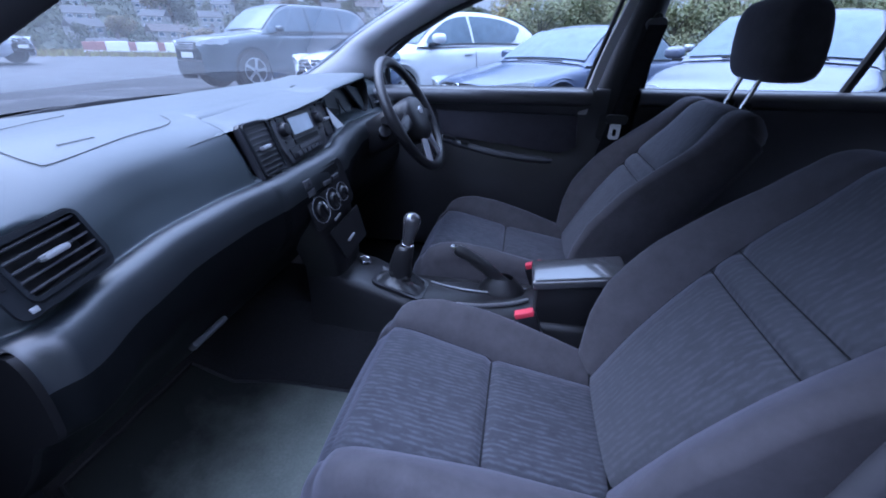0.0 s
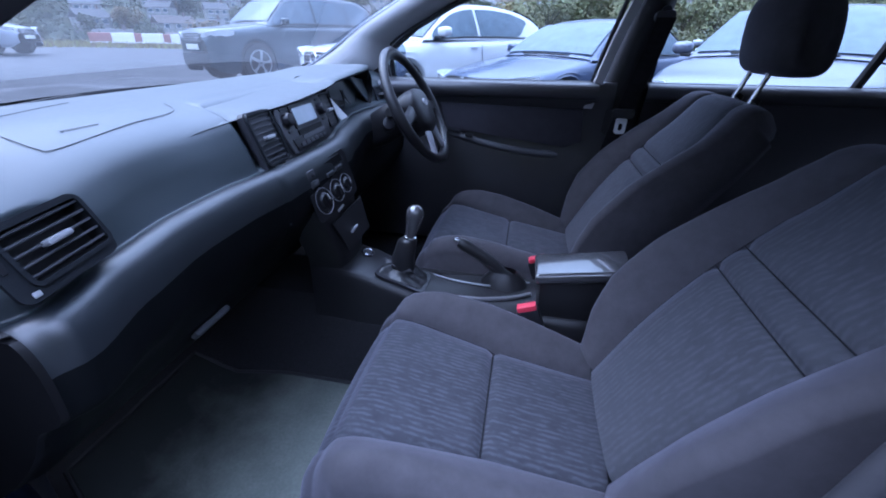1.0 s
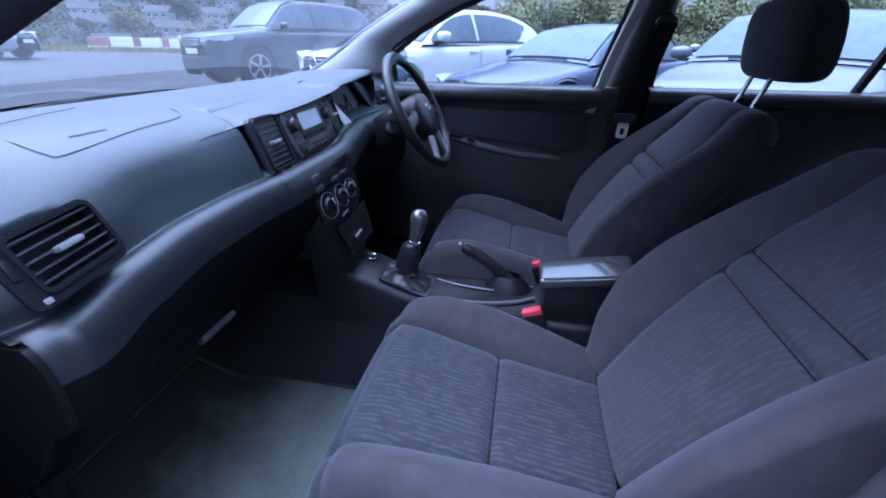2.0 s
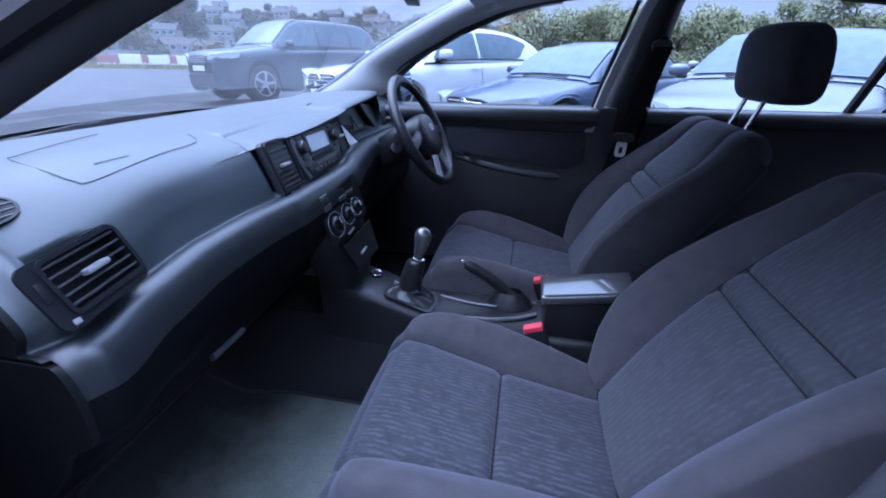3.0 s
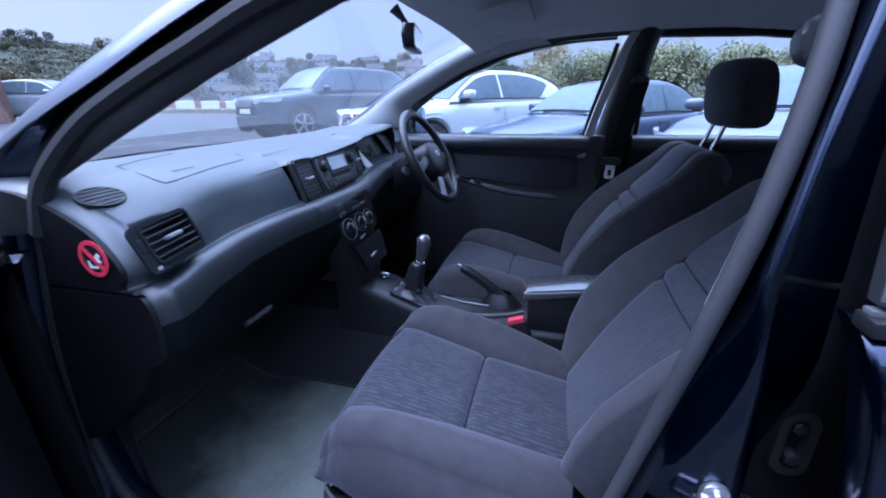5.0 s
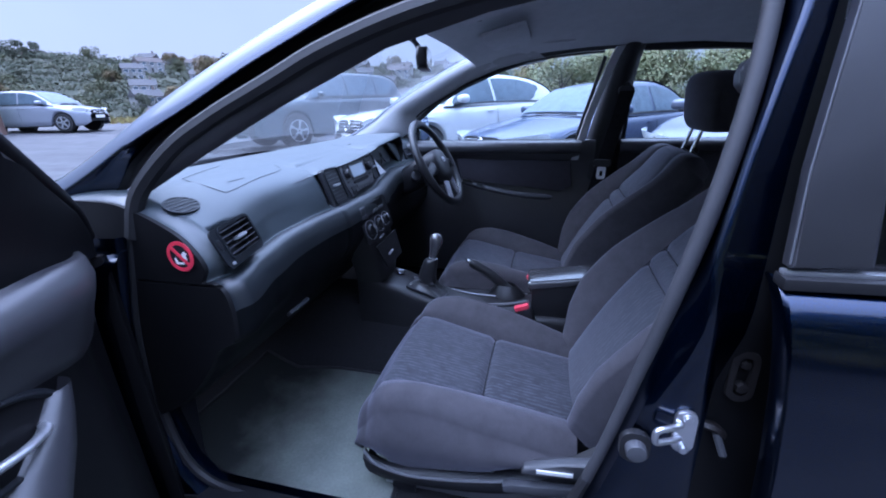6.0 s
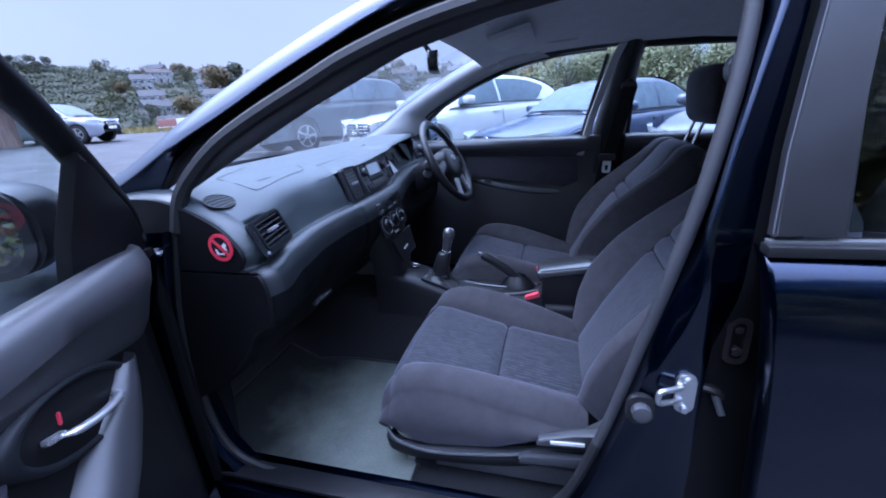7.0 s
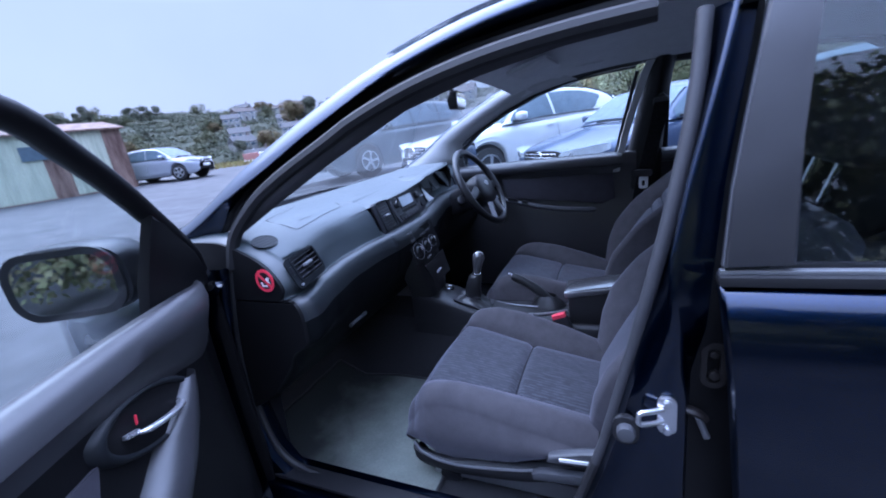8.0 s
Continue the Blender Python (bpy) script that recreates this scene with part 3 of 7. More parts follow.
    for k in range(33):
        x = -0.66 - k / 32 * 1.2
        arch = 0.0
        dx = (x + 1.32) / 0.36
        low = 0.19
        if abs(dx) < 1:
            low = max(low, 0.29 + 0.36 * math.sqrt(1 - dx * dx))
        top = 0.90 - 0.02 * k / 32 - 0.10 * (k / 32) ** 2
        y = 0.815 - 0.16 * (k / 32) ** 3
        rows.append([Vector((x, s * yy, z)) for yy, z in ((y - 0.10, top + 0.01), (y - 0.05, top), (y - 0.02, top - 0.03), (y, top - 0.10), (y + 0.008, (top + low) / 2), (y, low + 0.02), (y - 0.02, low))])
    part("front_wing", loft(rows), BLUE, car_shell, "dark blue front wing", 50)
    part("tyre", disc(0.305, 0.19, (-1.32, s * 0.71, 0.305), (90, 0, 0), seg=40, bevel=0.03), TYRE, car_shell, "black tyre")
    part("wheel_arch", disc(0.35, 0.30, (-1.32, s * 0.60, 0.32), (90, 0, 0), seg=36), RUBBER, car_shell)
    part("wheel_rim", disc(0.20, 0.03, (-1.32, s * 0.80, 0.305), (90, 0, 0), seg=32, bevel=0.01), ALLOY, car_shell)
    part("rear_tyre", disc(0.305, 0.19, (1.28, s * 0.71, 0.305), (90, 0, 0), seg=40, bevel=0.03), TYRE, car_shell, "black tyre")
    # hinge pillar in front of the door, painted, with its inner kick panel
    rows = []
    for z, x0 in ((0.28, -0.62), (0.36, -0.68), (0.52, -0.71), (0.72, -0.695), (0.93, -0.64)):
        rows.append([Vector((x, s * y, z)) for x, y in ((x0 - 0.01, 0.70), (x0 - 0.012, 0.745), (x0 - 0.02, 0.765), (x0 - 0.07, 0.772), (x0 - 0.10, 0.78), (x0 - 0.16, 0.79))])
    part("hinge_pillar", loft(rows), BLUE, car_shell, "dark blue hinge pillar", 50)
    part("kick_panel", loft([[Vector((x, s * (0.70 - 0.02 * w), z)) for x, w in ((-0.62 - 0.1 * (0.93 - z), 0), (-0.85, 1), (-1.15, 2.5))] for z in (0.24, 0.5, 0.75, 0.95)]), TRIM, car_shell)
    # tailgate side panel behind the rear door
    rows = []
    for z, y, x0, x1 in ((0.2, 0.80, 1.2, 2.05), (0.5, 0.835, 1.2, 2.1), (0.85, 0.81, 1.2, 2.08), (0.97, 0.78, 1.2, 2.0), (1.15, 0.70, 1.34, 1.9), (1.36, 0.60, 1.38, 1.7)):
        rows.append([Vector((x0 + (x1 - x0) * u, s * (y - 0.08 * u * u), z)) for u in (0, 0.25, 0.5, 0.75, 1)])
    part("rear_quarter", loft(rows), BLUE, car_shell, "dark blue rear quarter panel", 50)

# roof skin and headliner
rows = []
for k in range(12, 57):
    p = rail[k]
    if p.x < -0.20:
        continue
    rows.append([Vector((p.x - 0.10 * (1 - (q / 8) ** 2) * (1 - smoothstep(-0.2, 0.3, p.x)), p.y * q / 8, p.z + 0.055 * (1 - (q / 8) ** 2) + 0.008)) for q in range(-8, 9)])
part("roof_panel", loft(rows), BLUE, car_shell, "dark blue roof", 80)
rows = []
for k in range(12, 57):
    p = rail[k]
    if p.x < -0.20:
        continue
    y1 = p.y + 0.02
    z1 = near_on(opening, p.x).z + 0.012
    dx = -0.10 * (1 - smoothstep(-0.2, 0.3, p.x))
    rows.append([Vector((p.x + dx * (1 - (q / 10) ** 2), y1 * q / 10, z1 + (p.z - 0.02 - z1) * (1 - abs(q / 10) ** 3) + 0.03 * (1 - (q / 10) ** 2))) for q in range(-10, 11)])
headliner = solo("ceiling", loft(rows), HEADLINER, "grey felt headliner of the car", "headliner", kind="structure", smooth=80)

# windscreen pillar trim inside (pale grey), far side
rows = []
for k in range(5, 32):
    o = Vector(rail[k])
    i = Vector(near_on(opening, max(-0.645, o.x + 0.14)))
    if o.x < -0.70:
        i = o + Vector((0.15, 0.05, -0.10))
    c = (o + i) / 2
    rows.append([o + Vector((0.005, -0.012, -0.005)), o * 0.85 + i * 0.15 + Vector((0, -0.045, -0.015)), c + Vector((0.01, -0.065, -0.01)), o * 0.2 + i * 0.8 + Vector((0.0, -0.055, 0.0)), i + Vector((0, -0.018, 0)), i + Vector((0.008, -0.006, -0.014))])
part("pillar_cover", loft(rows), PILLAR, car_shell, "pale grey plastic windscreen pillar cover", 70)
# the near one, whose rear edge hangs inside the door opening
rows = []
for k in range(51):
    x = -0.70 + k * 0.02
    e = Vector((x, lerp(x, ((-0.70, 0.735), (-0.645, 0.727), (-0.492, 0.694), (-0.34, 0.662), (-0.16, 0.624), (0.0, 0.604), (0.3, 0.600))), lerp(x, ((-0.70, 0.952), (-0.645, 0.985), (-0.492, 1.069), (-0.34, 1.148), (-0.16, 1.230), (0.0, 1.272), (0.15, 1.294), (0.3, 1.302)))))
    i = Vector(near_on(opening, x))
    i.x = x
    o = Vector(near_on(rail, x - 0.06))
    w = o + Vector((0.03, -0.04, -0.02))
    rows.append([Vector((p.x, -p.y, p.z)) for p in (i + Vector((0, -0.014, 0.004)), (i + e) / 2 + Vector((0, 0.003, 0)), e + Vector((0.002, 0.004, 0.002)), e, e + Vector((-0.006, -0.008, 0.006)), (e + w) / 2 + Vector((0, -0.006, 0)), w, o + Vector((0.005, -0.012, -0.005)))])
part("aperture_weatherstrip", loft([r[:5] for r in rows]), SEAL_GREY, car_shell, "worn grey rubber weatherstrip along the pillar", 70)
part("pillar_cover", loft([r[4:] for r in rows[:28]]), PILLAR, car_shell, "pale grey plastic windscreen pillar cover", 70)

# floor, tunnel wall and firewall, all carpeted
rows = []
for y in (-0.72, -0.70, -0.45, -0.20, -0.14, -0.10, 0.10, 0.14, 0.20, 0.45, 0.70, 0.72):
    h = 0.22 if abs(y) < 0.13 else (0.14 if abs(y) < 0.16 else 0.0)
    e = 0.03 if abs(y) > 0.71 else 0.0
    rows.append([Vector((x, y, z + max(h - max(0, z - 0.25), 0) + e)) for x, z in ((-1.18, 0.85), (-1.14, 0.62), (-1.05, 0.46), (-0.88, 0.32), (-0.74, 0.255), (-0.4, 0.25), (0.05, 0.25), (0.35, 0.26), (0.5, 0.25), (0.9, 0.25), (1.0, 0.36), (2.0, 0.40))])
solo("floor", loft(rows), CARPET, "dark carpeted floor pan of the car", "car floor", kind="structure", smooth=60)
part("bulkhead", box((0.03, 1.5, 0.7), (-1.20, 0, 0.6)), TRIM, car_shell)
part("tailgate", loft([[Vector((x, y * w, z)) for y in (-1, -0.5, 0, 0.5, 1)] for x, z, w in ((2.08, 0.25, 0.78), (2.12, 0.6, 0.78), (2.06, 0.93, 0.74))]), BLUE, car_shell, "dark blue tailgate")
part("rear_screen", loft([[Vector((x, y * w, z)) for y in (-1, -0.5, 0, 0.5, 1)] for x, z, w in ((2.06, 0.93, 0.72), (1.9, 1.15, 0.66), (1.72, 1.35, 0.60))]), TINT, car_shell, "tinted rear window")
# windscreen, bonnet and scuttle
rows = []
for v in range(9):
    u = v / 8
    x0, z0, y0 = lerp(u, ((0, -1.13), (1, -0.215))), lerp(u, ((0, 0.915), (0.12, 0.970), (0.33, 1.030), (0.6, 1.166), (0.8, 1.255), (1, 1.330))), lerp(u, ((0, 0.74), (1, 0.60)))
    bx, bz = lerp(u, ((0, 0.14), (0.3, 0.100), (0.6, 0.088), (1, 0.098))), lerp(u, ((0, 0.028), (0.3, 0.008), (0.7, 0.008), (1, 0.028)))
    rows.append([Vector((x0 - bx * (1 - (q / 10) ** 2), y0 * q / 10, z0 + bz * (1 - (q / 10) ** 2))) for q in range(-10, 11)])
glass = part("windscreen", loft(rows), SCREEN_GLASS, car_shell, "clear laminated windscreen with a faint film of dirt and mirrored haze", 180)
glass.visible_shadow = False
part("windscreen_border", loft([[p + Vector((0.006, 0, 0.004)) for p in rows[0]], [a * 0.62 + b * 0.38 + Vector((0.006, 0, 0.002)) for a, b in zip(rows[0], rows[1])]]), BLACK, car_shell, "black border of the windscreen", 180)
part("scuttle", loft([[Vector((x - 0.14 * (1 - (q / 10) ** 2), 0.76 * q / 10, z)) for q in range(-10, 11)] for x, z in ((-1.05, 0.90), (-1.13, 0.905), (-1.20, 0.885), (-1.26, 0.885))]), TRIM, car_shell, "black plastic wiper scuttle")
part("bonnet", loft([[Vector((x - 0.12 * (1 - (q / 10) ** 2), w * q / 10, z + 0.045 * (1 - (q / 10) ** 2))) for q in range(-10, 11)] for x, z, w in ((-1.19, 0.872, 0.735), (-1.40, 0.835, 0.73), (-1.65, 0.785, 0.70), (-1.84, 0.715, 0.64), (-1.91, 0.64, 0.60), (-1.94, 0.45, 0.60), (-1.92, 0.22, 0.58))]), BLUE, car_shell, "dark blue bonnet and nose", 60)

# black scuttle wipers
wiper = thing("windscreen_wiper", (-1.1, 0, 0.93), "black windscreen wiper resting at the foot of the glass", "wiper", "windscreen wipers")
part("arm", tube([(-1.20, 0.58, 0.925), (-1.225, 0.3, 0.945), (-1.235, 0.08, 0.955)], [0.010, 0.007, 0.005], 8), TRIM_SMOOTH, wiper)
part("blade", tube(curve([(-1.11, -0.30, 0.95), (-1.19, 0.0, 0.955), (-1.21, 0.32, 0.947)], 14), 0.007, 6, 1.8), RUBBER, wiper)
part("pivot_cap", disc(0.02, 0.025, (-1.20, 0.58, 0.925), seg=18, bevel=0.005), TRIM_SMOOTH, wiper)
wiper2 = thing("windscreen_wiper", (-1.1, -0.4, 0.93), "black windscreen wiper resting at the foot of the glass", "wiper", "windscreen wipers")
part("arm", tube([(-1.22, -0.08, 0.93), (-1.16, -0.30, 0.942), (-1.10, -0.46, 0.945)], [0.010, 0.007, 0.005], 8), TRIM_SMOOTH, wiper2)
part("blade", tube(curve([(-0.995, -0.69, 0.935), (-1.08, -0.50, 0.945), (-1.15, -0.22, 0.95), (-1.175, -0.02, 0.953)], 18), 0.007, 6, 1.8), RUBBER, wiper2)
part("pivot_cap", disc(0.02, 0.025, (-1.22, -0.08, 0.93), seg=18, bevel=0.005), TRIM_SMOOTH, wiper2)


# ---- doors ----
def window_pane(outline, place, parent, material=GLASS, label="clear side window"):
    g = part("window_pane", slab(outline, 0.004, place), material, parent, label)
    g.visible_shadow = False
    return g


def side_place(s, y0, lean):
    """Lay (x, z, depth) on a car side that leans inwards above the belt; depth goes outwards."""
    return lambda x, z, w=0.0: Vector((x, s * (y0 + w - max(0, z - 0.95) * lean), z))


# driver's door and rear door on the far side, closed
def far_door(name, x0, x1, top, label):
    d = thing(name, ((x0 + x1) / 2, 0.7, 0.3), label, "car door")
    prof = [(0.69, 0.968), (0.655, 0.968), (0.645, 0.955), (0.648, 0.925), (0.655, 0.90), (0.672, 0.875), (0.674, 0.80), (0.670, 0.74), (0.66, 0.70), (0.655, 0.60), (0.66, 0.45), (0.68, 0.30), (0.72, 0.28)]
    part("door_card", loft([[Vector((x, y, z)) for y, z in prof] for x in (x0, x0 + 0.03, (x0 + x1) / 2, x1 - 0.03, x1)]), DOOR_CARD, d, "black moulded door card", 50)
    part("outer_skin", loft([[Vector((x, y, z)) for y, z in ((0.70, 0.962), (0.755, 0.955), (0.80, 0.93), (0.835, 0.75), (0.83, 0.5), (0.815, 0.28))] for x in (x0, (x0 + x1) / 2, x1)]), BLUE, d, "dark blue door skin", 50)
    return d


driver_door = far_door("driver_door", -0.70, 0.30, None, "closed driver's door with black card and armrest")
place = side_place(1, 0.70, 0.20)
part("upper_roll", loft([[Vector((x, 0.655 - 0.028 * math.sin(a), 0.937 + 0.03 * math.cos(a) * 1.0)) for a in [k * math.pi / 10 for k in range(11)]] for x in (-0.68, -0.3, 0.0, 0.24)]), DOOR_CARD, driver_door, "soft black roll along the window ledge", 60)
part("cloth_panel", slab([(-0.33, 0.885), (0.20, 0.875), (0.21, 0.76), (0.15, 0.735), (-0.30, 0.79)], 0.012, lambda x, z, w=0.0: Vector((x, 0.668 - w, z)), 0.004), DOOR_CLOTH, driver_door, "dark cloth door insert")
part("armrest", tube(curve([(-0.42, 0.645, 0.81), (-0.30, 0.628, 0.782), (-0.16, 0.620, 0.748), (-0.02, 0.618, 0.724), (0.125, 0.624, 0.713)], 22), [0.007] + [0.013] * 21 + [0.007], 10, 1.0), RADIO, driver_door, "glossy black pull armrest")
part("window_switch", box((0.05, 0.02, 0.012), (-0.27, 0.618, 0.790), (0, 12, 0), 0.003), TRIM_SMOOTH, driver_door)
part("window_switch", box((0.03, 0.02, 0.012), (-0.21, 0.612, 0.775), (0, 12, 0), 0.003), TRIM_SMOOTH, driver_door)
outline = [(-0.60, 0.965), (-0.53, 1.05), (-0.42, 1.13), (-0.28, 1.20), (-0.12, 1.26), (0.06, 1.305), (0.30, 1.318), (0.315, 1.24), (0.235, 0.968)]
window_pane([(-0.62, 0.962), (-0.53, 1.055), (-0.42, 1.137), (-0.28, 1.21), (-0.12, 1.27), (0.06, 1.315), (0.315, 1.328), (0.325, 1.24), (0.245, 0.962)], place, driver_door)
part("window_frame", tube([place(x, z, -0.012) for x, z in ((0.204, 0.90), (0.236, 1.05), (0.274, 1.19), (0.303, 1.30))], 0.008, 8, 1.0), RUBBER, driver_door, "black window guide channel", 60)
part("window_frame", tube([place(x, z + 0.010, 0.012) for x, z in outline[:7]], 0.010, 8), RUBBER, driver_door, "black window frame")
part("belt_strip", box((0.86, 0.02, 0.02), (-0.18, 0.692, 0.960), bevel=0.004), RUBBER, driver_door)
# far wing mirror
part("mirror_sail", slab([(-0.66, 0.95), (-0.53, 0.95), (-0.55, 1.03)], 0.02, lambda x, z, w=0.0: Vector((x, 0.69 + w, z)), 0.004), TRIM, driver_door)
mirror = part("mirror_housing", loft([[Vector((x, 0.80 + (0.075 + 0.01 * k) * math.copysign(abs(math.cos(a)) ** 0.6, math.cos(a)) * f, 1.02 + 0.075 * math.copysign(abs(math.sin(a)) ** 0.6, math.sin(a)) * f)) for a in [q * math.tau / 24 for q in range(24)]] for k, (x, f) in enumerate(((-0.535, 1.0), (-0.56, 1.02), (-0.60, 0.92), (-0.63, 0.55)))], ring=True, caps=True), TRIM_SMOOTH, driver_door, "black wing mirror housing", 50)
part("mirror_glass", slab(rounded(0.15, 0.12, 0.03), 0.003, lambda a, b, w=0.0: Vector((-0.528 + w, 0.80 + a, 1.02 + b))), MIRROR, mirror)

far_rear = far_door("rear_door", 0.40, 1.24, None, "closed far rear door with black card")
part("upper_roll", loft([[Vector((x, 0.655 - 0.028 * math.sin(a), 0.94 + 0.03 * math.cos(a))) for a in [k * math.pi / 10 for k in range(11)]] for x in (0.40, 0.8, 1.2)]), DOOR_CARD, far_rear, "soft black roll along the window ledge", 60)
window_pane([(0.39, 0.962), (0.415, 1.14), (0.445, 1.325), (0.75, 1.315), (1.02, 1.285), (1.09, 1.23), (1.03, 0.962)], place, far_rear)
part("quarter_bar", tube([place(1.035, 0.95, -0.01), place(1.065, 1.10, -0.01), place(1.095, 1.26, -0.01)], 0.015, 8), RUBBER, far_rear, "black quarter light divider")
window_pane([(1.04, 0.962), (1.10, 1.22), (1.22, 1.15), (1.20, 0.975)], place, far_rear)
part("window_frame", tube([place(x, z, 0.0) for x, z in ((0.445, 1.33), (0.75, 1.32), (1.03, 1.29), (1.14, 1.22), (1.24, 1.10))], 0.018, 8), RUBBER, far_rear)
part("belt_strip", box((0.86, 0.02, 0.02), (0.82, 0.692, 0.960), bevel=0.004), RUBBER, far_rear)

# near rear door, closed: blue skin, matt black pillar, bright belt strip, tinted glass
near_rear = thing("rear_door", (0.8, -0.8, 0.3), "closed dark blue rear door with tinted glass", "car door")
rows = []
for y, z in ((0.775, 0.938), (0.792, 0.935), (0.806, 0.927), (0.818, 0.913), (0.828, 0.892), (0.836, 0.86), (0.842, 0.80), (0.845, 0.70), (0.838, 0.55), (0.828, 0.40), (0.815, 0.28)):
    x0 = lerp(z, ((0.28, 0.43), (0.60, 0.395), (0.75, 0.385), (0.89, 0.371), (0.936, 0.368)))
    rows.append([Vector((x0, -y + 0.035, z)), Vector((x0, -y + 0.006, z)), Vector((x0 + 0.004, -y, z))] + [Vector((x, -y, z)) for x in (0.5, 0.7, 0.9, 1.1, 1.23)])
part("outer_skin", loft(rows), BLUE, near_rear, "dark blue door skin", 40)
part("belt_strip", box((0.86, 0.028, 0.015), (0.795, -0.797, 0.945), (0, -0.6, 0), 0.004), TRIM, near_rear, "black rubber belt strip")
part("belt_edge", box((0.86, 0.012, 0.006), (0.797, -0.794, 0.955), (0, -0.6, 0), 0.002), BELT, near_rear, "satin grey strip edge")
nplace = side_place(-1, 0.785, 0.30)
part("pillar_applique", slab([(0.370, 0.958), (0.448, 0.962), (0.456, 1.12), (0.468, 1.22), (0.480, 1.30), (0.425, 1.31), (0.413, 1.23), (0.398, 1.15), (0.382, 1.06)], 0.022, nplace, 0.004), SATIN_BLACK, near_rear, "matt black door pillar cover")
part("applique_edge", tube([nplace(x, z, 0.02) for x, z in ((0.370, 0.962), (0.381, 1.06), (0.397, 1.15), (0.412, 1.23), (0.424, 1.30))], 0.0014, 6), RADIO, near_rear)
window_pane([(0.446, 0.962), (0.454, 1.12), (0.466, 1.22), (0.478, 1.30), (0.75, 1.30), (1.02, 1.27), (1.16, 1.15), (1.20, 0.962)], nplace, near_rear, TINT, "tinted rear door window")
part("window_frame", tube([nplace(x, z, 0.006) for x, z in ((0.395, 1.31), (0.60, 1.315), (0.85, 1.30), (1.05, 1.265), (1.20, 1.15), (1.25, 1.0))], 0.02, 8), RUBBER, near_rear, "black window frame")
part("inner_card", box((0.78, 0.03, 0.62), (0.82, -0.71, 0.62), bevel=0.01), TRIM, near_rear)
# hinges of the near rear door on the pillar
upper_hinge = part("hinge", ring_plate(rounded(0.034, 0.080, 0.015), rounded(0.018, 0.060, 0.008), 0.012, lambda a, b, w=0.0: Vector((0.374 + a, -0.748 - w, 0.780 + b))), HINGE, near_rear, "grimy painted door hinge")
part("hinge_bolt", disc(0.008, 0.014, (0.375, -0.756, 0.762), (90, 0, 0), seg=6, bevel=0.002), HINGE, upper_hinge)
part("hinge_bolt", disc(0.007, 0.012, (0.375, -0.754, 0.798), (90, 0, 0), seg=6, bevel=0.002), HINGE, upper_hinge)
check_strap = part("check_strap", tube(curve([(0.326, -0.742, 0.680), (0.338, -0.756, 0.692), (0.355, -0.760, 0.690), (0.366, -0.757, 0.678)], 12), 0.010, 8, 0.7), HINGE, near_rear, "grimy lower hinge knuckle")
part("hinge_pin", tube([(0.356, -0.764, 0.684), (0.368, -0.770, 0.652)], 0.0055, 8), RADIO, check_strap, "dull steel hinge pin")

# near front door, swung open 63 degrees about its hinges; built shut, then turned
front_door = thing("front_door", (0, 0, 0), "open passenger door, black card, chrome inner handle, blue outside", "car door")


def dlay(x, z, w=0.0):
    """Door places: x from the hinge, z up, w inwards from the skin's inner face."""
    return Vector((x, w, z))


rows = []
for k in range(33):
    x = 0.06 + k / 32 * 0.94
    zt = lerp(x, ((0.06, 0.932), (0.20, 0.946), (0.40, 0.953), (1.0, 0.955)))
    zl = lerp(x, ((0.06, 0.79), (0.23, 0.802), (0.40, 0.838), (0.50, 0.852), (1.0, 0.862)))
    prof = [(0.030, zt - 0.030), (0.052, zt - 0.004), (0.074, zt - 0.006), (0.091, zt - 0.028), (0.094, zt - 0.055), (0.088, 0.5 * (zt + zl)), (0.078, zl + 0.022), (0.066, zl), (0.060, zl - 0.02), (0.056, 0.72), (0.055, 0.60), (0.055, 0.45), (0.045, 0.30), (0.02, 0.27)]
    row = []
    for w, z in prof:
        edge = lerp(z, ((0.27, 0.10), (0.70, 0.14), (0.80, 0.15), (0.90, 0.12), (0.96, 0.07)))
        f = smoothstep(edge - 0.07, edge + 0.06, x) * (1 - smoothstep(0.92, 1.0, x))
        row.append(dlay(x, z, w * (0.15 + 0.85 * f)))
    rows.append(row)
part("door_card", loft([r[:8] for r in rows]), DOOR_CARD, front_door, "black moulded door card with a soft upper roll", 70)
part("lower_card", loft([r[7:] for r in rows]), BLACK, front_door, "black lower door card", 70)
part("outer_skin", loft([[dlay(x, z, w) for w, z in ((0.0, 0.905), (-0.03, 0.900), (-0.07, 0.87), (-0.09, 0.75), (-0.085, 0.5), (-0.06, 0.27), (0.0, 0.26))] for x in (0.0, 0.3, 0.7, 1.02)]), BLUE, front_door, "dark blue door skin", 50)
part("door_edge", box((0.03, 0.10, 0.62), (1.01, -0.02, 0.58), bevel=0.008), BLUE, front_door)
part("hinge_edge", box((0.02, 0.10, 0.62), (0.01, -0.02, 0.59), bevel=0.006), BLACK, front_door)
# oval handle bowl with chrome lever
bowl_place = lambda a, b, w=0.0: dlay(0.388 + a * 0.97 - b * 0.25, 0.794 + b * 0.97 + a * 0.25, 0.074 + w)


def bowl_rings(steps):
    return loft([[bowl_place(a * f, b * f, w) for a, b in oval(0.205, 0.088, 36)] for f, w in steps], ring=True)


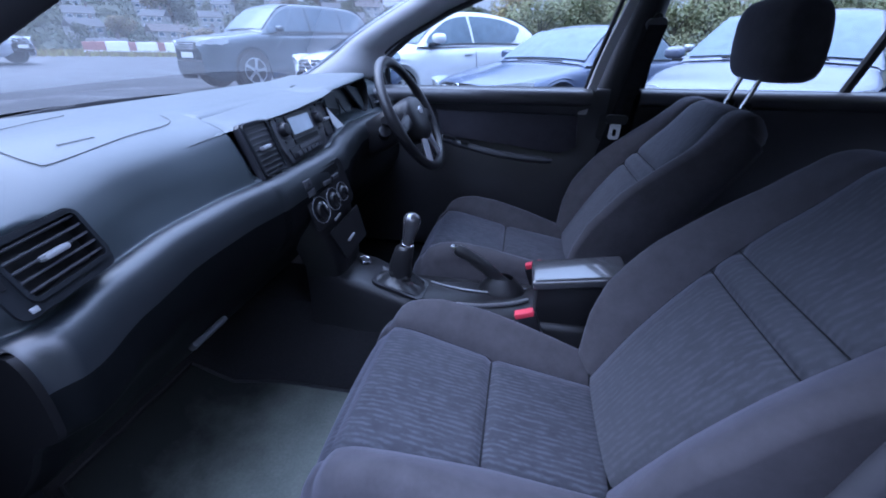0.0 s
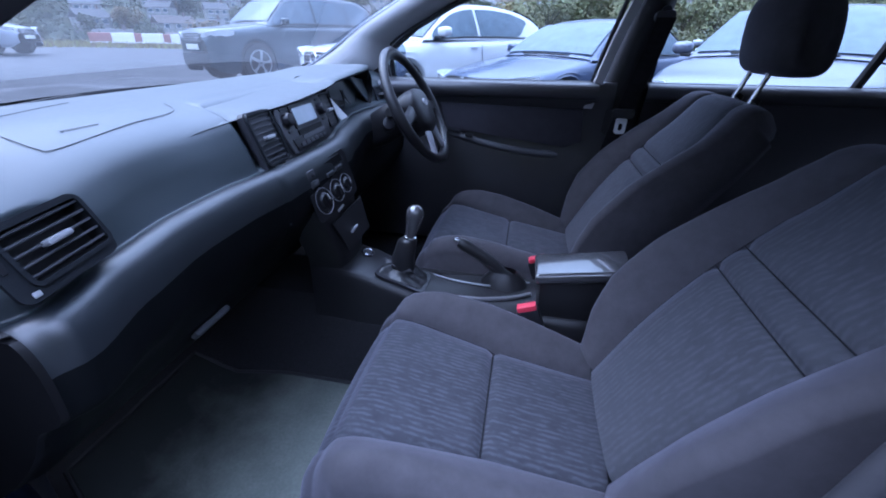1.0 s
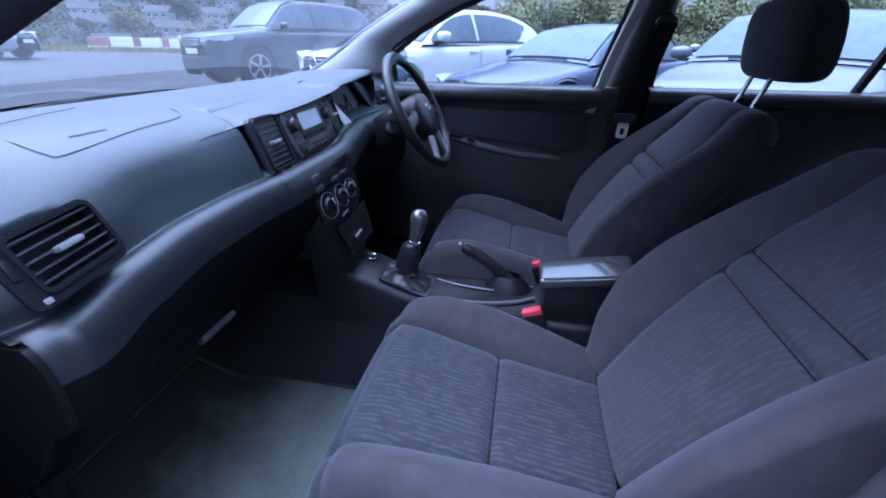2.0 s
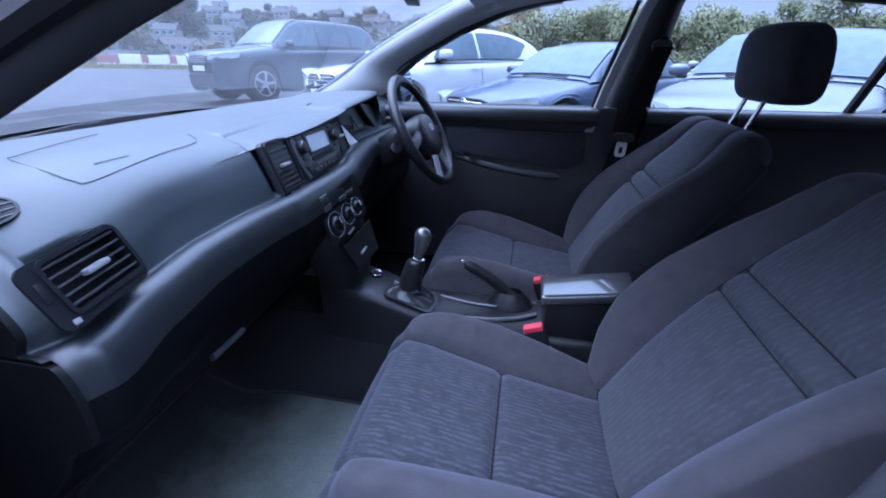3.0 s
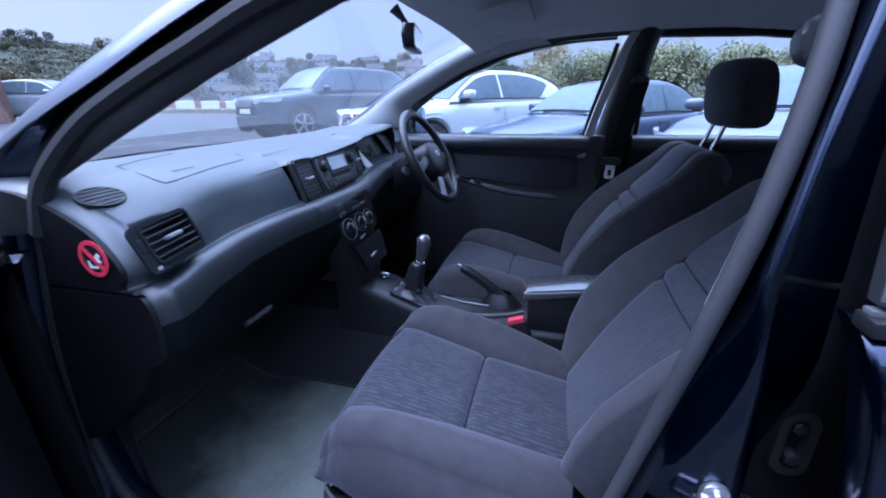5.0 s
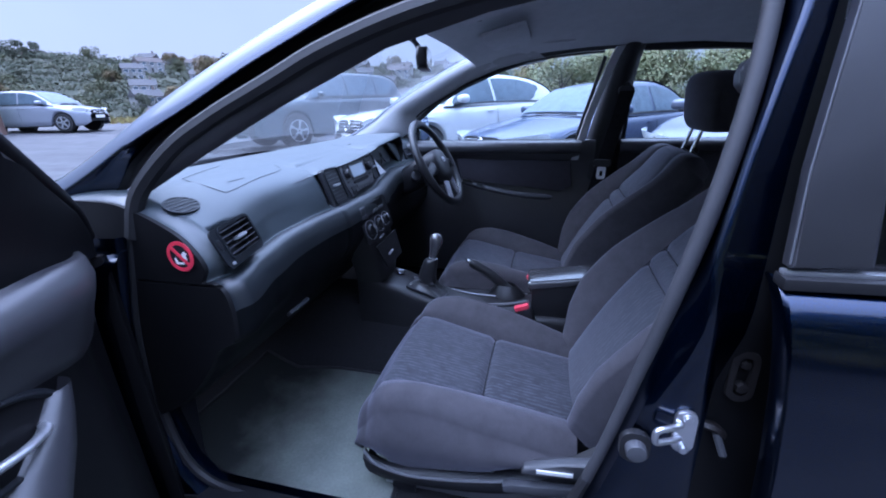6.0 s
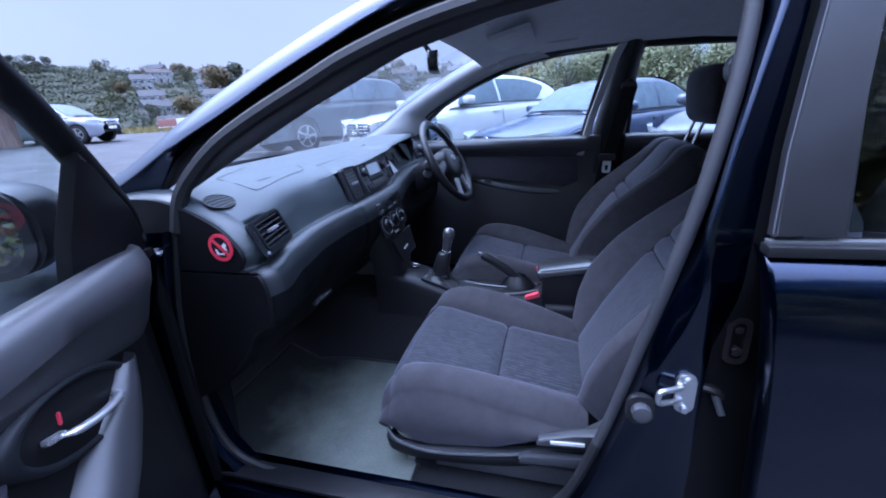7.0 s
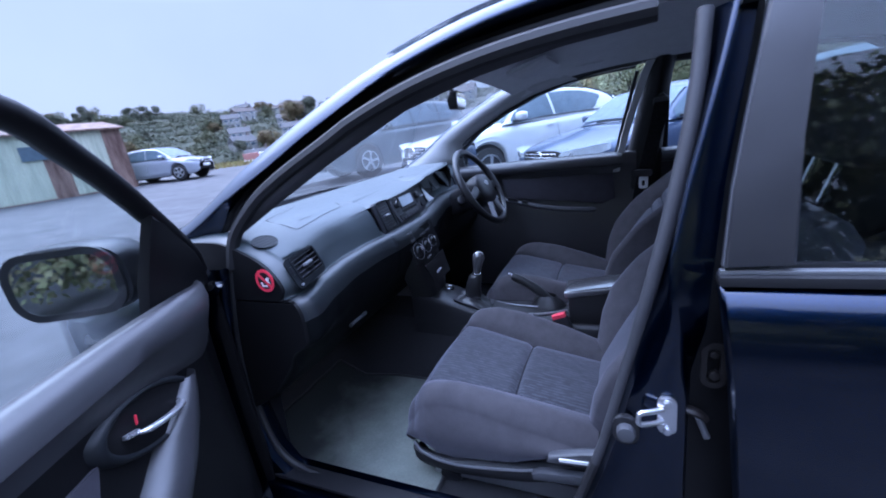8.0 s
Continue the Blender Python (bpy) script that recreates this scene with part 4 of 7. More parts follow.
part("handle_bowl", bowl_rings(((1.26, -0.016), (1.19, -0.003), (1.11, 0.003), (1.04, 0.002), (0.99, -0.004))), DASH_LOW, front_door, "oval dark grey handle surround", 180)
part("bowl_floor", loft([[bowl_place(a * f, b * f, w) for a, b in oval(0.205, 0.088, 36)] for f, w in ((0.99, -0.004), (0.90, -0.011), (0.5, -0.012), (0.05, -0.012))], ring=True, caps=True), BLACK, front_door, "black handle recess", 60)
lever = part("handle_lever", tube(curve([dlay(0.326, 0.776, 0.074), dlay(0.340, 0.776, 0.086), dlay(0.385, 0.785, 0.092), dlay(0.425, 0.794, 0.088), dlay(0.440, 0.799, 0.078)], 16), [0.005, 0.006, 0.007] + [0.0075] * 11 + [0.006, 0.005, 0.004], 10, 0.7), SATIN, front_door, "satin chrome door release lever", 180)
part("lever_boss", box((0.030, 0.010, 0.008), dlay(0.447, 0.803, 0.076), (0, -18, 0), 0.003), SATIN, front_door, "chrome lever boss")
part("lock_tab", box((0.004, 0.004, 0.016), dlay(0.430, 0.817, 0.076), (0, -14, 0), 0.003), RED, front_door, "red lock indicator")
# pull cup, armrest, pocket
part("armrest", loft([[dlay(x, z + 0.02 * math.sin(x * 3), w) for w, z in ((0.05, 0.665), (0.075, 0.672), (0.10, 0.66), (0.105, 0.64), (0.085, 0.60), (0.05, 0.56))] for x in [0.46 + q * 0.04 for q in range(12)]]), DASH_LOW, front_door, "black moulded armrest", 60)
rows = []
for k in range(21):
    u = k / 20
    x0, x1 = lerp(u, ((0, 0.262), (0.2, 0.275), (0.4, 0.292), (0.7, 0.340), (1, 0.43))), lerp(u, ((0, 0.30), (0.2, 0.335), (0.4, 0.385), (0.7, 0.44), (1, 0.55)))
    z0, z1 = lerp(u, ((0, 0.805), (0.4, 0.725), (0.7, 0.675), (1, 0.60))), lerp(u, ((0, 0.80), (0.4, 0.745), (0.7, 0.70), (1, 0.63)))
    rows.append([dlay(x0 + (x1 - x0) * q, z0 + (z1 - z0) * q, 0.050 + h * (0.8 + 0.5 * u)) for q, h in ((-0.08, 0.0), (0, 0.020), (0.08, 0.034), (0.25, 0.044), (0.5, 0.046), (0.75, 0.040), (0.95, 0.026), (1.05, 0.0))])
part("pull_handle", loft(rows), DOOR_CARD, front_door, "dark satin pull handle blade", 180)
part("window_switch", box((0.05, 0.03, 0.022), dlay(0.455, 0.628, 0.092), (0, 25, 0), bevel=0.004), TRIM_SMOOTH, front_door)
part("cloth_panel", slab([(0.50, 0.80), (0.95, 0.80), (0.96, 0.69), (0.55, 0.69)], 0.01, lambda x, z, w=0.0: dlay(x, z, 0.054 + w), 0.003), DOOR_CLOTH, front_door, "dark cloth door insert")
part("door_pocket", slab(rounded(0.62, 0.12, 0.04, cx=0.55, cy=0.38), 0.035, lambda x, z, w=0.0: dlay(x, z, 0.05 + w), 0.01), TRIM, front_door, "black map pocket")
# upper frame: from the mirror sail up and back, leaning inwards
def lean(z):
    return max(0, z - 0.93) * 0.35


frame_line = [(0.012, 0.935), (0.07, 1.002), (0.20, 1.096), (0.30, 1.165), (0.40, 1.226), (0.50, 1.276), (0.70, 1.312), (0.92, 1.322)]
pts = [dlay(x, z, lean(z)) for x, z in frame_line]
part("window_frame", tube(curve(pts, 30), 0.021, 10, 0.8), BLACK, front_door, "black door window frame", 60)
part("frame_seal", tube(curve([p + Vector((-0.014, -0.022, 0.016)) for p in pts], 30), 0.011, 8), RUBBER, front_door, "black rubber frame seal")
part("frame_post", tube([dlay(1.0, 0.90, 0), dlay(0.985, 1.10, lean(1.1)), dlay(0.95, 1.318, lean(1.318))], 0.024, 8), TRIM, front_door)
part("mirror_sail", slab([(0.015, 0.90), (0.250, 0.905), (0.247, 0.985), (0.240, 1.110), (0.20, 1.085), (0.07, 0.995), (0.02, 0.945)], 0.022, lambda x, z, w=0.0: dlay(x, z, lean(z) + w), 0.006), BLACK, front_door, "black triangular mirror base")
window_pane([(0.246, 0.90), (0.244, 1.0), (0.240, 1.105), (0.30, 1.158), (0.40, 1.218), (0.50, 1.268), (0.70, 1.304), (0.94, 1.312), (0.985, 1.1), (0.99, 0.90)], lambda x, z, w=0.0: dlay(x, z, lean(z) - w), front_door)
rows = []
for x, f in ((0.155, 1.0), (0.13, 1.03), (0.09, 1.0), (0.05, 0.85), (0.015, 0.5)):
    rows.append([dlay(x + 0.065, 1.000 + 0.072 * f * math.copysign(abs(math.sin(a)) ** 0.65, math.sin(a)), -0.125 + 0.118 * f * math.copysign(abs(math.cos(a)) ** 0.65, math.cos(a))) for a in [q * math.tau / 28 for q in range(28)]])
mirror_n = part("mirror_housing", loft(rows, ring=True, caps=True), TRIM_SMOOTH, front_door, "glossy dark wing mirror housing", 50)
part("mirror_glass", slab(rounded(0.190, 0.110, 0.042), 0.003, lambda a, b, w=0.0: dlay(0.223 + w, 1.000 + b, -0.126 + a)), MIRROR, mirror_n, "wing mirror glass")
part("mirror_rim", ring_plate(rounded(0.220, 0.138, 0.052), rounded(0.190, 0.110, 0.042), 0.008, lambda a, b, w=0.0: dlay(0.219 + w, 1.000 + b, -0.126 + a)), TRIM, mirror_n)
part("mirror_arm", tube([dlay(0.09, 0.945, 0.0), dlay(0.14, 0.94, -0.05)], 0.03, 10, 0.7), TRIM, front_door)
front_door.matrix_basis = pose(-0.72, -0.775, 0, 0, 0, -63)

# striker loop and buffer bolt on the near door pillar
striker = thing("door_striker", (0.30, -0.79, 0.71), "zinc-plated door striker loop bolted to the pillar", "door striker")
part("striker_plate", slab(rounded(0.028, 0.070, 0.011), 0.008, lambda a, b, w=0.0: Vector((0.310 + a, -0.772 - w, 0.690 + b)), 0.002), STEEL, striker)
part("striker_loop", tube(curve([(0.304, -0.782, 0.704), (0.285, -0.792, 0.704), (0.270, -0.798, 0.703), (0.267, -0.799, 0.692), (0.270, -0.798, 0.682), (0.285, -0.792, 0.681), (0.304, -0.782, 0.681)], 24), 0.0045, 8), STEEL, striker, "zinc-plated striker loop")
for z in (0.716, 0.664):
    part("bolt", disc(0.006, 0.012, (0.310, -0.782, z), (90, 0, 0), seg=12, bevel=0.002), STEEL, striker)
bolt = thing("belt_anchor_bolt", (0.25, -0.77, 0.66), "grey round buffer bolt on the door pillar", "bolt")
part("washer", slab(rounded(0.042, 0.054, 0.016), 0.012, lambda a, b, w=0.0: Vector((0.248 + a, -0.772 - w, 0.652 + b)), 0.004), TRIM, bolt)
part("bolt_head", disc(0.015, 0.022, (0.248, -0.788, 0.654), (90, 0, 0), seg=16, bevel=0.004), RADIO, bolt)


# ---- seats ----
def seat_grid(us, vs, point, wanted):
    """A quad sheet of point(u, v) over the cells for which wanted(u, v) holds."""
    bm = bmesh.new()
    made = {}

    def vert(i, j):
        if (i, j) not in made:
            made[i, j] = bm.verts.new(point(us[i], vs[j]))
        return made[i, j]

    for i in range(len(us) - 1):
        for j in range(len(vs) - 1):
            if wanted((us[i] + us[i + 1]) / 2, (vs[j] + vs[j + 1]) / 2):
                bm.faces.new((vert(i, j), vert(i + 1, j), vert(i + 1, j + 1), vert(i, j + 1)))
    return bm


def spread(stops, n):
    """Even steps between stops, with tight steps beside each inner stop (a seam)."""
    out = []
    for a, b in zip(stops, stops[1:]):
        out += [a + (b - a) * k / n for k in range(n)]
    out.append(stops[-1])
    for s in stops[1:-1]:
        out += [s - 0.012, s + 0.012, s - 0.03, s + 0.03]
    return sorted(set(round(x, 5) for x in out))


def groove(d, width=0.012):
    return math.exp(-(d / width) ** 2)


SEAM_U = 0.52
T_V = 0.572         # place of the cross seam along the cushion


def cushion_point(u, v):
    """u runs across (-1..1 on top, past that down the sides), v from the front's underside (-0.35) to the rear (1)."""
    x = -0.306 + 0.496 * max(v, 0.0)
    half = lerp(v, ((-0.35, 0.215), (0, 0.238), (0.15, 0.252), (0.6, 0.255), (1, 0.235)))
    seam = lerp(v, ((-0.35, 0.165), (0.0, 0.172), (0.12, 0.165), (0.6, 0.135), (1, 0.128)))
    a = abs(u)
    top = lerp(v, ((0, 0.512), (0.08, 0.528), (0.2, 0.528), (0.6, 0.490), (1, 0.456)))
    bol = lerp(v, ((0, 0.0), (0.12, 0.018), (0.30, 0.050), (0.5, 0.054), (0.75, 0.040), (1, 0.018)))
    if a <= SEAM_U:
        y = seam * a / SEAM_U
        z = top + 0.010 * math.cos(y / seam * math.pi / 2) - 0.004
    elif a <= 1:
        q = (a - SEAM_U) / (1 - SEAM_U)
        y = seam + (half - seam) * (1 - (1 - q) ** 1.25)
        z = top + bol * math.sin(min(1, q * 1.5) * math.pi / 2) - 0.045 * max(0, q - 0.5) ** 2 * 4
    else:
        q = min(1.0, (a - 1) / 0.5)
        y = half + 0.024 * math.sin(q * math.pi) ** 1.2 - 0.012 * q
        z1 = top + bol - 0.045
        low = lerp(v, ((-0.35, 0.40), (0, 0.365), (0.25, 0.345), (0.6, 0.372), (1, 0.43)))
        z = z1 + (low - z1) * q
    z -= 0.011 * groove((a - SEAM_U), 0.03) * (1 if v > -0.3 else 0)
    if a < SEAM_U + 0.02:
        z -= 0.013 * groove(v - T_V, 0.016)
    if v < 0.16:                         # rolled front edge
        f = (0.16 - v) / 0.51
        ang = f * math.pi * 0.62
        r = 0.085
        x = -0.306 + 0.0794 - r * math.sin(ang) * 1.0 - 0.0
        drop = r * (1 - math.cos(ang))
        z = z - drop if a <= 1 else max(z - drop * (1.5 - a) * 2, 0.36)
        if ang > math.pi / 2:
            x += 0.02 * (ang - math.pi / 2)
    return Vector((x, math.copysign(y, u), z))


RECLINE = radians(35)
B0 = Vector((0.185, 0, 0.475))
B_UP = Vector((math.sin(RECLINE), 0, math.cos(RECLINE)))
B_FWD = Vector((-math.cos(RECLINE), 0, math.sin(RECLINE)))
BACK_LEN = 0.64


def back_point(u, v):
    """u across (past 1 round the side to the back), v from the foot (0) to the top (1) and over it."""
    half = lerp(v, ((0, 0.196), (0.10, 0.222), (0.22, 0.240), (0.36, 0.246), (0.52, 0.240), (0.68, 0.238), (0.80, 0.230), (0.88, 0.216), (0.94, 0.196), (1.0, 0.160)))
    seam = lerp(v, ((0, 0.128), (0.2, 0.136), (0.5, 0.142), (0.7, 0.145), (0.9, 0.12), (1, 0.10)))
    bol = lerp(v, ((0, 0.022), (0.12, 0.050), (0.25, 0.064), (0.45, 0.058), (0.65, 0.036), (0.85, 0.012), (1, 0.0)))
    belly = 0.022 * math.sin(min(1, v / 0.75) * math.pi)
    a = abs(u)
    s = v * BACK_LEN
    if a <= SEAM_U:
        y = seam * a / SEAM_U
        w = belly + 0.006 * math.cos(a / SEAM_U * math.pi / 2)
    elif a <= 1:
        q = (a - SEAM_U) / (1 - SEAM_U)
        y = seam + (half - seam) * (1 - (1 - q) ** 1.3)
        w = belly + bol * math.sin(min(1, q * 1.3) * math.pi / 2) - 0.10 * max(0, q - 0.6) ** 2
    else:
        q = min(1.0, a - 1)
        w1 = belly + bol - 0.016
        y = half + 0.014 * math.sin(q * math.pi) - 0.05 * max(0, q - 0.75) * 4 * 0.4
        w = w1 + (-0.115 - w1) * q
    w -= 0.010 * groove(a - SEAM_U, 0.03) * (1 if v < 0.97 else 0)
    if a < SEAM_U:
        w -= 0.010 * (groove(v - 0.50, 0.013) + groove(v - 0.585, 0.013))
    if v > 0.88:                          # rounded top
        ang = (v - 0.88) / 0.12 * math.pi / 2
        r = 0.055
        s = 0.88 * BACK_LEN + r * math.sin(ang)
        w = w - r * (1 - math.cos(ang)) if a <= 1 else max(w - r * (1 - math.cos(ang)), -0.115)
        if a > 1:
            s -= 0.045 * min(1, a - 1) * math.sin(ang)
            y -= 0.035 * min(1, a - 1) * math.sin(ang)
    return B0 + B_UP * s + B_FWD * w + Vector((0, math.copysign(y, u), 0))


def headrest_point(a, b):
    """A soft block: a round the girth (0..1), b along the width (-1..1)."""
    ang = a * math.tau
    c, sn = math.cos(ang), math.sin(ang)
    e = 0.55
    px = math.copysign(abs(c) ** e, c) * 0.066
    pz = math.copysign(abs(sn) ** e, sn) * 0.098
    k = (1 - abs(b) ** 4.5) ** 0.33
    ease = 0.10 * abs(b) ** 2
    w = 0.150 * (1 - 0.10 * max(0, pz / 0.098) - 0.06)
    px += -0.018 * (pz / 0.098) * 0.5 + 0.01 * abs(b) ** 2
    return Vector((px * (0.35 + 0.65 * k), b * w, pz * (0.62 + 0.38 * k) - ease * 0.02))


def make_seat(label):
    seat = thing("front_seat", (0, 0, 0), label, "car seat", "front seats")
    us = spread([-1.5, -1.0, -SEAM_U, SEAM_U, 1.0, 1.5], 8)
    vs = spread([-0.35, 0.0, 0.16, T_V, 1.0], 8)
    for s in (-1, 1):
        part("cushion_bolster", seat_grid(us, vs, cushion_point, lambda u, v, s=s: u * s > SEAM_U), VELOUR, seat, "plain charcoal velour seat bolster", 180)
    part("cushion_insert", seat_grid(us, vs, cushion_point, lambda u, v: abs(u) < SEAM_U), RIBBED, seat, "ribbed charcoal velour seat centre", 180)
    us = spread([-2.0, -1.0, -SEAM_U, SEAM_U, 1.0, 2.0], 8)
    vs = spread([0.0, 0.50, 0.585, 0.88, 1.0], 8)
    part("backrest", seat_grid(us, vs, back_point, lambda u, v: abs(u) > SEAM_U or v > 0.92), VELOUR, seat, "plain charcoal velour backrest bolsters", 180)
    part("backrest_insert", seat_grid(us, vs, back_point, lambda u, v: abs(u) < SEAM_U and v < 0.92), RIBBED_BACK, seat, "ribbed charcoal velour backrest centre", 180)
    rows = []
    for s in (0.0, 0.15, 0.35, 0.52, 0.61):
        half = lerp(s, ((0, 0.22), (0.3, 0.235), (0.45, 0.20), (0.61, 0.14)))
        rows.append([B0 + B_UP * s + B_FWD * -(0.112 - 0.02 * (q / 6) ** 4) + Vector((0, half * q / 6, 0)) for q in range(-6, 7)])
    part("back_shell", loft(rows), VELOUR, seat, "", 180)
    part("cross_seam", tube([cushion_point(u, T_V) + Vector((0, 0, 0.0015)) for u in [k * SEAM_U / 8 for k in range(-8, 9)]], 0.0018, 6), SEAM, seat, "dark cross seam of the cushion")
    for v in (0.50, 0.585):
        part("back_seam", tube([back_point(u, v) + B_FWD * 0.001 for u in [k * SEAM_U / 8 for k in range(-8, 9)]], 0.0012, 6), SEAM, seat, "dark cross seam of the backrest")
    for s in (-1, 1):
        part("side_seam", tube([cushion_point(s * SEAM_U, v) + Vector((0, 0, 0.001)) for v in [0.02 + k * 0.96 / 24 for k in range(25)]], 0.0012, 6), SEAM, seat)
        part("side_seam", tube([back_point(s * SEAM_U, v) + B_FWD * 0.001 for v in [0.02 + k * 0.88 / 24 for k in range(25)]], 0.0012, 6), SEAM, seat)
    # headrest on two chrome posts
    base = B0 + B_UP * 0.632 + B_FWD * -0.062
    hr = Vector((0.640, 0, 1.118))
    rows = []
    for k in range(25):
        b = math.sin((k / 24 - 0.5) * math.pi)
        rows.append([hr + headrest_point(q / 32, b) for q in range(32)])
    part("headrest", loft(rows, ring=True, caps=True), VELOUR, seat, "rounded charcoal velour headrest", 180)
    for y in (-0.052, 0.052):
        part("headrest_post", tube([base + Vector((0, y, 0)) - B_UP * 0.03, base + Vector((0.025, y, 0.11))], 0.0065, 10), CHROME, seat, "chrome headrest post")
        part("post_collar", disc(0.015, 0.014, base + Vector((0, y, 0)) + B_UP * 0.003, (0, 35, 0), top=0.011, seg=16), TRIM_SMOOTH, seat)
    # plastic side skirts, runners and foot
    for s in (-1, 1):
        lo = curve([(-0.285, 0, 0.355), (-0.27, 0, 0.315), (-0.18, 0, 0.30), (0.0, 0, 0.318), (0.12, 0, 0.35), (0.23, 0, 0.38)], 16)
        hi = curve([(-0.285, 0, 0.375), (-0.25, 0, 0.352), (-0.16, 0, 0.338), (0.0, 0, 0.362), (0.12, 0, 0.405), (0.24, 0, 0.49)], 16)
        rows = [[Vector((a.x, s * 0.235, b.z + 0.004)), Vector((b.x, s * 0.247, b.z)), Vector((b.x, s * 0.256, b.z - 0.008)), Vector((a.x, s * 0.256, a.z + 0.01)), Vector((a.x, s * 0.245, a.z)), Vector((a.x, s * 0.20, a.z))] for a, b in zip(lo, hi)]
        part("side_skirt", loft(rows), TRIM, seat, "black plastic seat side skirt", 50)
        part("runner", box((0.46, 0.045, 0.05), (-0.02, s * 0.20, 0.285), bevel=0.006), STEEL, seat, "steel seat runner")
        part("seat_foot", box((0.06, 0.06, 0.03), (-0.20, s * 0.20, 0.262), bevel=0.008), TRIM_SMOOTH, seat)
    part("seat_pan", box((0.42, 0.40, 0.03), (-0.03, 0, 0.36), bevel=0.008), TRIM, seat)
    part("side_piping", tube(curve([(-0.287, -0.245, 0.377), (-0.25, -0.257, 0.354), (-0.16, -0.258, 0.34), (0.0, -0.258, 0.364), (0.08, -0.258, 0.388)], 18), 0.0035, 6), BELT, seat, "pale edge strip along the seat skirt")
    part("height_lever", slab([(0.045, 0.372), (0.20, 0.388), (0.215, 0.402), (0.20, 0.415), (0.06, 0.398), (0.042, 0.388)], 0.02, lambda x, z, w=0.0: Vector((x, -0.256 - w, z - 0.008)), 0.005), RADIO, seat, "grey seat adjuster lever")
    part("recline_lever", slab([(0.08, 0.43), (0.20, 0.438), (0.235, 0.46), (0.22, 0.485), (0.16, 0.47), (0.085, 0.447)], 0.024, lambda x, z, w=0.0: Vector((x, -0.254 - w, z - 0.004)), 0.006), RADIO, seat, "grey recliner lever")
    part("lever_badge", box((0.07, 0.004, 0.007), (0.145, -0.280, 0.446), (0, -4, 0)), WHITE, seat)
    return seat


passenger_seat = make_seat("charcoal velour front seat beside the open door")
driver_seat = copy_thing(passenger_seat, pose(-0.004, 0.375, 0))
tagged(driver_seat, "charcoal velour driver's seat behind the steering wheel")
passenger_seat.matrix_basis = pose(0, -0.385, 0)

# rear bench
bench = thing("rear_bench", (1.2, 0, 0.3), "dark charcoal velour rear bench seat", "rear seat")
rows = []
for x, z in ((0.86, 0.36), (0.85, 0.46), (0.88, 0.53), (0.95, 0.55), (1.15, 0.53), (1.35, 0.50)):
    rows.append([Vector((x + 0.02 * abs(q / 8) ** 3, 0.66 * q / 8, z + 0.012 * math.cos(q / 8 * math.pi * 2))) for q in range(-8, 9)])
part("cushion", loft(rows), VELOUR, bench, "", 180)
rows = []
for x, z in ((1.28, 0.48), (1.31, 0.60), (1.37, 0.78), (1.43, 0.92), (1.47, 0.96), (1.53, 0.95)):
    rows.append([Vector((x + 0.03 * abs(q / 8) ** 3, 0.66 * q / 8, z + 0.01 * math.cos(q / 8 * math.pi * 2))) for q in range(-8, 9)])
part("backrest", loft(rows), VELOUR, bench, "", 180)
part("parcel_shelf", box((0.45, 1.3, 0.025), (1.76, 0, 0.93), bevel=0.006), TRIM, bench)

# driver's seat belt on the far pillar: anchor loop, webbing, tongue
belt = thing("seat_belt", (0.33, 0.63, 0.85), "black seat belt with a pale metal tongue hanging on the pillar", "seat belt")
part("webbing", loft([[Vector((x - 0.028, y, z)), Vector((x, y - 0.003, z)), Vector((x + 0.028, y, z))] for x, y, z in ((0.395, 0.582, 1.165), (0.38, 0.596, 1.08), (0.355, 0.612, 0.97), (0.335, 0.620, 0.88), (0.31, 0.640, 0.75), (0.28, 0.655, 0.55), (0.26, 0.66, 0.36))]), WEBBING, belt, "black woven belt webbing", 180)
part("anchor_loop", slab(rounded(0.060, 0.032, 0.012), 0.016, plane_at((0.392, 0.605, 1.17), (1, 0, 0.12), (-0.1, -0.12, 1)), 0.006), RADIO, belt, "grey plastic belt guide")
part("anchor_cap", disc(0.014, 0.02, (0.395, 0.600, 1.185), (90, 0, 0), seg=20, bevel=0.006), TRIM_SMOOTH, belt)
tp = plane_at((0.328, 0.608, 0.845), (0.96, -0.28, 0), (0.05, 0, 1))
part("tongue_grip", slab(rounded(0.072, 0.030, 0.010, cy=0.030), 0.016, tp, 0.004), TRIM_SMOOTH, belt, "black plastic tongue grip")
part("tongue", ring_plate(rounded(0.037, 0.056, 0.010, cy=-0.012), rounded(0.013, 0.024, 0.005, cy=-0.016), 0.004, tp), WHITE, belt, "pale metal belt tongue")
# near belt: only its webbing and tongue beside the seat's shoulder
nbelt = thing("seat_belt", (0.33, -0.63, 0.85), "black seat belt with a pale metal tongue hanging on the pillar", "seat belt")
part("webbing", loft([[Vector((x - 0.022, -y, z)), Vector((x, -y + 0.003, z)), Vector((x + 0.022, -y, z))] for x, y, z in ((0.420, 0.610, 1.165), (0.405, 0.630, 1.08), (0.392, 0.650, 0.97), (0.378, 0.660, 0.88), (0.345, 0.672, 0.70), (0.31, 0.68, 0.45))]), WEBBING, nbelt, "black woven belt webbing", 180)
part("anchor_loop", slab(rounded(0.075, 0.05, 0.018), 0.022, plane_at((0.392, -0.605, 1.17), (-1, 0, -0.12), (-0.1, 0.12, 1)), 0.006), RADIO, nbelt)
ntp = plane_at((0.345, -0.660, 0.842), (0.55, 0.30, 0.78), (0.80, 0.0, -0.55))
part("tongue_grip", slab(rounded(0.06, 0.028, 0.010, cy=0.026), 0.016, ntp, 0.004), TRIM_SMOOTH, nbelt)
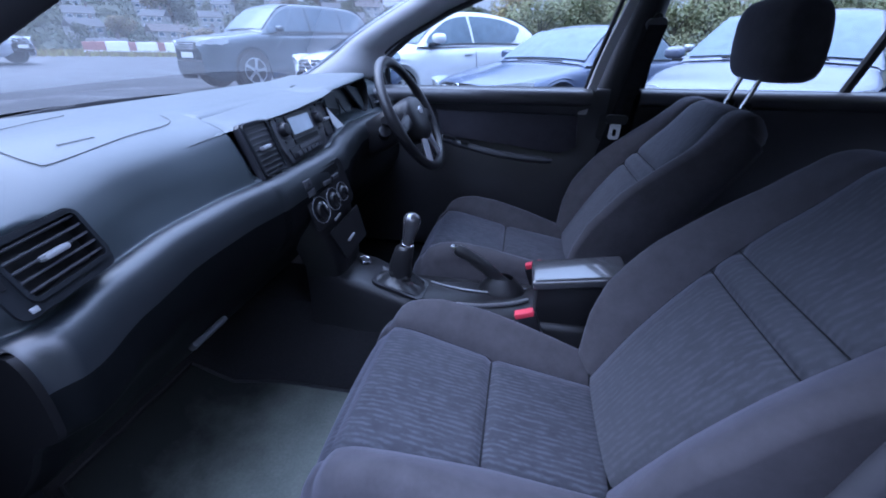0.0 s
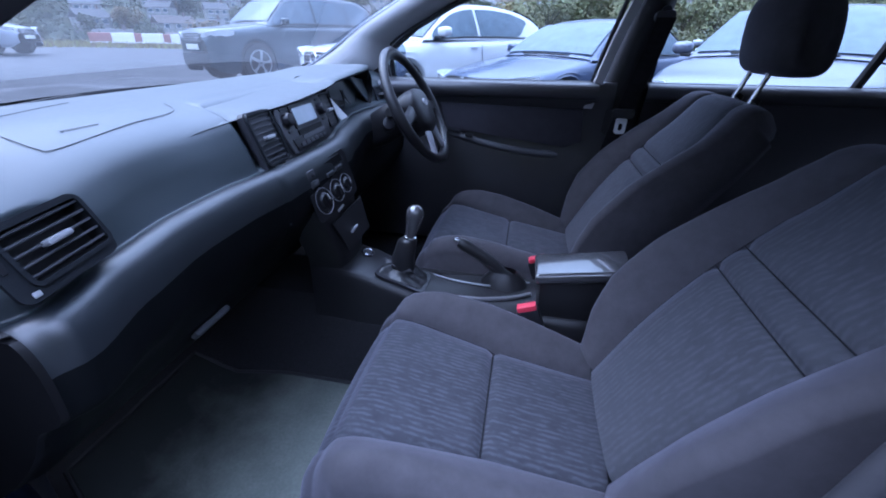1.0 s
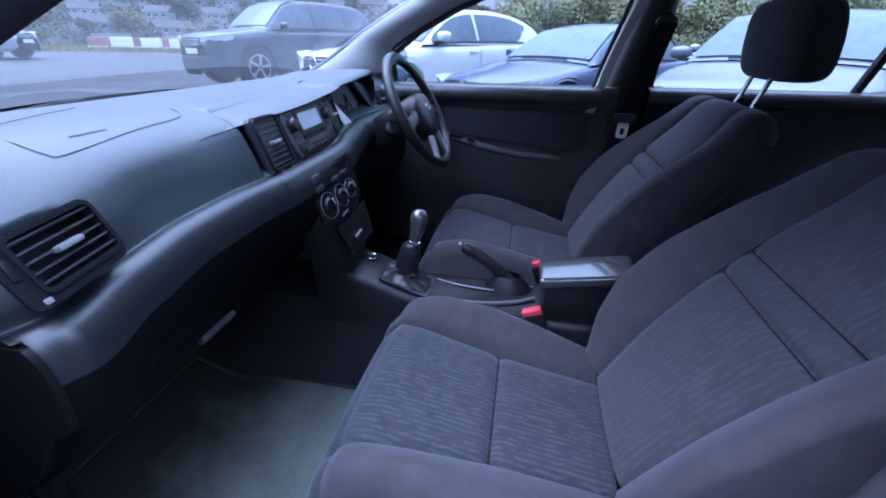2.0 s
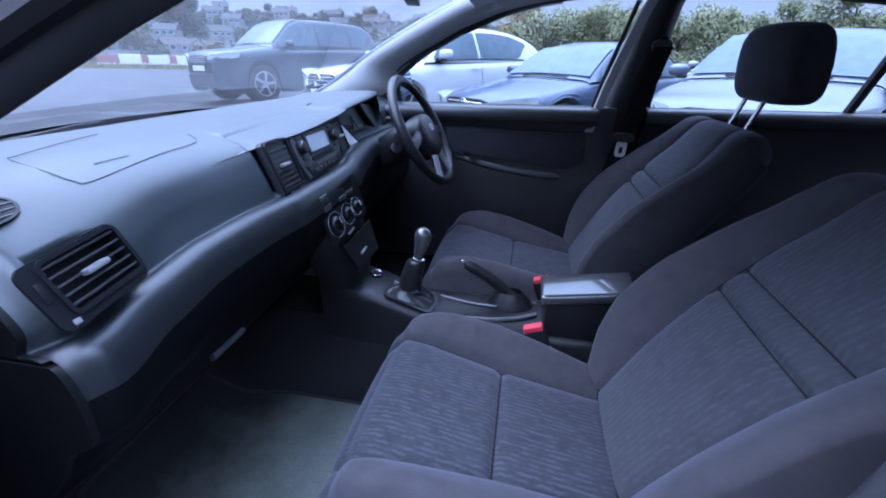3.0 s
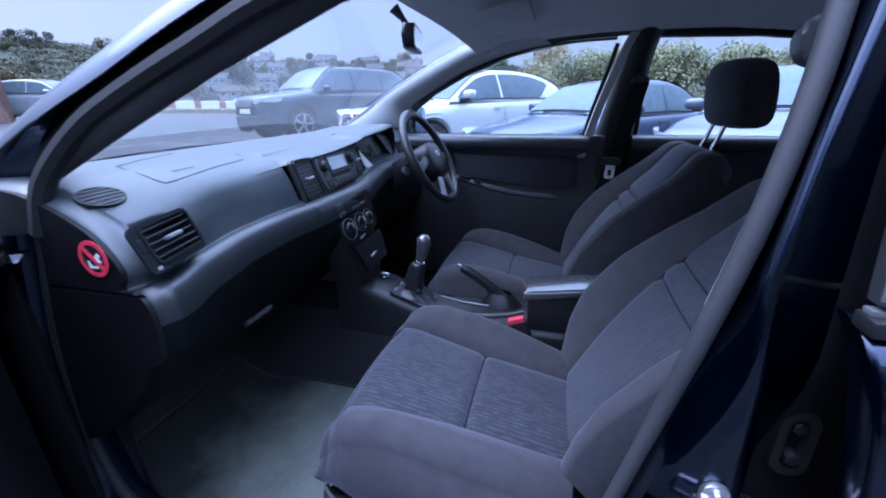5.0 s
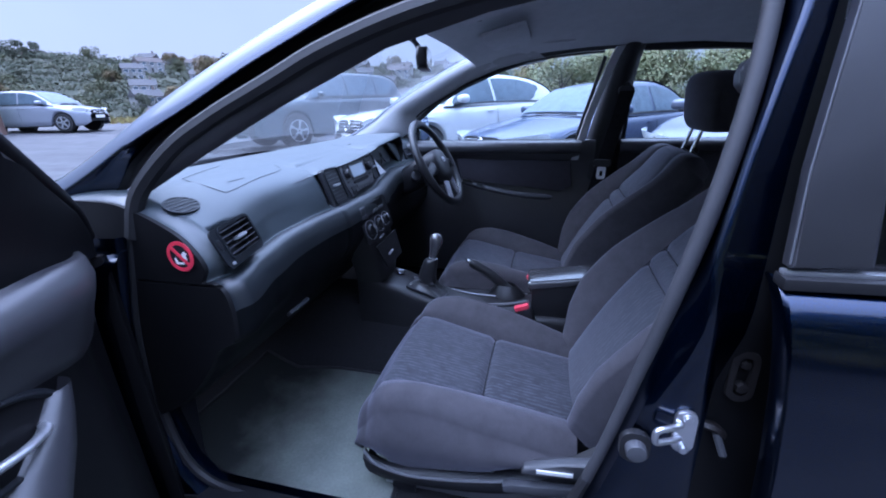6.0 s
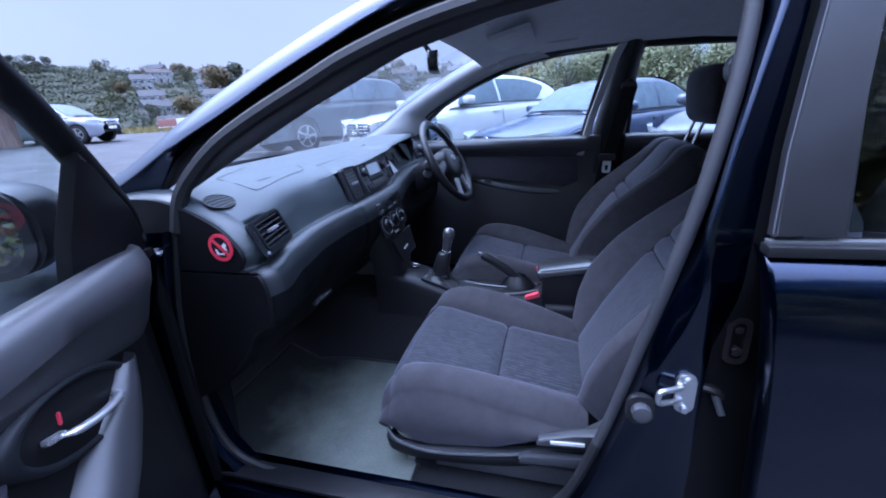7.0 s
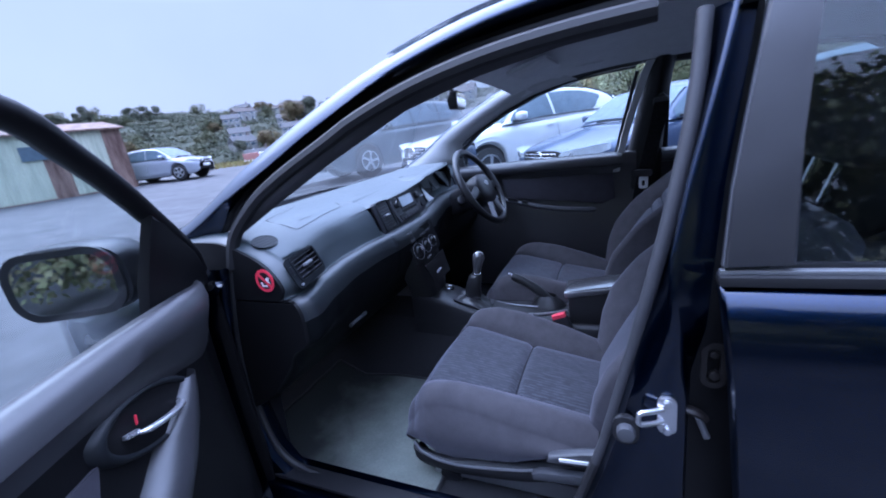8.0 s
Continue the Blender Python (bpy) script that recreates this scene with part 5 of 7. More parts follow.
part("tongue", ring_plate(rounded(0.028, 0.042, 0.008, cy=-0.006), rounded(0.012, 0.020, 0.004, cy=-0.010), 0.004, ntp), TRIM_SMOOTH, nbelt, "pale metal belt tongue")

# red-topped buckles between seat and console
for x, y, z in ((0.05, -0.137, 0.535), (0.075, 0.125, 0.53)):
    bk = thing("belt_buckle", (x, y, z), "black seat belt buckle with a red release button", "belt buckle", "belt buckles")
    part("buckle_body", box((0.055, 0.026, 0.10), (x + 0.012, y, z - 0.055), (0, -20, 0), 0.006), TRIM_SMOOTH, bk)
    part("release_button", box((0.046, 0.022, 0.016), (x - 0.006, y, z - 0.004), (0, -20, 0), 0.004), RED, bk, "red release button")


# ---- dashboard ----
dash = thing("dashboard", (-0.8, 0, 0.45), "dark grey moulded dashboard with a pale lit upper face", "dashboard")
DASH_FAR = [(-1.16, 0.925), (-1.05, 0.965), (-0.92, 0.99), (-0.78, 1.003), (-0.66, 1.002)]
# upper face, valley, ridge roll and knee panel at some places across the car
KNEE = [(-0.490, 0.700), (-0.522, 0.652), (-0.568, 0.60), (-0.63, 0.545), (-0.72, 0.50), (-0.90, 0.47)]


def dash_key(y, face, crease):
    """One section: the upper face down to the crease, then the round ridge and the knee panel under it."""
    cx, cz = crease
    roll = [(cx + dx, cz + dz) for dx, dz in ((0.010, 0.0015), (0.022, -0.001), (0.034, -0.010), (0.042, -0.026), (0.046, -0.050), (0.045, -0.082), (0.036, -0.120))]
    return (y, face + [(cx - 0.004, cz + 0.004), (cx, cz)] + roll + KNEE)


DASH_KEYS = [
    dash_key(-0.70, [(-0.600, 0.986), (-0.556, 0.967), (-0.514, 0.942), (-0.486, 0.910), (-0.475, 0.882)], (-0.482, 0.848)),
    dash_key(-0.62, [(-0.602, 0.988), (-0.560, 0.968), (-0.528, 0.944), (-0.507, 0.914), (-0.500, 0.890)], (-0.494, 0.860)),
    dash_key(-0.50, [(-0.602, 0.990), (-0.562, 0.972), (-0.540, 0.950), (-0.528, 0.922), (-0.522, 0.900)], (-0.506, 0.868)),
    dash_key(-0.38, [(-0.604, 0.992), (-0.566, 0.977), (-0.540, 0.957), (-0.522, 0.928), (-0.512, 0.903)], (-0.500, 0.872)),
    dash_key(-0.293, [(-0.606, 0.994), (-0.566, 0.984), (-0.530, 0.966), (-0.510, 0.932), (-0.498, 0.900)], (-0.488, 0.873)),
    dash_key(-0.287, [(-0.612, 0.996), (-0.584, 0.990), (-0.570, 0.965), (-0.562, 0.930), (-0.540, 0.896)], (-0.484, 0.873)),
    dash_key(0.00, [(-0.615, 0.998), (-0.590, 0.992), (-0.582, 0.965), (-0.576, 0.930), (-0.552, 0.896)], (-0.482, 0.873)),
    dash_key(0.12, [(-0.620, 0.998), (-0.600, 0.990), (-0.592, 0.962), (-0.588, 0.930), (-0.574, 0.902)], (-0.506, 0.884)),
    dash_key(0.26, [(-0.625, 0.998), (-0.610, 0.985), (-0.605, 0.960), (-0.602, 0.930), (-0.590, 0.905)], (-0.530, 0.894)),
    dash_key(0.55, [(-0.625, 0.998), (-0.610, 0.985), (-0.600, 0.960), (-0.590, 0.930), (-0.580, 0.905)], (-0.535, 0.888)),
    dash_key(0.70, [(-0.600, 0.985), (-0.558, 0.964), (-0.540, 0.940), (-0.530, 0.912), (-0.524, 0.890)], (-0.520, 0.872)),
]


VENT_AT = Vector((-0.481, -0.669, 0.911))
VENT_UP = Vector((-0.38, 0.0, 0.925))


def dash_section(y):
    """The dash profile at y: the keyed sections blended smoothly across the car."""
    ks = DASH_KEYS
    yy = max(ks[0][0], min(ks[-1][0], y))
    i = max(k for k in range(len(ks) - 1) if ks[k][0] <= yy)
    t = smoothstep(0, 1, (yy - ks[i][0]) / (ks[i + 1][0] - ks[i][0]))
    if ks[i][0] < -0.32:
        t = 0.5 * t + 0.5 * (yy - ks[i][0]) / (ks[i + 1][0] - ks[i][0])
    near = [(a[0] + (b[0] - a[0]) * t, a[1] + (b[1] - a[1]) * t) for a, b in zip(ks[i][1], ks[i + 1][1])]
    e = smoothstep(0.712, 0.742, abs(y))
    out = []
    for x, z in DASH_FAR + near:
        x += 0.22 * (y / 0.75) ** 2 if x < -1.1 else (0.10 * (y / 0.75) ** 2 if x < -0.98 else 0.0)
        out.append(Vector((x - 0.016 * e, y, z - 0.010 * e * (1 if z > 0.86 else 0.3))))
    line = curve(out, 120)
    if -0.7085 < y < -0.6195:            # pocket behind the side vent
        for p in line:
            r = p - VENT_AT
            if abs(r.dot(VENT_UP)) < 0.030:
                p -= VENT_UP.cross(Vector((0, -1, 0))) * 0.032
    return line


dash_ys = [-0.742, -0.739, -0.733, -0.726, -0.718, -0.7095, -0.7080, -0.695, -0.68, -0.66, -0.64, -0.6200, -0.6185, -0.60, -0.56, -0.52, -0.48, -0.44, -0.40, -0.37, -0.34, -0.32, -0.305, -0.297, -0.293, -0.290, -0.287, -0.27, -0.25, -0.2, -0.12, -0.04, 0.03, 0.08, 0.13, 0.18, 0.26, 0.36, 0.46, 0.55, 0.60, 0.66, 0.70, 0.72, 0.735]
sections = [dash_section(y) for y in dash_ys]
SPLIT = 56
# Below this height the dash takes the colour that stands for its shade.
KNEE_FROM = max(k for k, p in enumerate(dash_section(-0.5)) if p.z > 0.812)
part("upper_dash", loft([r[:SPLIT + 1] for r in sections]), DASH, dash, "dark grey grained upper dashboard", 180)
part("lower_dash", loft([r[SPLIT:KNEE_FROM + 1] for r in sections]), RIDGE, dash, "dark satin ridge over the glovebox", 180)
part("knee_panel", loft([r[KNEE_FROM:] for r in sections]), KNEE_SHADE, dash, "knee panel and glovebox lid, shade in their colour", 180)
# closed end towards the open door: an upper cap and a knee panel
sec = sections[0]
for name, pts, mat_, lab in (("end_cap", [p for p in sec if p.x > -0.95 and p.z > 0.842] + [Vector((-0.95, 0, 0.842))], BLACK, "black end cap of the dashboard"), ("end_panel", [p for p in sec if p.z < 0.838 and p.x > -0.90] + [Vector((-0.90, 0, 0.47)), Vector((-0.90, 0, 0.838))], BLACK, "black knee panel beside the sill")):
    bm = bmesh.new()
    f = bm.faces.new([bm.verts.new((p.x, -0.7415, p.z)) for p in pts])
    g = bmesh.ops.extrude_face_region(bm, geom=[f])
    for v in g["geom"]:
        if isinstance(v, bmesh.types.BMVert):
            v.co.y -= 0.007
            v.co.x -= 0.004
    bmesh.ops.triangulate(bm, faces=[f for f in bm.faces if len(f.verts) > 4])
    part(name, bm, mat_, dash, lab)
# glovebox with a slim catch
part("glovebox_catch", box((0.012, 0.085, 0.018), (-0.512, -0.475, 0.655), (0, 45, 0), 0.005), RADIO, dash, "dull grey glovebox catch")
# airbag cover line on top
line = [(-0.735, -0.40), (-0.712, -0.48), (-0.680, -0.565), (-0.668, -0.580), (-0.610, -0.583), (-0.580, -0.578), (-0.572, -0.560), (-0.585, -0.44), (-0.588, -0.36), (-0.600, -0.335), (-0.625, -0.325)]


def dash_z(x, y=-0.5):
    """Height of the dash top at a place."""
    return lerp(x, [(p.x, p.z) for p in dash_section(y)[:46]])


part("airbag_seam", tube(curve([(x, y, dash_z(x, y) + (0.0010 if x > -0.64 else 0.0022)) for x, y in line], 40), 0.0006, 6), RADIO_FACE, dash, "fine seam of the airbag lid")
for k in range(7):
    part("airbag_mark", slab(rounded(0.0055, 0.0035, 0.001), 0.0004, plane_at((-0.603, -0.524 + k * 0.008, dash_z(-0.603, -0.5) + 0.0008), (0.0, 1, 0), (-0.97, 0, 0.2))), RADIO, dash)


def vent(parent, name, origin, u, v, w, h, slats, tab=True, flange=0.016, skew=0.0, label=""):
    """An air vent: frame, dark throat, slats and a silver tab. u runs across, v up."""
    pl0 = plane_at(origin, u, v)
    pl = lambda a, b, c=0.0: pl0(a + skew * b, b, c)
    outer, inner = rounded(w + 2 * flange, h + 2 * flange, min(0.014, 0.006 + flange)), rounded(w, h, 0.006)
    fr = part(name, ring_plate(outer, inner, 0.005, pl), DASH_LOW, parent, label or "black air vent", 60)
    part("throat", slab(inner, 0.002, lambda a, b, c=0.0: pl(a, b, c - 0.022)), RUBBER, fr)
    rim = [(a, b) for a, b in inner]
    part("throat_wall", loft([[pl(a, b, c) for a, b in rim] for c in (0.002, -0.022)], ring=True), RUBBER, fr)
    for k in range(slats):
        b = h * ((k + 0.5) / slats - 0.5)
        part("slat", slab([(-w / 2, -0.0012), (w / 2, -0.0012), (w / 2, 0.0012), (-w / 2, 0.0012)], 0.010, lambda a, c, d, b=b: pl(a, b + c + d * 0.15, d - 0.008)), RADIO, fr)
    if tab:
        part("vent_tab", box((0.030, 0.007, 0.014), (0, 0, 0), bevel=0.003), SILVER, fr, "silver vent tab").data.transform(Matrix.Translation(pl(0, 0, 0.004)) @ Matrix((pl(1, 0) - pl(0, 0), (pl(0, 1) - pl(0, 0)).normalized(), pl(0, 0, 1) - pl(0, 0))).transposed().to_4x4())
    return fr


side_vent = vent(dash, "side_vent", (-0.478, -0.667, 0.912), (-0.14, 0.988, 0.055), (-0.36, -0.10, 0.925), 0.094, 0.056, 5, True, 0.005, 0.0, "slatted black air vent with a silver tab")
vp = plane_at((-0.478, -0.667, 0.912), (-0.14, 0.988, 0.055), (-0.36, -0.10, 0.925))
part("vent_bezel", ring_plate(rounded(0.122, 0.078, 0.012, cx=-0.009, cy=-0.004), rounded(0.100, 0.062, 0.008), 0.004, lambda a, b, w=0.0: vp(a, b, w - 0.002)), DASH_LOW, side_vent, "black bezel with a control wheel")
part("vent_wheel", box((0.005, 0.007, 0.022), vp(-0.060, 0.004, 0.002), (0, -22, 0), 0.002), TRIM_SMOOTH, side_vent, "ribbed vent control wheel")
part("vent_mark", box((0.003, 0.008, 0.006), vp(-0.054, -0.036, 0.002), (0, -22, 0), 0.001), SILVER, side_vent, "pale printed vent mark")
dz0, dz1 = dash_z(-0.593, -0.69), dash_z(-0.553, -0.69)
ov = plane_at((-0.573, -0.690, (dz0 + dz1) / 2 + 0.0012), (0.04, 0, dz1 - dz0), (-0.1, 1, 0.0))
ov0 = ov
ov = lambda a, b, w=0.0: ov0(b, a, w)
ovent = part("demister_vent", ring_plate(oval(0.078, 0.056), oval(0.07, 0.05), 0.003, ov), DASH_LOW, dash, "oval black demister vent", 60)
part("demister_floor", slab(oval(0.07, 0.05), 0.002, lambda a, b, w=0.0: ov(a, b, w)), BLACK, ovent)
for k in range(5):
    b = (k - 2) * 0.0095
    half = 0.035 * math.sqrt(max(0.05, 1 - (b / 0.026) ** 2))
    part("slat", slab([(-half, -0.001), (half, -0.001), (half, 0.001), (-half, 0.001)], 0.003, lambda u, v, w=0.0, b=b: ov(u, v + b, w)), RADIO_FACE, ovent)
# brow over the radio, growing out of the dash towards the instruments
rows = []
for k in range(33):
    y = -0.40 + 0.51 * k / 32
    b, b2 = smoothstep(-0.37, -0.14, y), smoothstep(-0.31, 0.11, y)
    g = smoothstep(-0.40, -0.27, y)
    lip = [p for p in dash_section(y)[30:70] if p.z < lerp(y, ((-0.40, 0.958), (-0.27, 0.972), (0.11, 0.985)))][0]
    full = Vector((-0.533 + 0.030 * b, y, lerp(y, ((-0.33, 0.9630), (-0.22, 0.973), (-0.067, 0.980), (0.065, 0.991), (0.11, 0.998)))))
    tip = lip.lerp(full, g)
    up = [Vector((-0.606, y, 0.9930 + 0.006 * b2)), Vector((-0.566 + 0.006 * b, y, 0.9830 + 0.014 * b2)), tip + Vector((-0.016, 0, 0.0075)), tip + Vector((-0.003, 0, 0.002))]
    flat = [Vector((p.x, y, dash_z(p.x, y) - 0.0035)) for p in up]
    up = [p.lerp(q, g) for p, q in zip(flat, up)]
    rows.append([Vector((-0.72, y, dash_z(-0.72, y) - 0.002)), Vector((-0.66, y, dash_z(-0.66, y) - 0.001))] + up + [tip, tip + Vector((-0.003, 0, -0.004 * b)), tip + Vector((-0.014, 0, -0.006 * b)), Vector((-0.575, y, 0.960 + 0.012 * b))])
part("radio_brow", loft([r[:7] for r in rows]), DASH, dash, "dark grey brow above the radio", 60)
# Same moulding from below, blackened for the shade under the lip.
part("brow_shade", loft([r[6:] for r in rows]), BLACK, dash, "underside of the brow, its shade in the colour", 60)
# small round sticker on the end panel: red ring and bar over a white mark
sticker = thing("airbag_sticker", (-0.539, -0.749, 0.897), "round red and white warning sticker on the dash end", "sticker")
sp = plane_at((-0.539, -0.7487, 0.897), (1, -0.02, 0), (0, 0, 1))
part("sticker_base", slab(oval(0.058, 0.058), 0.0012, sp), TRIM_SMOOTH, sticker)
part("red_ring", ring_plate(oval(0.058, 0.058), oval(0.044, 0.044), 0.002, sp), RED, sticker, "red ring", 60)
part("red_bar", slab([(-0.019, 0.013), (-0.014, 0.018), (0.019, -0.013), (0.014, -0.018)], 0.002, sp), RED, sticker, "red slanting bar")
part("white_mark", slab([(-0.014, -0.004), (-0.010, -0.004), (-0.006, -0.012), (0.006, -0.011), (0.006, -0.015), (-0.012, -0.016)], 0.0018, sp), WHITE, sticker)
part("white_mark", slab([(0.003, 0.004), (0.010, 0.010), (0.016, 0.006), (0.012, 0.000), (0.016, -0.006), (0.008, -0.004)], 0.0018, sp), WHITE, sticker)

# centre fascia: radio panel under the brow
fu, fv = (-0.037, 0.999, 0), (-0.319, -0.012, 0.948)
fascia_place = plane_at((-0.501, -0.092, 0.925), fu, fv)
fascia_n = (fascia_place(0, 0, 1) - fascia_place(0, 0, 0)).normalized().to_track_quat("Z", "Y").to_matrix().to_4x4()
part("fascia", slab([(-0.188, -0.052), (-0.182, -0.058), (-0.05, -0.058), (0.11, -0.050), (0.19, -0.030), (0.198, -0.022), (0.196, 0.050), (0.190, 0.056), (-0.182, 0.056), (-0.188, 0.050)], 0.014, lambda a, b, w=0.0: fascia_place(a, b, w - 0.014), 0.003), RADIO_FACE, dash, "dark grey centre fascia")
vent(dash, "centre_vent", fascia_place(-0.143, 0.002, 0.0), fu, fv, 0.076, 0.094, 9, True, 0.004, 0.0, "slatted black centre vent")
vent(dash, "centre_vent", fascia_place(0.160, 0.010, 0.0), fu, fv, 0.050, 0.076, 7, True, 0.004, 0.0, "slatted black centre vent")
for a, b in ((-0.160, -0.0545), (-0.120, -0.0545), (0.020, -0.0535)):
    part("fascia_button", slab(rounded(0.018, 0.006, 0.002, cx=a, cy=b), 0.004, fascia_place, 0.001), RADIO, dash)
radio = thing("car_radio", fascia_place(0, 0, 0), "graphite double-height car radio with a pale display", "car radio")
rp = lambda a, b, w=0.0: fascia_place(a + 0.018, b, w)
part("radio_face", slab([(-0.106, 0.046), (-0.110, 0.040), (-0.110, -0.010), (-0.098, -0.046), (-0.09, -0.050), (0.07, -0.050), (0.094, -0.042), (0.112, -0.006), (0.112, 0.046), (0.108, 0.050), (-0.102, 0.050)], 0.006, rp, 0.002), RADIO, radio, "graphite radio front")
part("lower_face", slab([(-0.090, -0.020), (-0.084, -0.045), (0.066, -0.045), (0.086, -0.036), (0.094, -0.016)], 0.003, lambda a, b, w=0.0: rp(a, b, w + 0.0055), 0.001), TRIM_SMOOTH, radio, "black button field")
part("display_frame", slab(rounded(0.116, 0.050, 0.005, cx=0.002, cy=0.021), 0.003, lambda a, b, w=0.0: rp(a, b, w + 0.0055), 0.001), TRIM_SMOOTH, radio, "black display surround")
part("display", slab(rounded(0.098, 0.036, 0.003, cx=0.002, cy=0.021), 0.002, lambda a, b, w=0.0: rp(a, b, w + 0.0078)), SCREEN, radio, "pale grey display")
part("slot", slab(rounded(0.116, 0.010, 0.003, cx=0.004, cy=-0.012), 0.003, lambda a, b, w=0.0: rp(a, b, w + 0.0055)), BLACK, radio, "black disc slot")
part("slot_bar", slab(rounded(0.112, 0.009, 0.002, cx=0.008, cy=-0.024), 0.005, lambda a, b, w=0.0: rp(a, b, w + 0.0055), 0.0015), RADIO, radio, "grey bar under the slot")
for cx in (-0.082, 0.088):
    kn = part("dial", disc(0.0155, 0.016, seg=24, top=0.013, bevel=0.003), TRIM_SMOOTH, radio, "black knob")
    kn.data.transform(Matrix.Translation(rp(cx, 0.020, 0.013)) @ fascia_n)
    part("dial_seat", ring_plate(oval(0.038, 0.038), oval(0.033, 0.033), 0.0015, lambda a, b, w=0.0, cx=cx: rp(a + cx, b + 0.020, w + 0.006)), RADIO_FACE, radio)
for k in range(6):
    part("button", slab(rounded(0.018, 0.009, 0.002, cx=-0.060 + k * 0.022, cy=-0.037), 0.004, lambda a, b, w=0.0: rp(a, b, w + 0.008), 0.001), RADIO_FACE, radio, "small grey key")
for cx in (-0.082, 0.088):
    for cy in (0.043, -0.004):
        part("button", slab(rounded(0.020, 0.006, 0.002, cx=cx, cy=cy), 0.003, lambda a, b, w=0.0: rp(a, b, w + 0.0055), 0.001), RADIO_FACE, radio)

# centre stack below the ridge
stack_rows = []
for x, z, y0, y1 in ((-0.470, 0.862, -0.236, 0.006), (-0.456, 0.84, -0.230, 0.000), (-0.446, 0.81, -0.218, -0.002), (-0.441, 0.775, -0.203, 0.002), (-0.432, 0.73, -0.180, 0.010), (-0.424, 0.66, -0.146, 0.017), (-0.424, 0.60, -0.118, 0.020), (-0.432, 0.555, -0.104, 0.022)):
    stack_rows.append([Vector((x - 0.09, y0 - 0.012, z)), Vector((x - 0.012, y0 - 0.004, z)), Vector((x - 0.002, y0 + 0.006, z))] + [Vector((x + 0.003, y0 + (y1 - y0) * q, z)) for q in (0.25, 0.5, 0.75)] + [Vector((x, y1 - 0.008, z)), Vector((x - 0.012, y1 + 0.002, z)), Vector((x - 0.09, y1 + 0.010, z))])
part("heater_column", loft(stack_rows), TRIM, dash, "black centre stack", 50)
heater = thing("heater_panel", (-0.41, -0.09, 0.80), "black heater panel with three ringed rotary knobs", "heater controls")
st = plane_at((-0.438, -0.108, 0.797), (0.02, 1, 0.06), (-0.17, -0.28, 0.94))
part("panel", slab(rounded(0.204, 0.124, 0.014), 0.004, lambda a, b, w=0.0: st(a + 0.002 + 0.10 * b, b - 0.002, w), 0.002), TRIM_SMOOTH, heater)
sn = (st(0, 0, 1) - st(0, 0, 0)).normalized().to_track_quat("Z", "Y").to_matrix().to_4x4()
for cx, r in ((-0.061, 0.034), (0.004, 0.030), (0.054, 0.026)):
    kn = part("knob", disc(r * 0.62, 0.008, seg=26, top=r * 0.54, bevel=0.002), TRIM_SMOOTH, heater, "black rotary knob")
    kn.data.transform(Matrix.Translation(st(cx, -0.022, 0.008)) @ sn)
    part("knob_ring", ring_plate(oval(2 * r, 2 * r), oval(2 * r - 0.003, 2 * r - 0.003), 0.0015, lambda a, b, w=0.0, cx=cx: st(a + cx, b - 0.022, w + 0.005)), SILVER, heater, "silver scale ring", 60)
    part("knob_grip", box((0.006, r * 1.05, 0.008), bevel=0.002), TRIM_SMOOTH, kn).data.transform(Matrix.Translation(st(cx, -0.022, 0.014)) @ sn @ pose(0, 0, 0, 0, 0, 25))
    part("pointer", box((0.002, r * 0.5, 0.002)), WHITE, kn).data.transform(Matrix.Translation(st(cx + r * 0.12, -0.022 + r * 0.3, 0.0185)) @ sn @ pose(0, 0, 0, 0, 0, 25))
part("clock_slot", slab(rounded(0.10, 0.020, 0.004, cx=0.030, cy=0.044), 0.004, lambda a, b, w=0.0: st(a, b, w + 0.002)), BLACK, heater)
part("hazard_button", box((0.008, 0.032, 0.02), st(-0.068, 0.050, 0.006), (0, -8, 0), 0.003), RADIO, heater, "hazard button")
part("hazard_mark", slab([(-0.006, -0.004), (0.006, -0.004), (0, 0.006)], 0.001, lambda a, b, w=0.0: st(a - 0.068, b + 0.050, w + 0.0105)), RADIO_FACE, heater)
part("switch", box((0.008, 0.032, 0.014), st(-0.068, 0.028, 0.006), (0, -8, 0), 0.003), RADIO, heater)
for cx in (0.006, 0.050):
    part("switch", box((0.006, 0.034, 0.010), st(cx, 0.024, 0.006), (0, -8, 0), 0.002), RADIO, heater, "grey key")
part("ashtray_lid", slab([(-0.070, -0.085), (0.098, -0.085), (0.080, -0.180), (-0.052, -0.180)], 0.005, lambda a, b, w=0.0: st(a, b, w - 0.001), 0.003), TRIM, heater, "black ashtray lid")
part("ashtray_grip", slab([(-0.016, -0.004), (0.016, -0.001), (0.016, 0.004), (-0.016, 0.001)], 0.004, lambda a, b, w=0.0: st(a - 0.015, b - 0.066, w + 0.004), 0.001), SILVER, heater, "small silver mark")
part("ashtray_grip", slab([(-0.018, -0.004), (0.018, -0.001), (0.018, 0.004), (-0.018, 0.001)], 0.006, lambda a, b, w=0.0: st(a + 0.000, b - 0.140, w + 0.004), 0.001), SILVER, heater, "small silver grip")

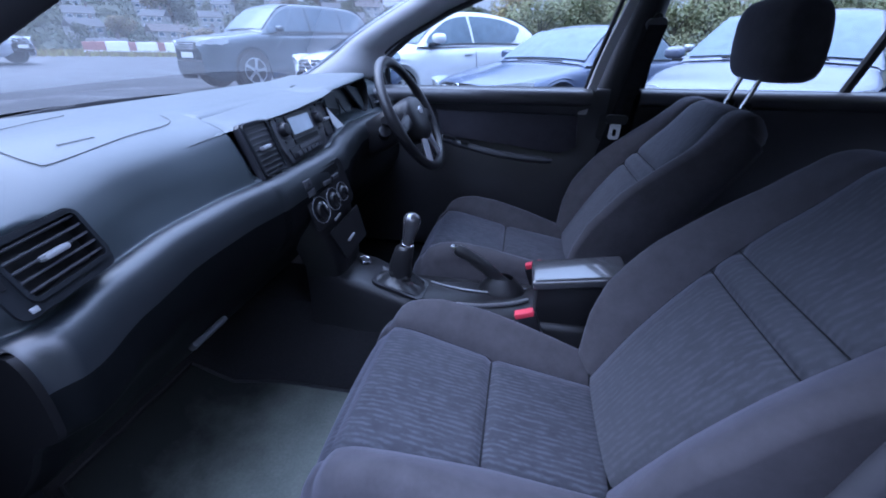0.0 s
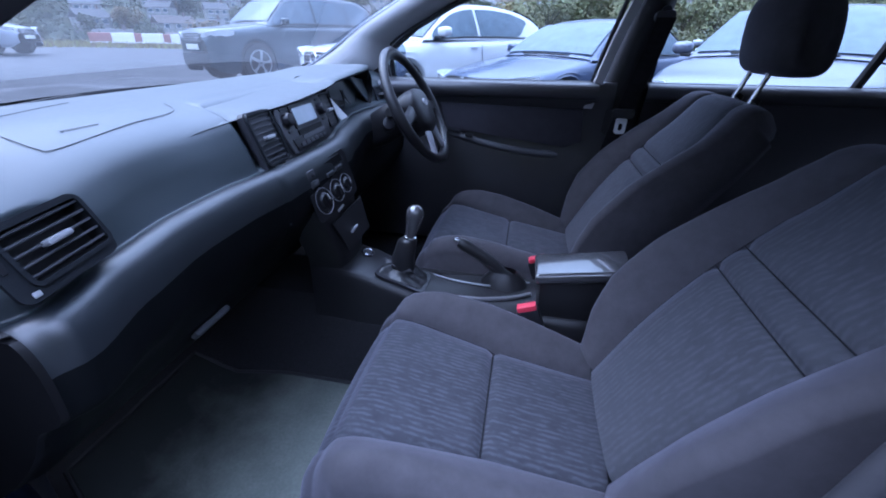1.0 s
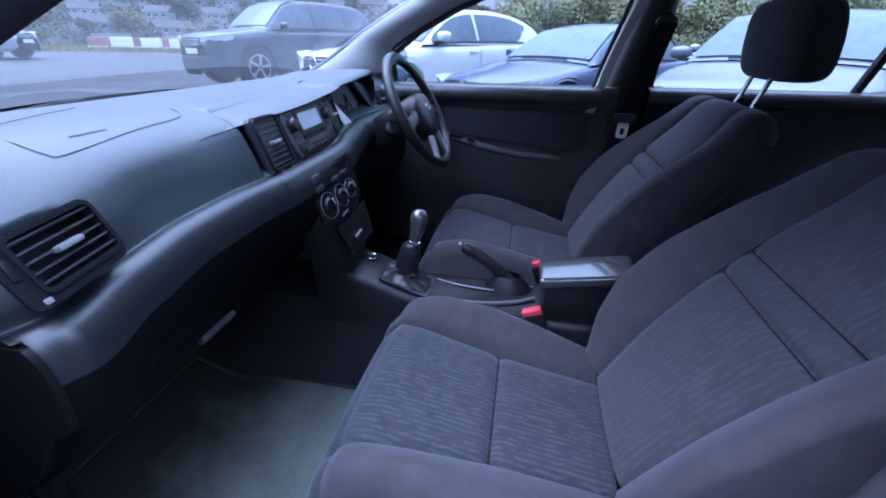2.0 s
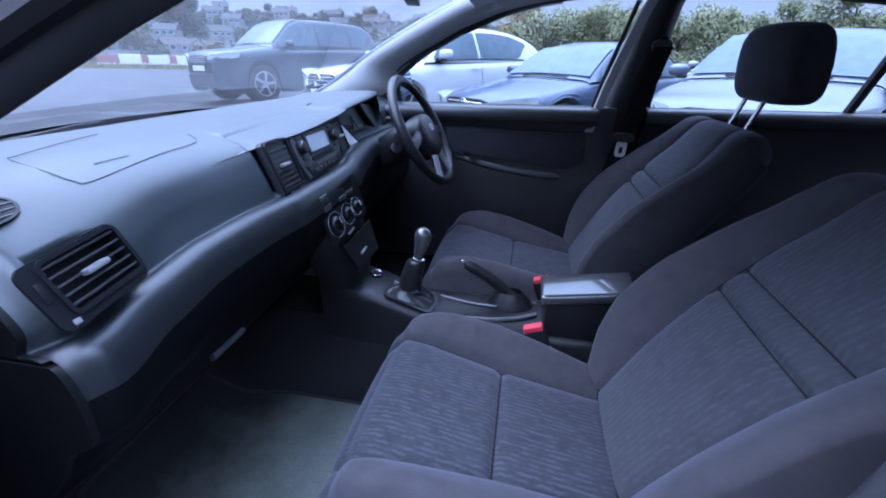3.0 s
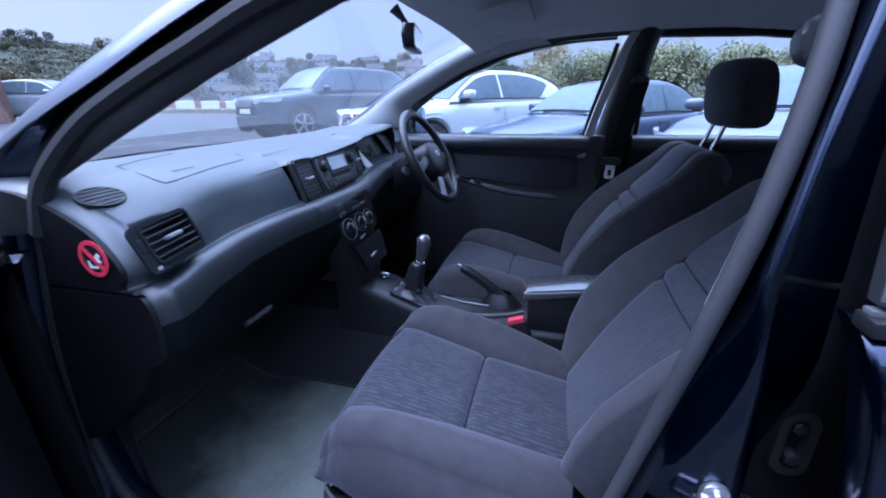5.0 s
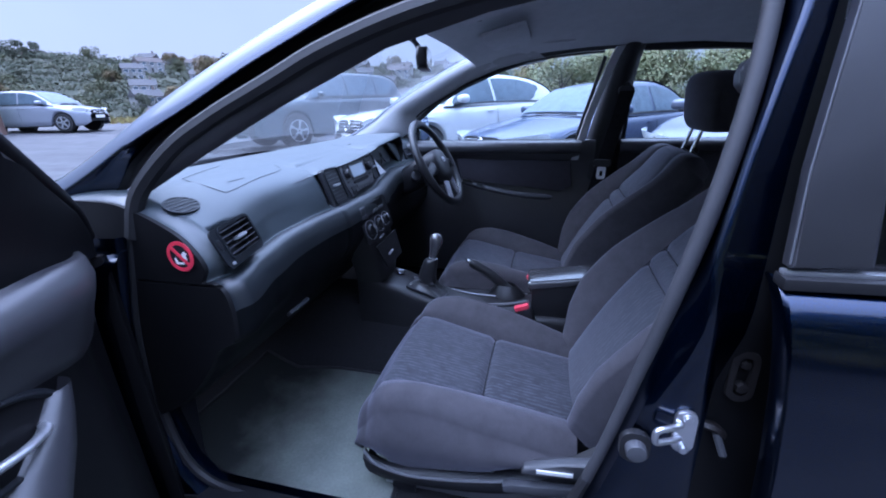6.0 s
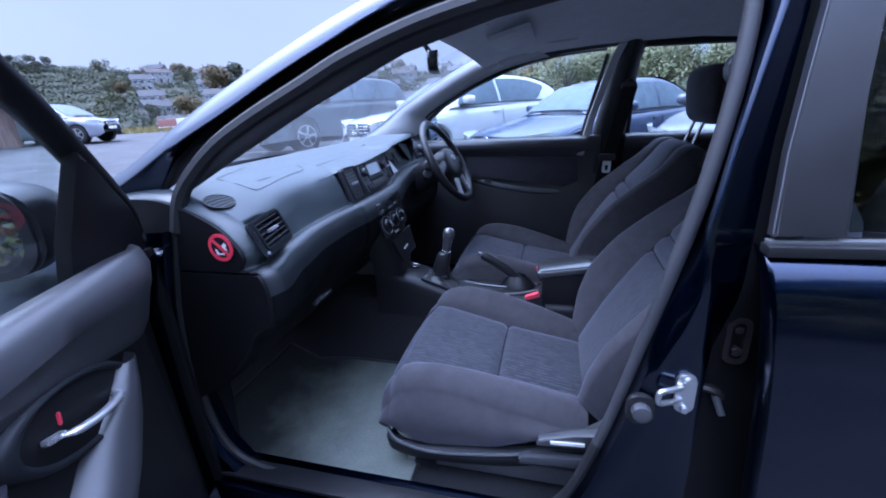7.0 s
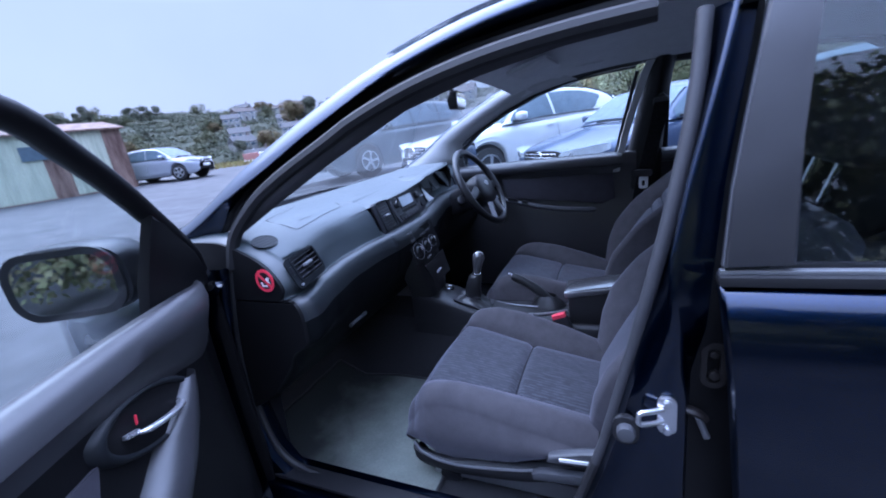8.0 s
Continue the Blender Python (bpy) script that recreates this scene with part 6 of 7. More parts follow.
# instrument binnacle
binnacle = thing("instrument_binnacle", (-0.6, 0.33, 0.95), "black hooded instrument binnacle", "instrument panel")
rows = []
for x, rise, hw in ((-0.80, -0.004, 0.25), (-0.70, 0.004, 0.24), (-0.60, 0.008, 0.225), (-0.55, 0.009, 0.218), (-0.522, 0.007, 0.214)):
    sec = []
    for q in range(-12, 13):
        u = q / 12
        drop = 0.012 * max(0.0, -u) ** 8 + 0.050 * max(0.0, u) ** 8
        sec.append(Vector((x - 0.045 * max(0.0, u) ** 3, 0.300 + hw * u, 1.009 + rise + 0.014 * u - drop)))
    rows.append(sec)
low = [[p + Vector((0.0, 0, -0.014)) for p in r] for r in rows[::-1]]
part("hood_underside", loft(low), BLACK, binnacle, "black underside of the instrument hood", 60)
part("hood", loft(rows + [[p + Vector((0.006, 0, -0.007)) for p in rows[-1]], low[0]]), DASH, binnacle, "dark grey instrument hood", 60)
part("cluster_face", slab(rounded(0.42, 0.145, 0.04), 0.006, plane_at((-0.610, 0.315, 0.938), (0, 1, 0), (-0.35, 0, 0.93))), BLACK, binnacle, "dark instrument face")
for cy in (0.215, 0.315, 0.415):
    part("dial", ring_plate(oval(0.09, 0.09), oval(0.086, 0.086), 0.003, plane_at((-0.600, cy, 0.940), (0, 1, 0), (-0.35, 0, 0.93))), BLACK, binnacle, "instrument dial ring", 60)
# Slanted white quad along the left edge of the instrument opening.
part("card", slab([(0.110, 0.954), (0.140, 0.954), (0.221, 0.889), (0.172, 0.886)], 0.003, lambda a, b, w=0.0: Vector((-0.530 - 0.2 * (b - 0.92) + w, a, b))), WHITE_QUAD, binnacle, "bright white quad beside the instruments")
part("cluster_shroud", loft([[Vector((x, 0.310 + hw * math.copysign(abs(math.cos(a)) ** 0.5, math.cos(a)), 0.948 + hh * math.copysign(abs(math.sin(a)) ** 0.5, math.sin(a)))) for a in [q * math.tau / 28 for q in range(28)]] for x, hw, hh in ((-0.605, 0.190, 0.055), (-0.550, 0.205, 0.064))], ring=True), BLACK, binnacle, "black shroud round the instruments", 60)
# pale panel with the outer vent beyond the instruments
dv = plane_at((-0.557, 0.615, 0.912), (0.05, 0.997, -0.05), (-0.30, -0.05, 0.95))
part("vent_panel", slab([(-0.20, 0.072), (-0.13, 0.062), (0.08, 0.045), (0.12, 0.02), (0.13, -0.035), (-0.06, -0.045), (-0.12, -0.030)], 0.010, lambda a, b, w=0.0: dv(a, b, w - 0.012), 0.003), DASH, dash, "grey panel round the outer vent")
vent(dash, "driver_vent", dv(0, 0, 0.0), (0.05, 0.997, -0.05), (-0.30, -0.05, 0.95), 0.100, 0.050, 6, True, 0.006, 0.0, "slatted black vent")

# steering wheel on its column
wheel = thing("steering_wheel", (-0.34, 0.375, 0.91), "black leather steering wheel with silver-edged spokes", "steering wheel")
wc = Vector((-0.352, 0.378, 0.905))
wn = Vector((0.88, -0.03, 0.475)).normalized()
wu = Vector((0, 1, 0)) - wn * wn.y
wu.normalize()
wv = wn.cross(wu)
if wv.z < 0:
    wv = -wv
wp = lambda a, b, c=0.0: wc + wu * a + wv * b + wn * c
part("rim", tube([wp(0.178 * math.cos(k * math.tau / 48), 0.178 * math.sin(k * math.tau / 48)) for k in range(48)], [0.0155 + 0.002 * math.cos(4 * k * math.tau / 48) for k in range(48)], 12, closed=True, up=tuple(wn)), LEATHER, wheel, "black leather wheel rim", 180)
pad = []
for c, f in ((-0.045, 0.95), (-0.01, 1.02), (0.012, 1.0), (0.024, 0.86), (0.030, 0.60), (0.032, 0.2)):
    pad.append([wp(0.082 * f * math.copysign(abs(math.cos(a)) ** 0.7, math.cos(a)), (0.060 if math.sin(a) > 0 else 0.085) * f * math.copysign(abs(math.sin(a)) ** 0.8, math.sin(a)) - 0.005, c) for a in [q * math.tau / 28 for q in range(28)]])
part("hub_pad", loft(pad, ring=True, caps=True), TRIM, wheel, "black airbag hub pad", 60)
for a0, silver in ((-8, True), (188, True), (248, False), (292, False)):
    a = radians(a0)
    d = Vector((math.cos(a), math.sin(a)))
    e = Vector((-d.y, d.x))
    rows = []
    for r, hw, c in ((0.06, 0.030, 0.008), (0.10, 0.024, 0.006), (0.14, 0.018, 0.002), (0.172, 0.021, 0.0)):
        rows.append([wp(d.x * r + e.x * k * hw, d.y * r + e.y * k * hw, c + (0.008 if abs(k) < 1 else 0)) for k in (-1, -0.6, 0.6, 1)] + [wp(d.x * r, d.y * r, c - 0.012)])
    part("spoke", loft(rows, ring=True, caps=True), SILVER if not silver else TRIM_SMOOTH, wheel, "satin silver lower spoke" if not silver else "")
part("emblem", ring_plate(oval(0.034, 0.024), oval(0.027, 0.017), 0.003, lambda a, b, w=0.0: wp(a, b + 0.002, 0.031 + w)), SILVER, wheel, "plain silver oval badge", 60)
part("emblem_bar", slab(oval(0.010, 0.02), 0.003, lambda a, b, w=0.0: wp(a, b + 0.002, 0.031 + w)), SILVER, wheel)
col = part("column_shroud", loft([[Vector((x, 0.378 + hw * math.copysign(abs(math.cos(a)) ** 0.6, math.cos(a)), zc + hh * math.copysign(abs(math.sin(a)) ** 0.6, math.sin(a)))) for a in [q * math.tau / 24 for q in range(24)]] for x, zc, hw, hh in ((-0.395, 0.875, 0.062, 0.06), (-0.43, 0.86, 0.066, 0.066), (-0.50, 0.825, 0.062, 0.06), (-0.58, 0.79, 0.055, 0.055))], ring=True, caps=True), TRIM, wheel, "black steering column shroud", 50)
part("ignition", disc(0.02, 0.03, (-0.425, 0.30, 0.86), (0, 60, -60), seg=20, bevel=0.004), TRIM_SMOOTH, col)
for sy, dz in ((-1, 0.0), (1, 0.01)):
    part("stalk", tube([(-0.43, 0.378 + sy * 0.06, 0.885), (-0.40, 0.378 + sy * 0.13, 0.905 + dz), (-0.385, 0.378 + sy * 0.185, 0.915 + dz)], [0.008, 0.009, 0.012], 10), TRIM_SMOOTH, wheel, "black column stalk")

# interior mirror
im = thing("rear_view_mirror", (-0.27, 0.01, 1.3), "black rear-view mirror hanging from the windscreen", "mirror")
imp = plane_at((-0.27, 0.02, 1.268), (-0.20, 0.97, 0), (0.03, 0.0, 1))
part("mirror_shell", slab(rounded(0.215, 0.058, 0.025), 0.030, lambda a, b, w=0.0: imp(a, b, w - 0.03), 0.008, seg=3), TRIM_SMOOTH, im)
part("mirror_glass", slab(rounded(0.200, 0.046, 0.02), 0.002, imp), MIRROR, im, "mirror glass")
part("stem", tube([(-0.285, 0.015, 1.28), (-0.31, 0.01, 1.32), (-0.33, 0.0, 1.345)], [0.010, 0.008, 0.016], 10), TRIM_SMOOTH, im)

# ---- centre console ----
console = thing("centre_console", (-0.1, 0, 0.27), "black plastic centre console between the seats", "console")
rows = []
for x, zt, y0, y1 in ((-0.52, 0.60, -0.108, 0.035), (-0.44, 0.572, -0.110, 0.035), (-0.38, 0.560, -0.112, 0.030), (-0.32, 0.541, -0.112, 0.020), (-0.26, 0.521, -0.112, 0.015), (-0.20, 0.505, -0.110, 0.02), (-0.12, 0.496, -0.108, 0.05), (-0.02, 0.490, -0.105, 0.06), (0.06, 0.488, -0.105, 0.06), (0.30, 0.488, -0.105, 0.06)):
    rows.append([Vector((x, y, z)) for y, z in ((y0 - 0.024, 0.26), (y0 - 0.012, zt - 0.05), (y0 - 0.009, zt - 0.022), (y0 - 0.002, zt - 0.006), (y0 + 0.010, zt), (y1 - 0.010, zt), (y1 + 0.002, zt - 0.006), (y1 + 0.012, zt - 0.05), (y1 + 0.024, 0.26))])
part("console_body", loft(rows), TRIM, console, "black console moulding", 40)
part("lighter_socket", disc(0.016, 0.014, (-0.400, -0.012, 0.562), (0, 12, 0), seg=20, bevel=0.003), TRIM_SMOOTH, console)
part("socket_ring", tube([(-0.400 + 0.015 * math.cos(k * math.tau / 24), -0.012 + 0.015 * math.sin(k * math.tau / 24), 0.570 - 0.003 * math.cos(k * math.tau / 24)) for k in range(24)], 0.002, 6, closed=True), CHROME, console, "chrome socket ring")
part("gaiter_frame", ring_plate(rounded(0.140, 0.104, 0.02), rounded(0.122, 0.086, 0.015), 0.007, plane_at((-0.287, -0.055, 0.531), (1, 0, -0.33), (0, 1, 0))), TRIM_SMOOTH, console, "gloss black gaiter frame", 60)
gear = thing("gear_lever", (-0.28, -0.02, 0.55), "black leather gear knob on a gaitered lever", "gear lever")
rows = []
for k in range(9):
    u = k / 8
    hw = 0.062 * (1 - u) ** 0.8 + 0.018 * u
    fold = 0.010 * math.sin(u * math.pi * 2.6)
    rows.append([Vector((-0.287 + (hw * 1.02 + fold) * math.copysign(abs(math.cos(a)) ** 0.7, math.cos(a)), -0.055 + 0.02 * u + (hw * 0.70 + fold) * math.copysign(abs(math.sin(a)) ** 0.7, math.sin(a)), 0.530 + 0.026 * u - 0.33 * (hw * 1.02 + fold) * math.cos(a) + 0.005 * math.sin(5 * a + u * 7))) for a in [q * math.tau / 24 for q in range(24)]])
part("gaiter", loft(rows, ring=True), LEATHER, gear, "creased black leather gaiter", 70)
part("lever_sleeve", loft([[Vector((cx + r * 1.1 * math.cos(a), cy + r * math.sin(a), z)) for a in [q * math.tau / 16 for q in range(16)]] for cx, cy, z, r in ((-0.293, -0.036, 0.525, 0.030), (-0.290, -0.035, 0.58, 0.028), (-0.277, -0.034, 0.628, 0.0235), (-0.273, -0.034, 0.636, 0.018))], ring=True, caps=True), LEATHER, gear, "black lever sleeve", 60)
part("collar", disc(0.017, 0.007, (-0.270, -0.034, 0.639), (0, 14, 0), seg=20, bevel=0.002), CHROME, gear, "chrome collar")
rows = []
for t, r in ((0, 0.0135), (0.010, 0.0145), (0.028, 0.0165), (0.045, 0.020), (0.058, 0.0225), (0.068, 0.0225), (0.077, 0.019), (0.083, 0.012), (0.085, 0.003)):
    c = Vector((-0.269, -0.033, 0.642)) + Vector((0.20, 0.10, 0.97)) * t
    rows.append([c + Vector((r * math.cos(a), r * math.sin(a), -0.24 * r * math.cos(a))) for a in [q * math.tau / 20 for q in range(20)]])
part("knob", loft(rows, ring=True, caps=True), LID, gear, "polished black gear knob", 60)
hb = thing("handbrake", (-0.06, 0.03, 0.5), "black handbrake lever with a chrome button", "handbrake")
part("grip", tube(curve([(-0.150, 0.030, 0.606), (-0.115, 0.030, 0.588), (-0.07, 0.030, 0.560), (-0.03, 0.030, 0.525)], 12), [0.012, 0.0155, 0.017, 0.017, 0.0165, 0.0165, 0.0165, 0.017, 0.0175, 0.018, 0.018, 0.017, 0.016], 12), LEATHER, hb, "black leather handbrake grip", 70)
part("lever", tube([(-0.035, 0.03, 0.53), (0.03, 0.03, 0.475)], [0.015, 0.022], 10), TRIM, hb)
part("button", disc(0.007, 0.016, (-0.156, 0.030, 0.611), (0, -62, 0), seg=14, bevel=0.002), CHROME, hb, "chrome release button")
part("boot", loft([[Vector((-0.02 + w * 1.5 * math.cos(a), 0.03 + w * math.sin(a), z)) for a in [q * math.tau / 16 for q in range(16)]] for z, w in ((0.49, 0.045), (0.505, 0.038), (0.53, 0.022))], ring=True), LEATHER, hb)
part("brake_trim", tube(curve([(-0.13, -0.082, 0.500), (-0.06, -0.070, 0.496), (0.01, -0.045, 0.494), (0.055, -0.018, 0.494)], 14), 0.0055, 8), BELT, console, "pale console edge strip")
part("tray_rim", tube(curve([(-0.215, 0.006, 0.508), (-0.15, -0.004, 0.502), (-0.066, -0.004, 0.497), (0.0, 0.012, 0.495), (0.052, 0.040, 0.494)], 16), 0.0025, 6), BELT, console, "thin pale tray rim")
armrest = thing("armrest_box", (0.14, -0.03, 0.49), "black console box with a shiny padded lid", "armrest")
part("box_body", box((0.20, 0.098, 0.13), (0.170, -0.050, 0.532), bevel=0.010), TRIM, armrest)
part("lid", box((0.225, 0.118, 0.028), (0.168, -0.048, 0.606), (0, -9, 0), bevel=0.011, seg=3), LID, armrest, "shiny black padded lid")

# grab handles, visors and roof lamp on the headliner
visor = thing("sun_visor", (-0.12, -0.3, 1.33), "grey folded sun visor under the headliner", "sun visor", "sun visors")
part("flap", box((0.15, 0.40, 0.016), (-0.06, -0.33, 1.352), (0, -12, 0), 0.007), HEADLINER, visor)
part("clip", box((0.03, 0.02, 0.02), (-0.10, -0.12, 1.35), bevel=0.004), TRIM, visor)
copy_thing(visor, pose(-0.12, 0.36, 1.33))
for s in (1,):
    gh = thing("grab_handle", (0.1, 0.56, 1.34), "grey grab handle above the door", "grab handle")
    part("bar", tube(curve([(0.00, 0.545, 1.372), (0.03, 0.520, 1.358), (0.10, 0.515, 1.355), (0.17, 0.520, 1.358), (0.20, 0.545, 1.372)], 16), 0.009, 8), HEADLINER, gh)

# floor mat in the front footwell
mat = thing("floor_mat", (-0.5, -0.43, 0.26), "dusty grey-green floor mat, footwell shade in its colour", "floor mat")
bm = bmesh.new()
rows = []
for k in range(19):
    v = k / 18
    x = -0.22 - 0.62 * v
    z = 0.258 + max(0, -0.74 - x) * 0.65
    y0 = lerp(v, ((0, -0.690), (0.5, -0.690), (0.8, -0.66), (1, -0.60)))
    y1 = lerp(v, ((0, -0.20), (0.6, -0.20), (1, -0.24)))
    rows.append([Vector((x, y0 + (y1 - y0) * q / 16, z + 0.004 * noise.noise(Vector((x * 5, q * 0.4, 1))))) for q in range(17)])
part("mat_top", loft(rows), MAT, mat, "grey-green mat surface, dust and shade in its colour", 180)
edge = [r[0] for r in rows] + rows[-1][1:] + [r[-1] for r in rows[::-1]][1:] + rows[0][::-1][1:]
part("mat_border", tube(edge, 0.006, 6, closed=True), RUBBER, mat, "black bound mat edge")


# ---- outdoors ----
def ground_z(x, y):
    """Nearly flat lot that climbs slightly ahead of the car, then a valley and a far hillside."""
    r = math.hypot(x, y)
    z = 0.034 * max(0.0, -x - 3.0) * (1 - smoothstep(20, 60, -x))
    if r > 30:
        z -= 9 * smoothstep(32, 75, r)
        z += (34 + 12 * smoothstep(130, 146, math.degrees(math.atan2(y, x)))) * smoothstep(85, 360, r) * (0.92 + 0.25 * noise.noise(Vector((x * 0.006, y * 0.006, 2.0))))
        z += 6 * smoothstep(300, 800, r)
    return z


rows = []
radii = [0.01, 2, 4, 7, 10, 14, 18, 23, 28, 31, 34, 40, 48, 57, 66, 78, 92, 110, 135, 165, 200, 250, 300, 350, 420, 600, 1000, 2500]
for r in radii:
    rows.append([Vector((r * math.cos(a), r * math.sin(a), ground_z(r * math.cos(a), r * math.sin(a)))) for a in [k * math.tau / 120 for k in range(120)]])
ground = solo("ground", loft(rows, ring=True), ASPHALT, "worn dark asphalt car park running out to a hillside", "ground", kind="structure", smooth=180)
ground.data.materials.append(LAND)
for p in ground.data.polygons:
    if math.hypot(p.center.x, p.center.y) > 31:
        p.material_index = 1


def flow(table):
    """A smooth, never overshooting line through a short table of (x, value)."""
    xs, vs = [p[0] for p in table], [p[1] for p in table]
    slope = [(vs[k + 1] - vs[k]) / (xs[k + 1] - xs[k]) for k in range(len(xs) - 1)]
    tan = [slope[0]] + [0.0 if a * b <= 0 else 2 * a * b / (a + b) for a, b in zip(slope, slope[1:])] + [slope[-1]]

    def value(x):
        if x <= xs[0]:
            return vs[0]
        if x >= xs[-1]:
            return vs[-1]
        k = max(i for i in range(len(xs) - 1) if xs[i] <= x)
        h = xs[k + 1] - xs[k]
        t = (x - xs[k]) / h
        return (2 * t ** 3 - 3 * t ** 2 + 1) * vs[k] + (t ** 3 - 2 * t ** 2 + t) * h * tan[k] + (-2 * t ** 3 + 3 * t ** 2) * vs[k + 1] + (t ** 3 - t ** 2) * h * tan[k + 1]

    return value


def parked_car(label, coat, L, W, deck, roof, dlo, pillars, nose_z, lamp_z, mirror_f, wheel_r=0.32, base=(0.19, 0.80), round_badge=False, cladding=None):
    """A parked car, nose towards -x, standing on z = 0. deck and roof give heights along its length (fractions from the nose),
    dlo the ends of the side windows, pillars the posts between them."""
    car = thing("parked_car", (0, 0, 0), label, "car", "parked cars")
    X = lambda f: (f - 0.5) * L
    w = W / 2
    deck_z, roof_z = flow(deck), flow(roof)
    plan = flow(((0, 0.60), (0.008, 0.72), (0.03, 0.84), (0.08, 0.94), (0.17, 0.995), (0.35, 1.0), (0.8, 1.0), (0.93, 0.95), (0.985, 0.86), (1, 0.76)))
    under = flow(((0, 0.34), (0.03, 0.22), (0.08, 0.19), (0.92, 0.21), (0.97, 0.25), (1, 0.38)))
    rows = []
    n = 72
    for k in range(n + 1):
        f = k / n
        x, top, hw, low = X(f), deck_z(f), w * plan(f), under(f)
        for wx in base:
            d = (x - X(wx)) / (wheel_r + 0.045)
            if abs(d) < 1:
                low = max(low, wheel_r + (wheel_r + 0.045) * math.sqrt(1 - d * d))
        r = min(0.16, 0.45 * (top - low))
        sh = top - r
        half = [(hw * 0.93, low), (hw * 0.985, low + 0.04), (hw * 1.0, low + 0.35 * (sh - low)), (hw * 0.985, low + 0.62 * (sh - low)), (hw * 0.995, low + 0.80 * (sh - low)), (hw * 0.975, sh)]
        half += [(hw * 0.975 - (0.17 * hw) * (1 - math.cos(a)), sh + (r - 0.02) * math.sin(a)) for a in (0.35, 0.75, 1.15, 1.5)]
        half += [(hw * 0.55, top - 0.006), (hw * 0.28, top + 0.006)]
        rows.append([Vector((x, -y, z)) for y, z in half] + [Vector((x, 0, top + 0.012))] + [Vector((x, y, z)) for y, z in half[::-1]])
    part("body", loft(rows), coat, car, "painted body", 50)
    if cladding:
        part("bumper", loft([[Vector((X(f) - 0.012, y * w * plan(f) * 1.01, z)) for y in (-1, -0.7, -0.3, 0.3, 0.7, 1)] for f, z in ((0.012, 0.62), (0.0, 0.58), (0.0, 0.44), (0.016, 0.32))]), cladding, car, "dark lower bumper", 50)
    # cabin
    f0, f1 = roof[0][0], roof[-1][0]
    belt = deck_z((f0 + f1) / 2) - 0.02
    top_h = max(z for f, z in roof)

    def cab(f):
        zt = roof_z(f)
        return zt, w * lerp(zt, ((belt, 0.90), (top_h, 0.71))) * (1 - 0.10 * smoothstep(f1 - 0.25, f1, f))

    def wall(f, u, out=0.0):
        """A place on the cabin's side: u from the belt (0) to the roof's edge (1)."""
        zt, wt = cab(f)
        y0 = w * 0.925 * (1 - 0.06 * smoothstep(f1 - 0.2, f1, f))
        return y0 + (wt - y0) * u ** 1.25 + out, belt - 0.03 + (zt - 0.035 - belt + 0.03) * u

    steps = sorted({f0 + (f1 - f0) * k / 36 for k in range(37)} | {p[0] for p in roof})
    rows = []
    for f in steps:
        zt, wt = cab(f)
        side = [wall(f, u) for u in (0, 0.25, 0.5, 0.75, 1.0)]
        sec = side + [(wt - 0.03, zt - 0.014), (wt - 0.08, zt - 0.003), (wt * 0.6, zt + 0.012), (wt * 0.3, zt + 0.020)]
        rows.append([Vector((X(f), -y, z)) for y, z in sec] + [Vector((X(f), 0, zt + 0.023))] + [Vector((X(f), y, z)) for y, z in sec[::-1]])
    part("cabin", loft(rows), coat, car, "painted roof and pillars", 50)
    peak = max(range(len(roof)), key=lambda k: roof[k][1])
    ws1 = roof[max(1, peak - 1)][0]
    rear0 = roof[min(len(roof) - 2, peak + 1)][0]
    for name, a, b in (("windscreen", f0 + 0.012, ws1 - 0.006), ("rear_screen", rear0 + 0.01, f1 - 0.012)):
        rows = []
        for k in range(10):
            f = a + (b - a) * k / 9
            zt, wt = cab(f)
            d = -0.008 if name == "windscreen" else 0.008
            rows.append([Vector((X(f) + d, (wt - 0.035) * q / 6, zt + 0.010 + 0.024 * (1 - (q / 6) ** 2))) for q in range(-6, 7)])
        part(name, loft(rows), CAR_GLASS, car, "reflecting windscreen glass", 180)
    ends = [dlo[0]] + list(pillars) + [dlo[1]]
    for s in (-1, 1):
        for i, (a, b) in enumerate(zip(ends, ends[1:])):
            a, b = a + (0.006 if i else 0.0), b - (0.006 if i < len(ends) - 2 else 0.0)
            rows = []
            for k in range(13):
                f = a + (b - a) * k / 12
                lo, hi = 0.12, 0.93
                lo += 0.55 * smoothstep(dlo[1] - 0.09, dlo[1], f) ** 2
                hi -= 0.10 * smoothstep(dlo[1] - 0.10, dlo[1], f)
                zt = roof_z(f)
                if zt - belt < 0.12:
                    lo, hi = 0.3, 0.7
                rows.append([Vector((X(f), s * wall(f, lo + (hi - lo) * q, 0.006)[0], wall(f, lo + (hi - lo) * q)[1])) for q in (0, 0.25, 0.5, 0.75, 1)])
            part("side_window", loft(rows), CAR_GLASS, car, "dark side glass", 180)
        trim = [Vector((X(f), s * (wall(f, 0.09)[0] + 0.008), wall(f, 0.09)[1])) for f in [dlo[0] + (dlo[1] - dlo[0] - 0.03) * k / 12 for k in range(13)]]
        part("window_trim", tube(trim, 0.010, 6), TRIM_SMOOTH, car, "dark trim under the side windows")
        mx = X(mirror_f)
        shell = []
        for dx, sc in ((-0.075, 0.45), (-0.055, 0.85), (0.0, 1.0), (0.045, 0.96), (0.050, 0.80)):
            shell.append([Vector((mx + dx, s * (w + 0.075 + 0.105 * sc * math.copysign(abs(math.cos(a)) ** 0.7, math.cos(a))), belt + 0.075 + 0.066 * sc * math.copysign(abs(math.sin(a)) ** 0.7, math.sin(a)))) for a in [q * math.tau / 18 for q in range(18)]])
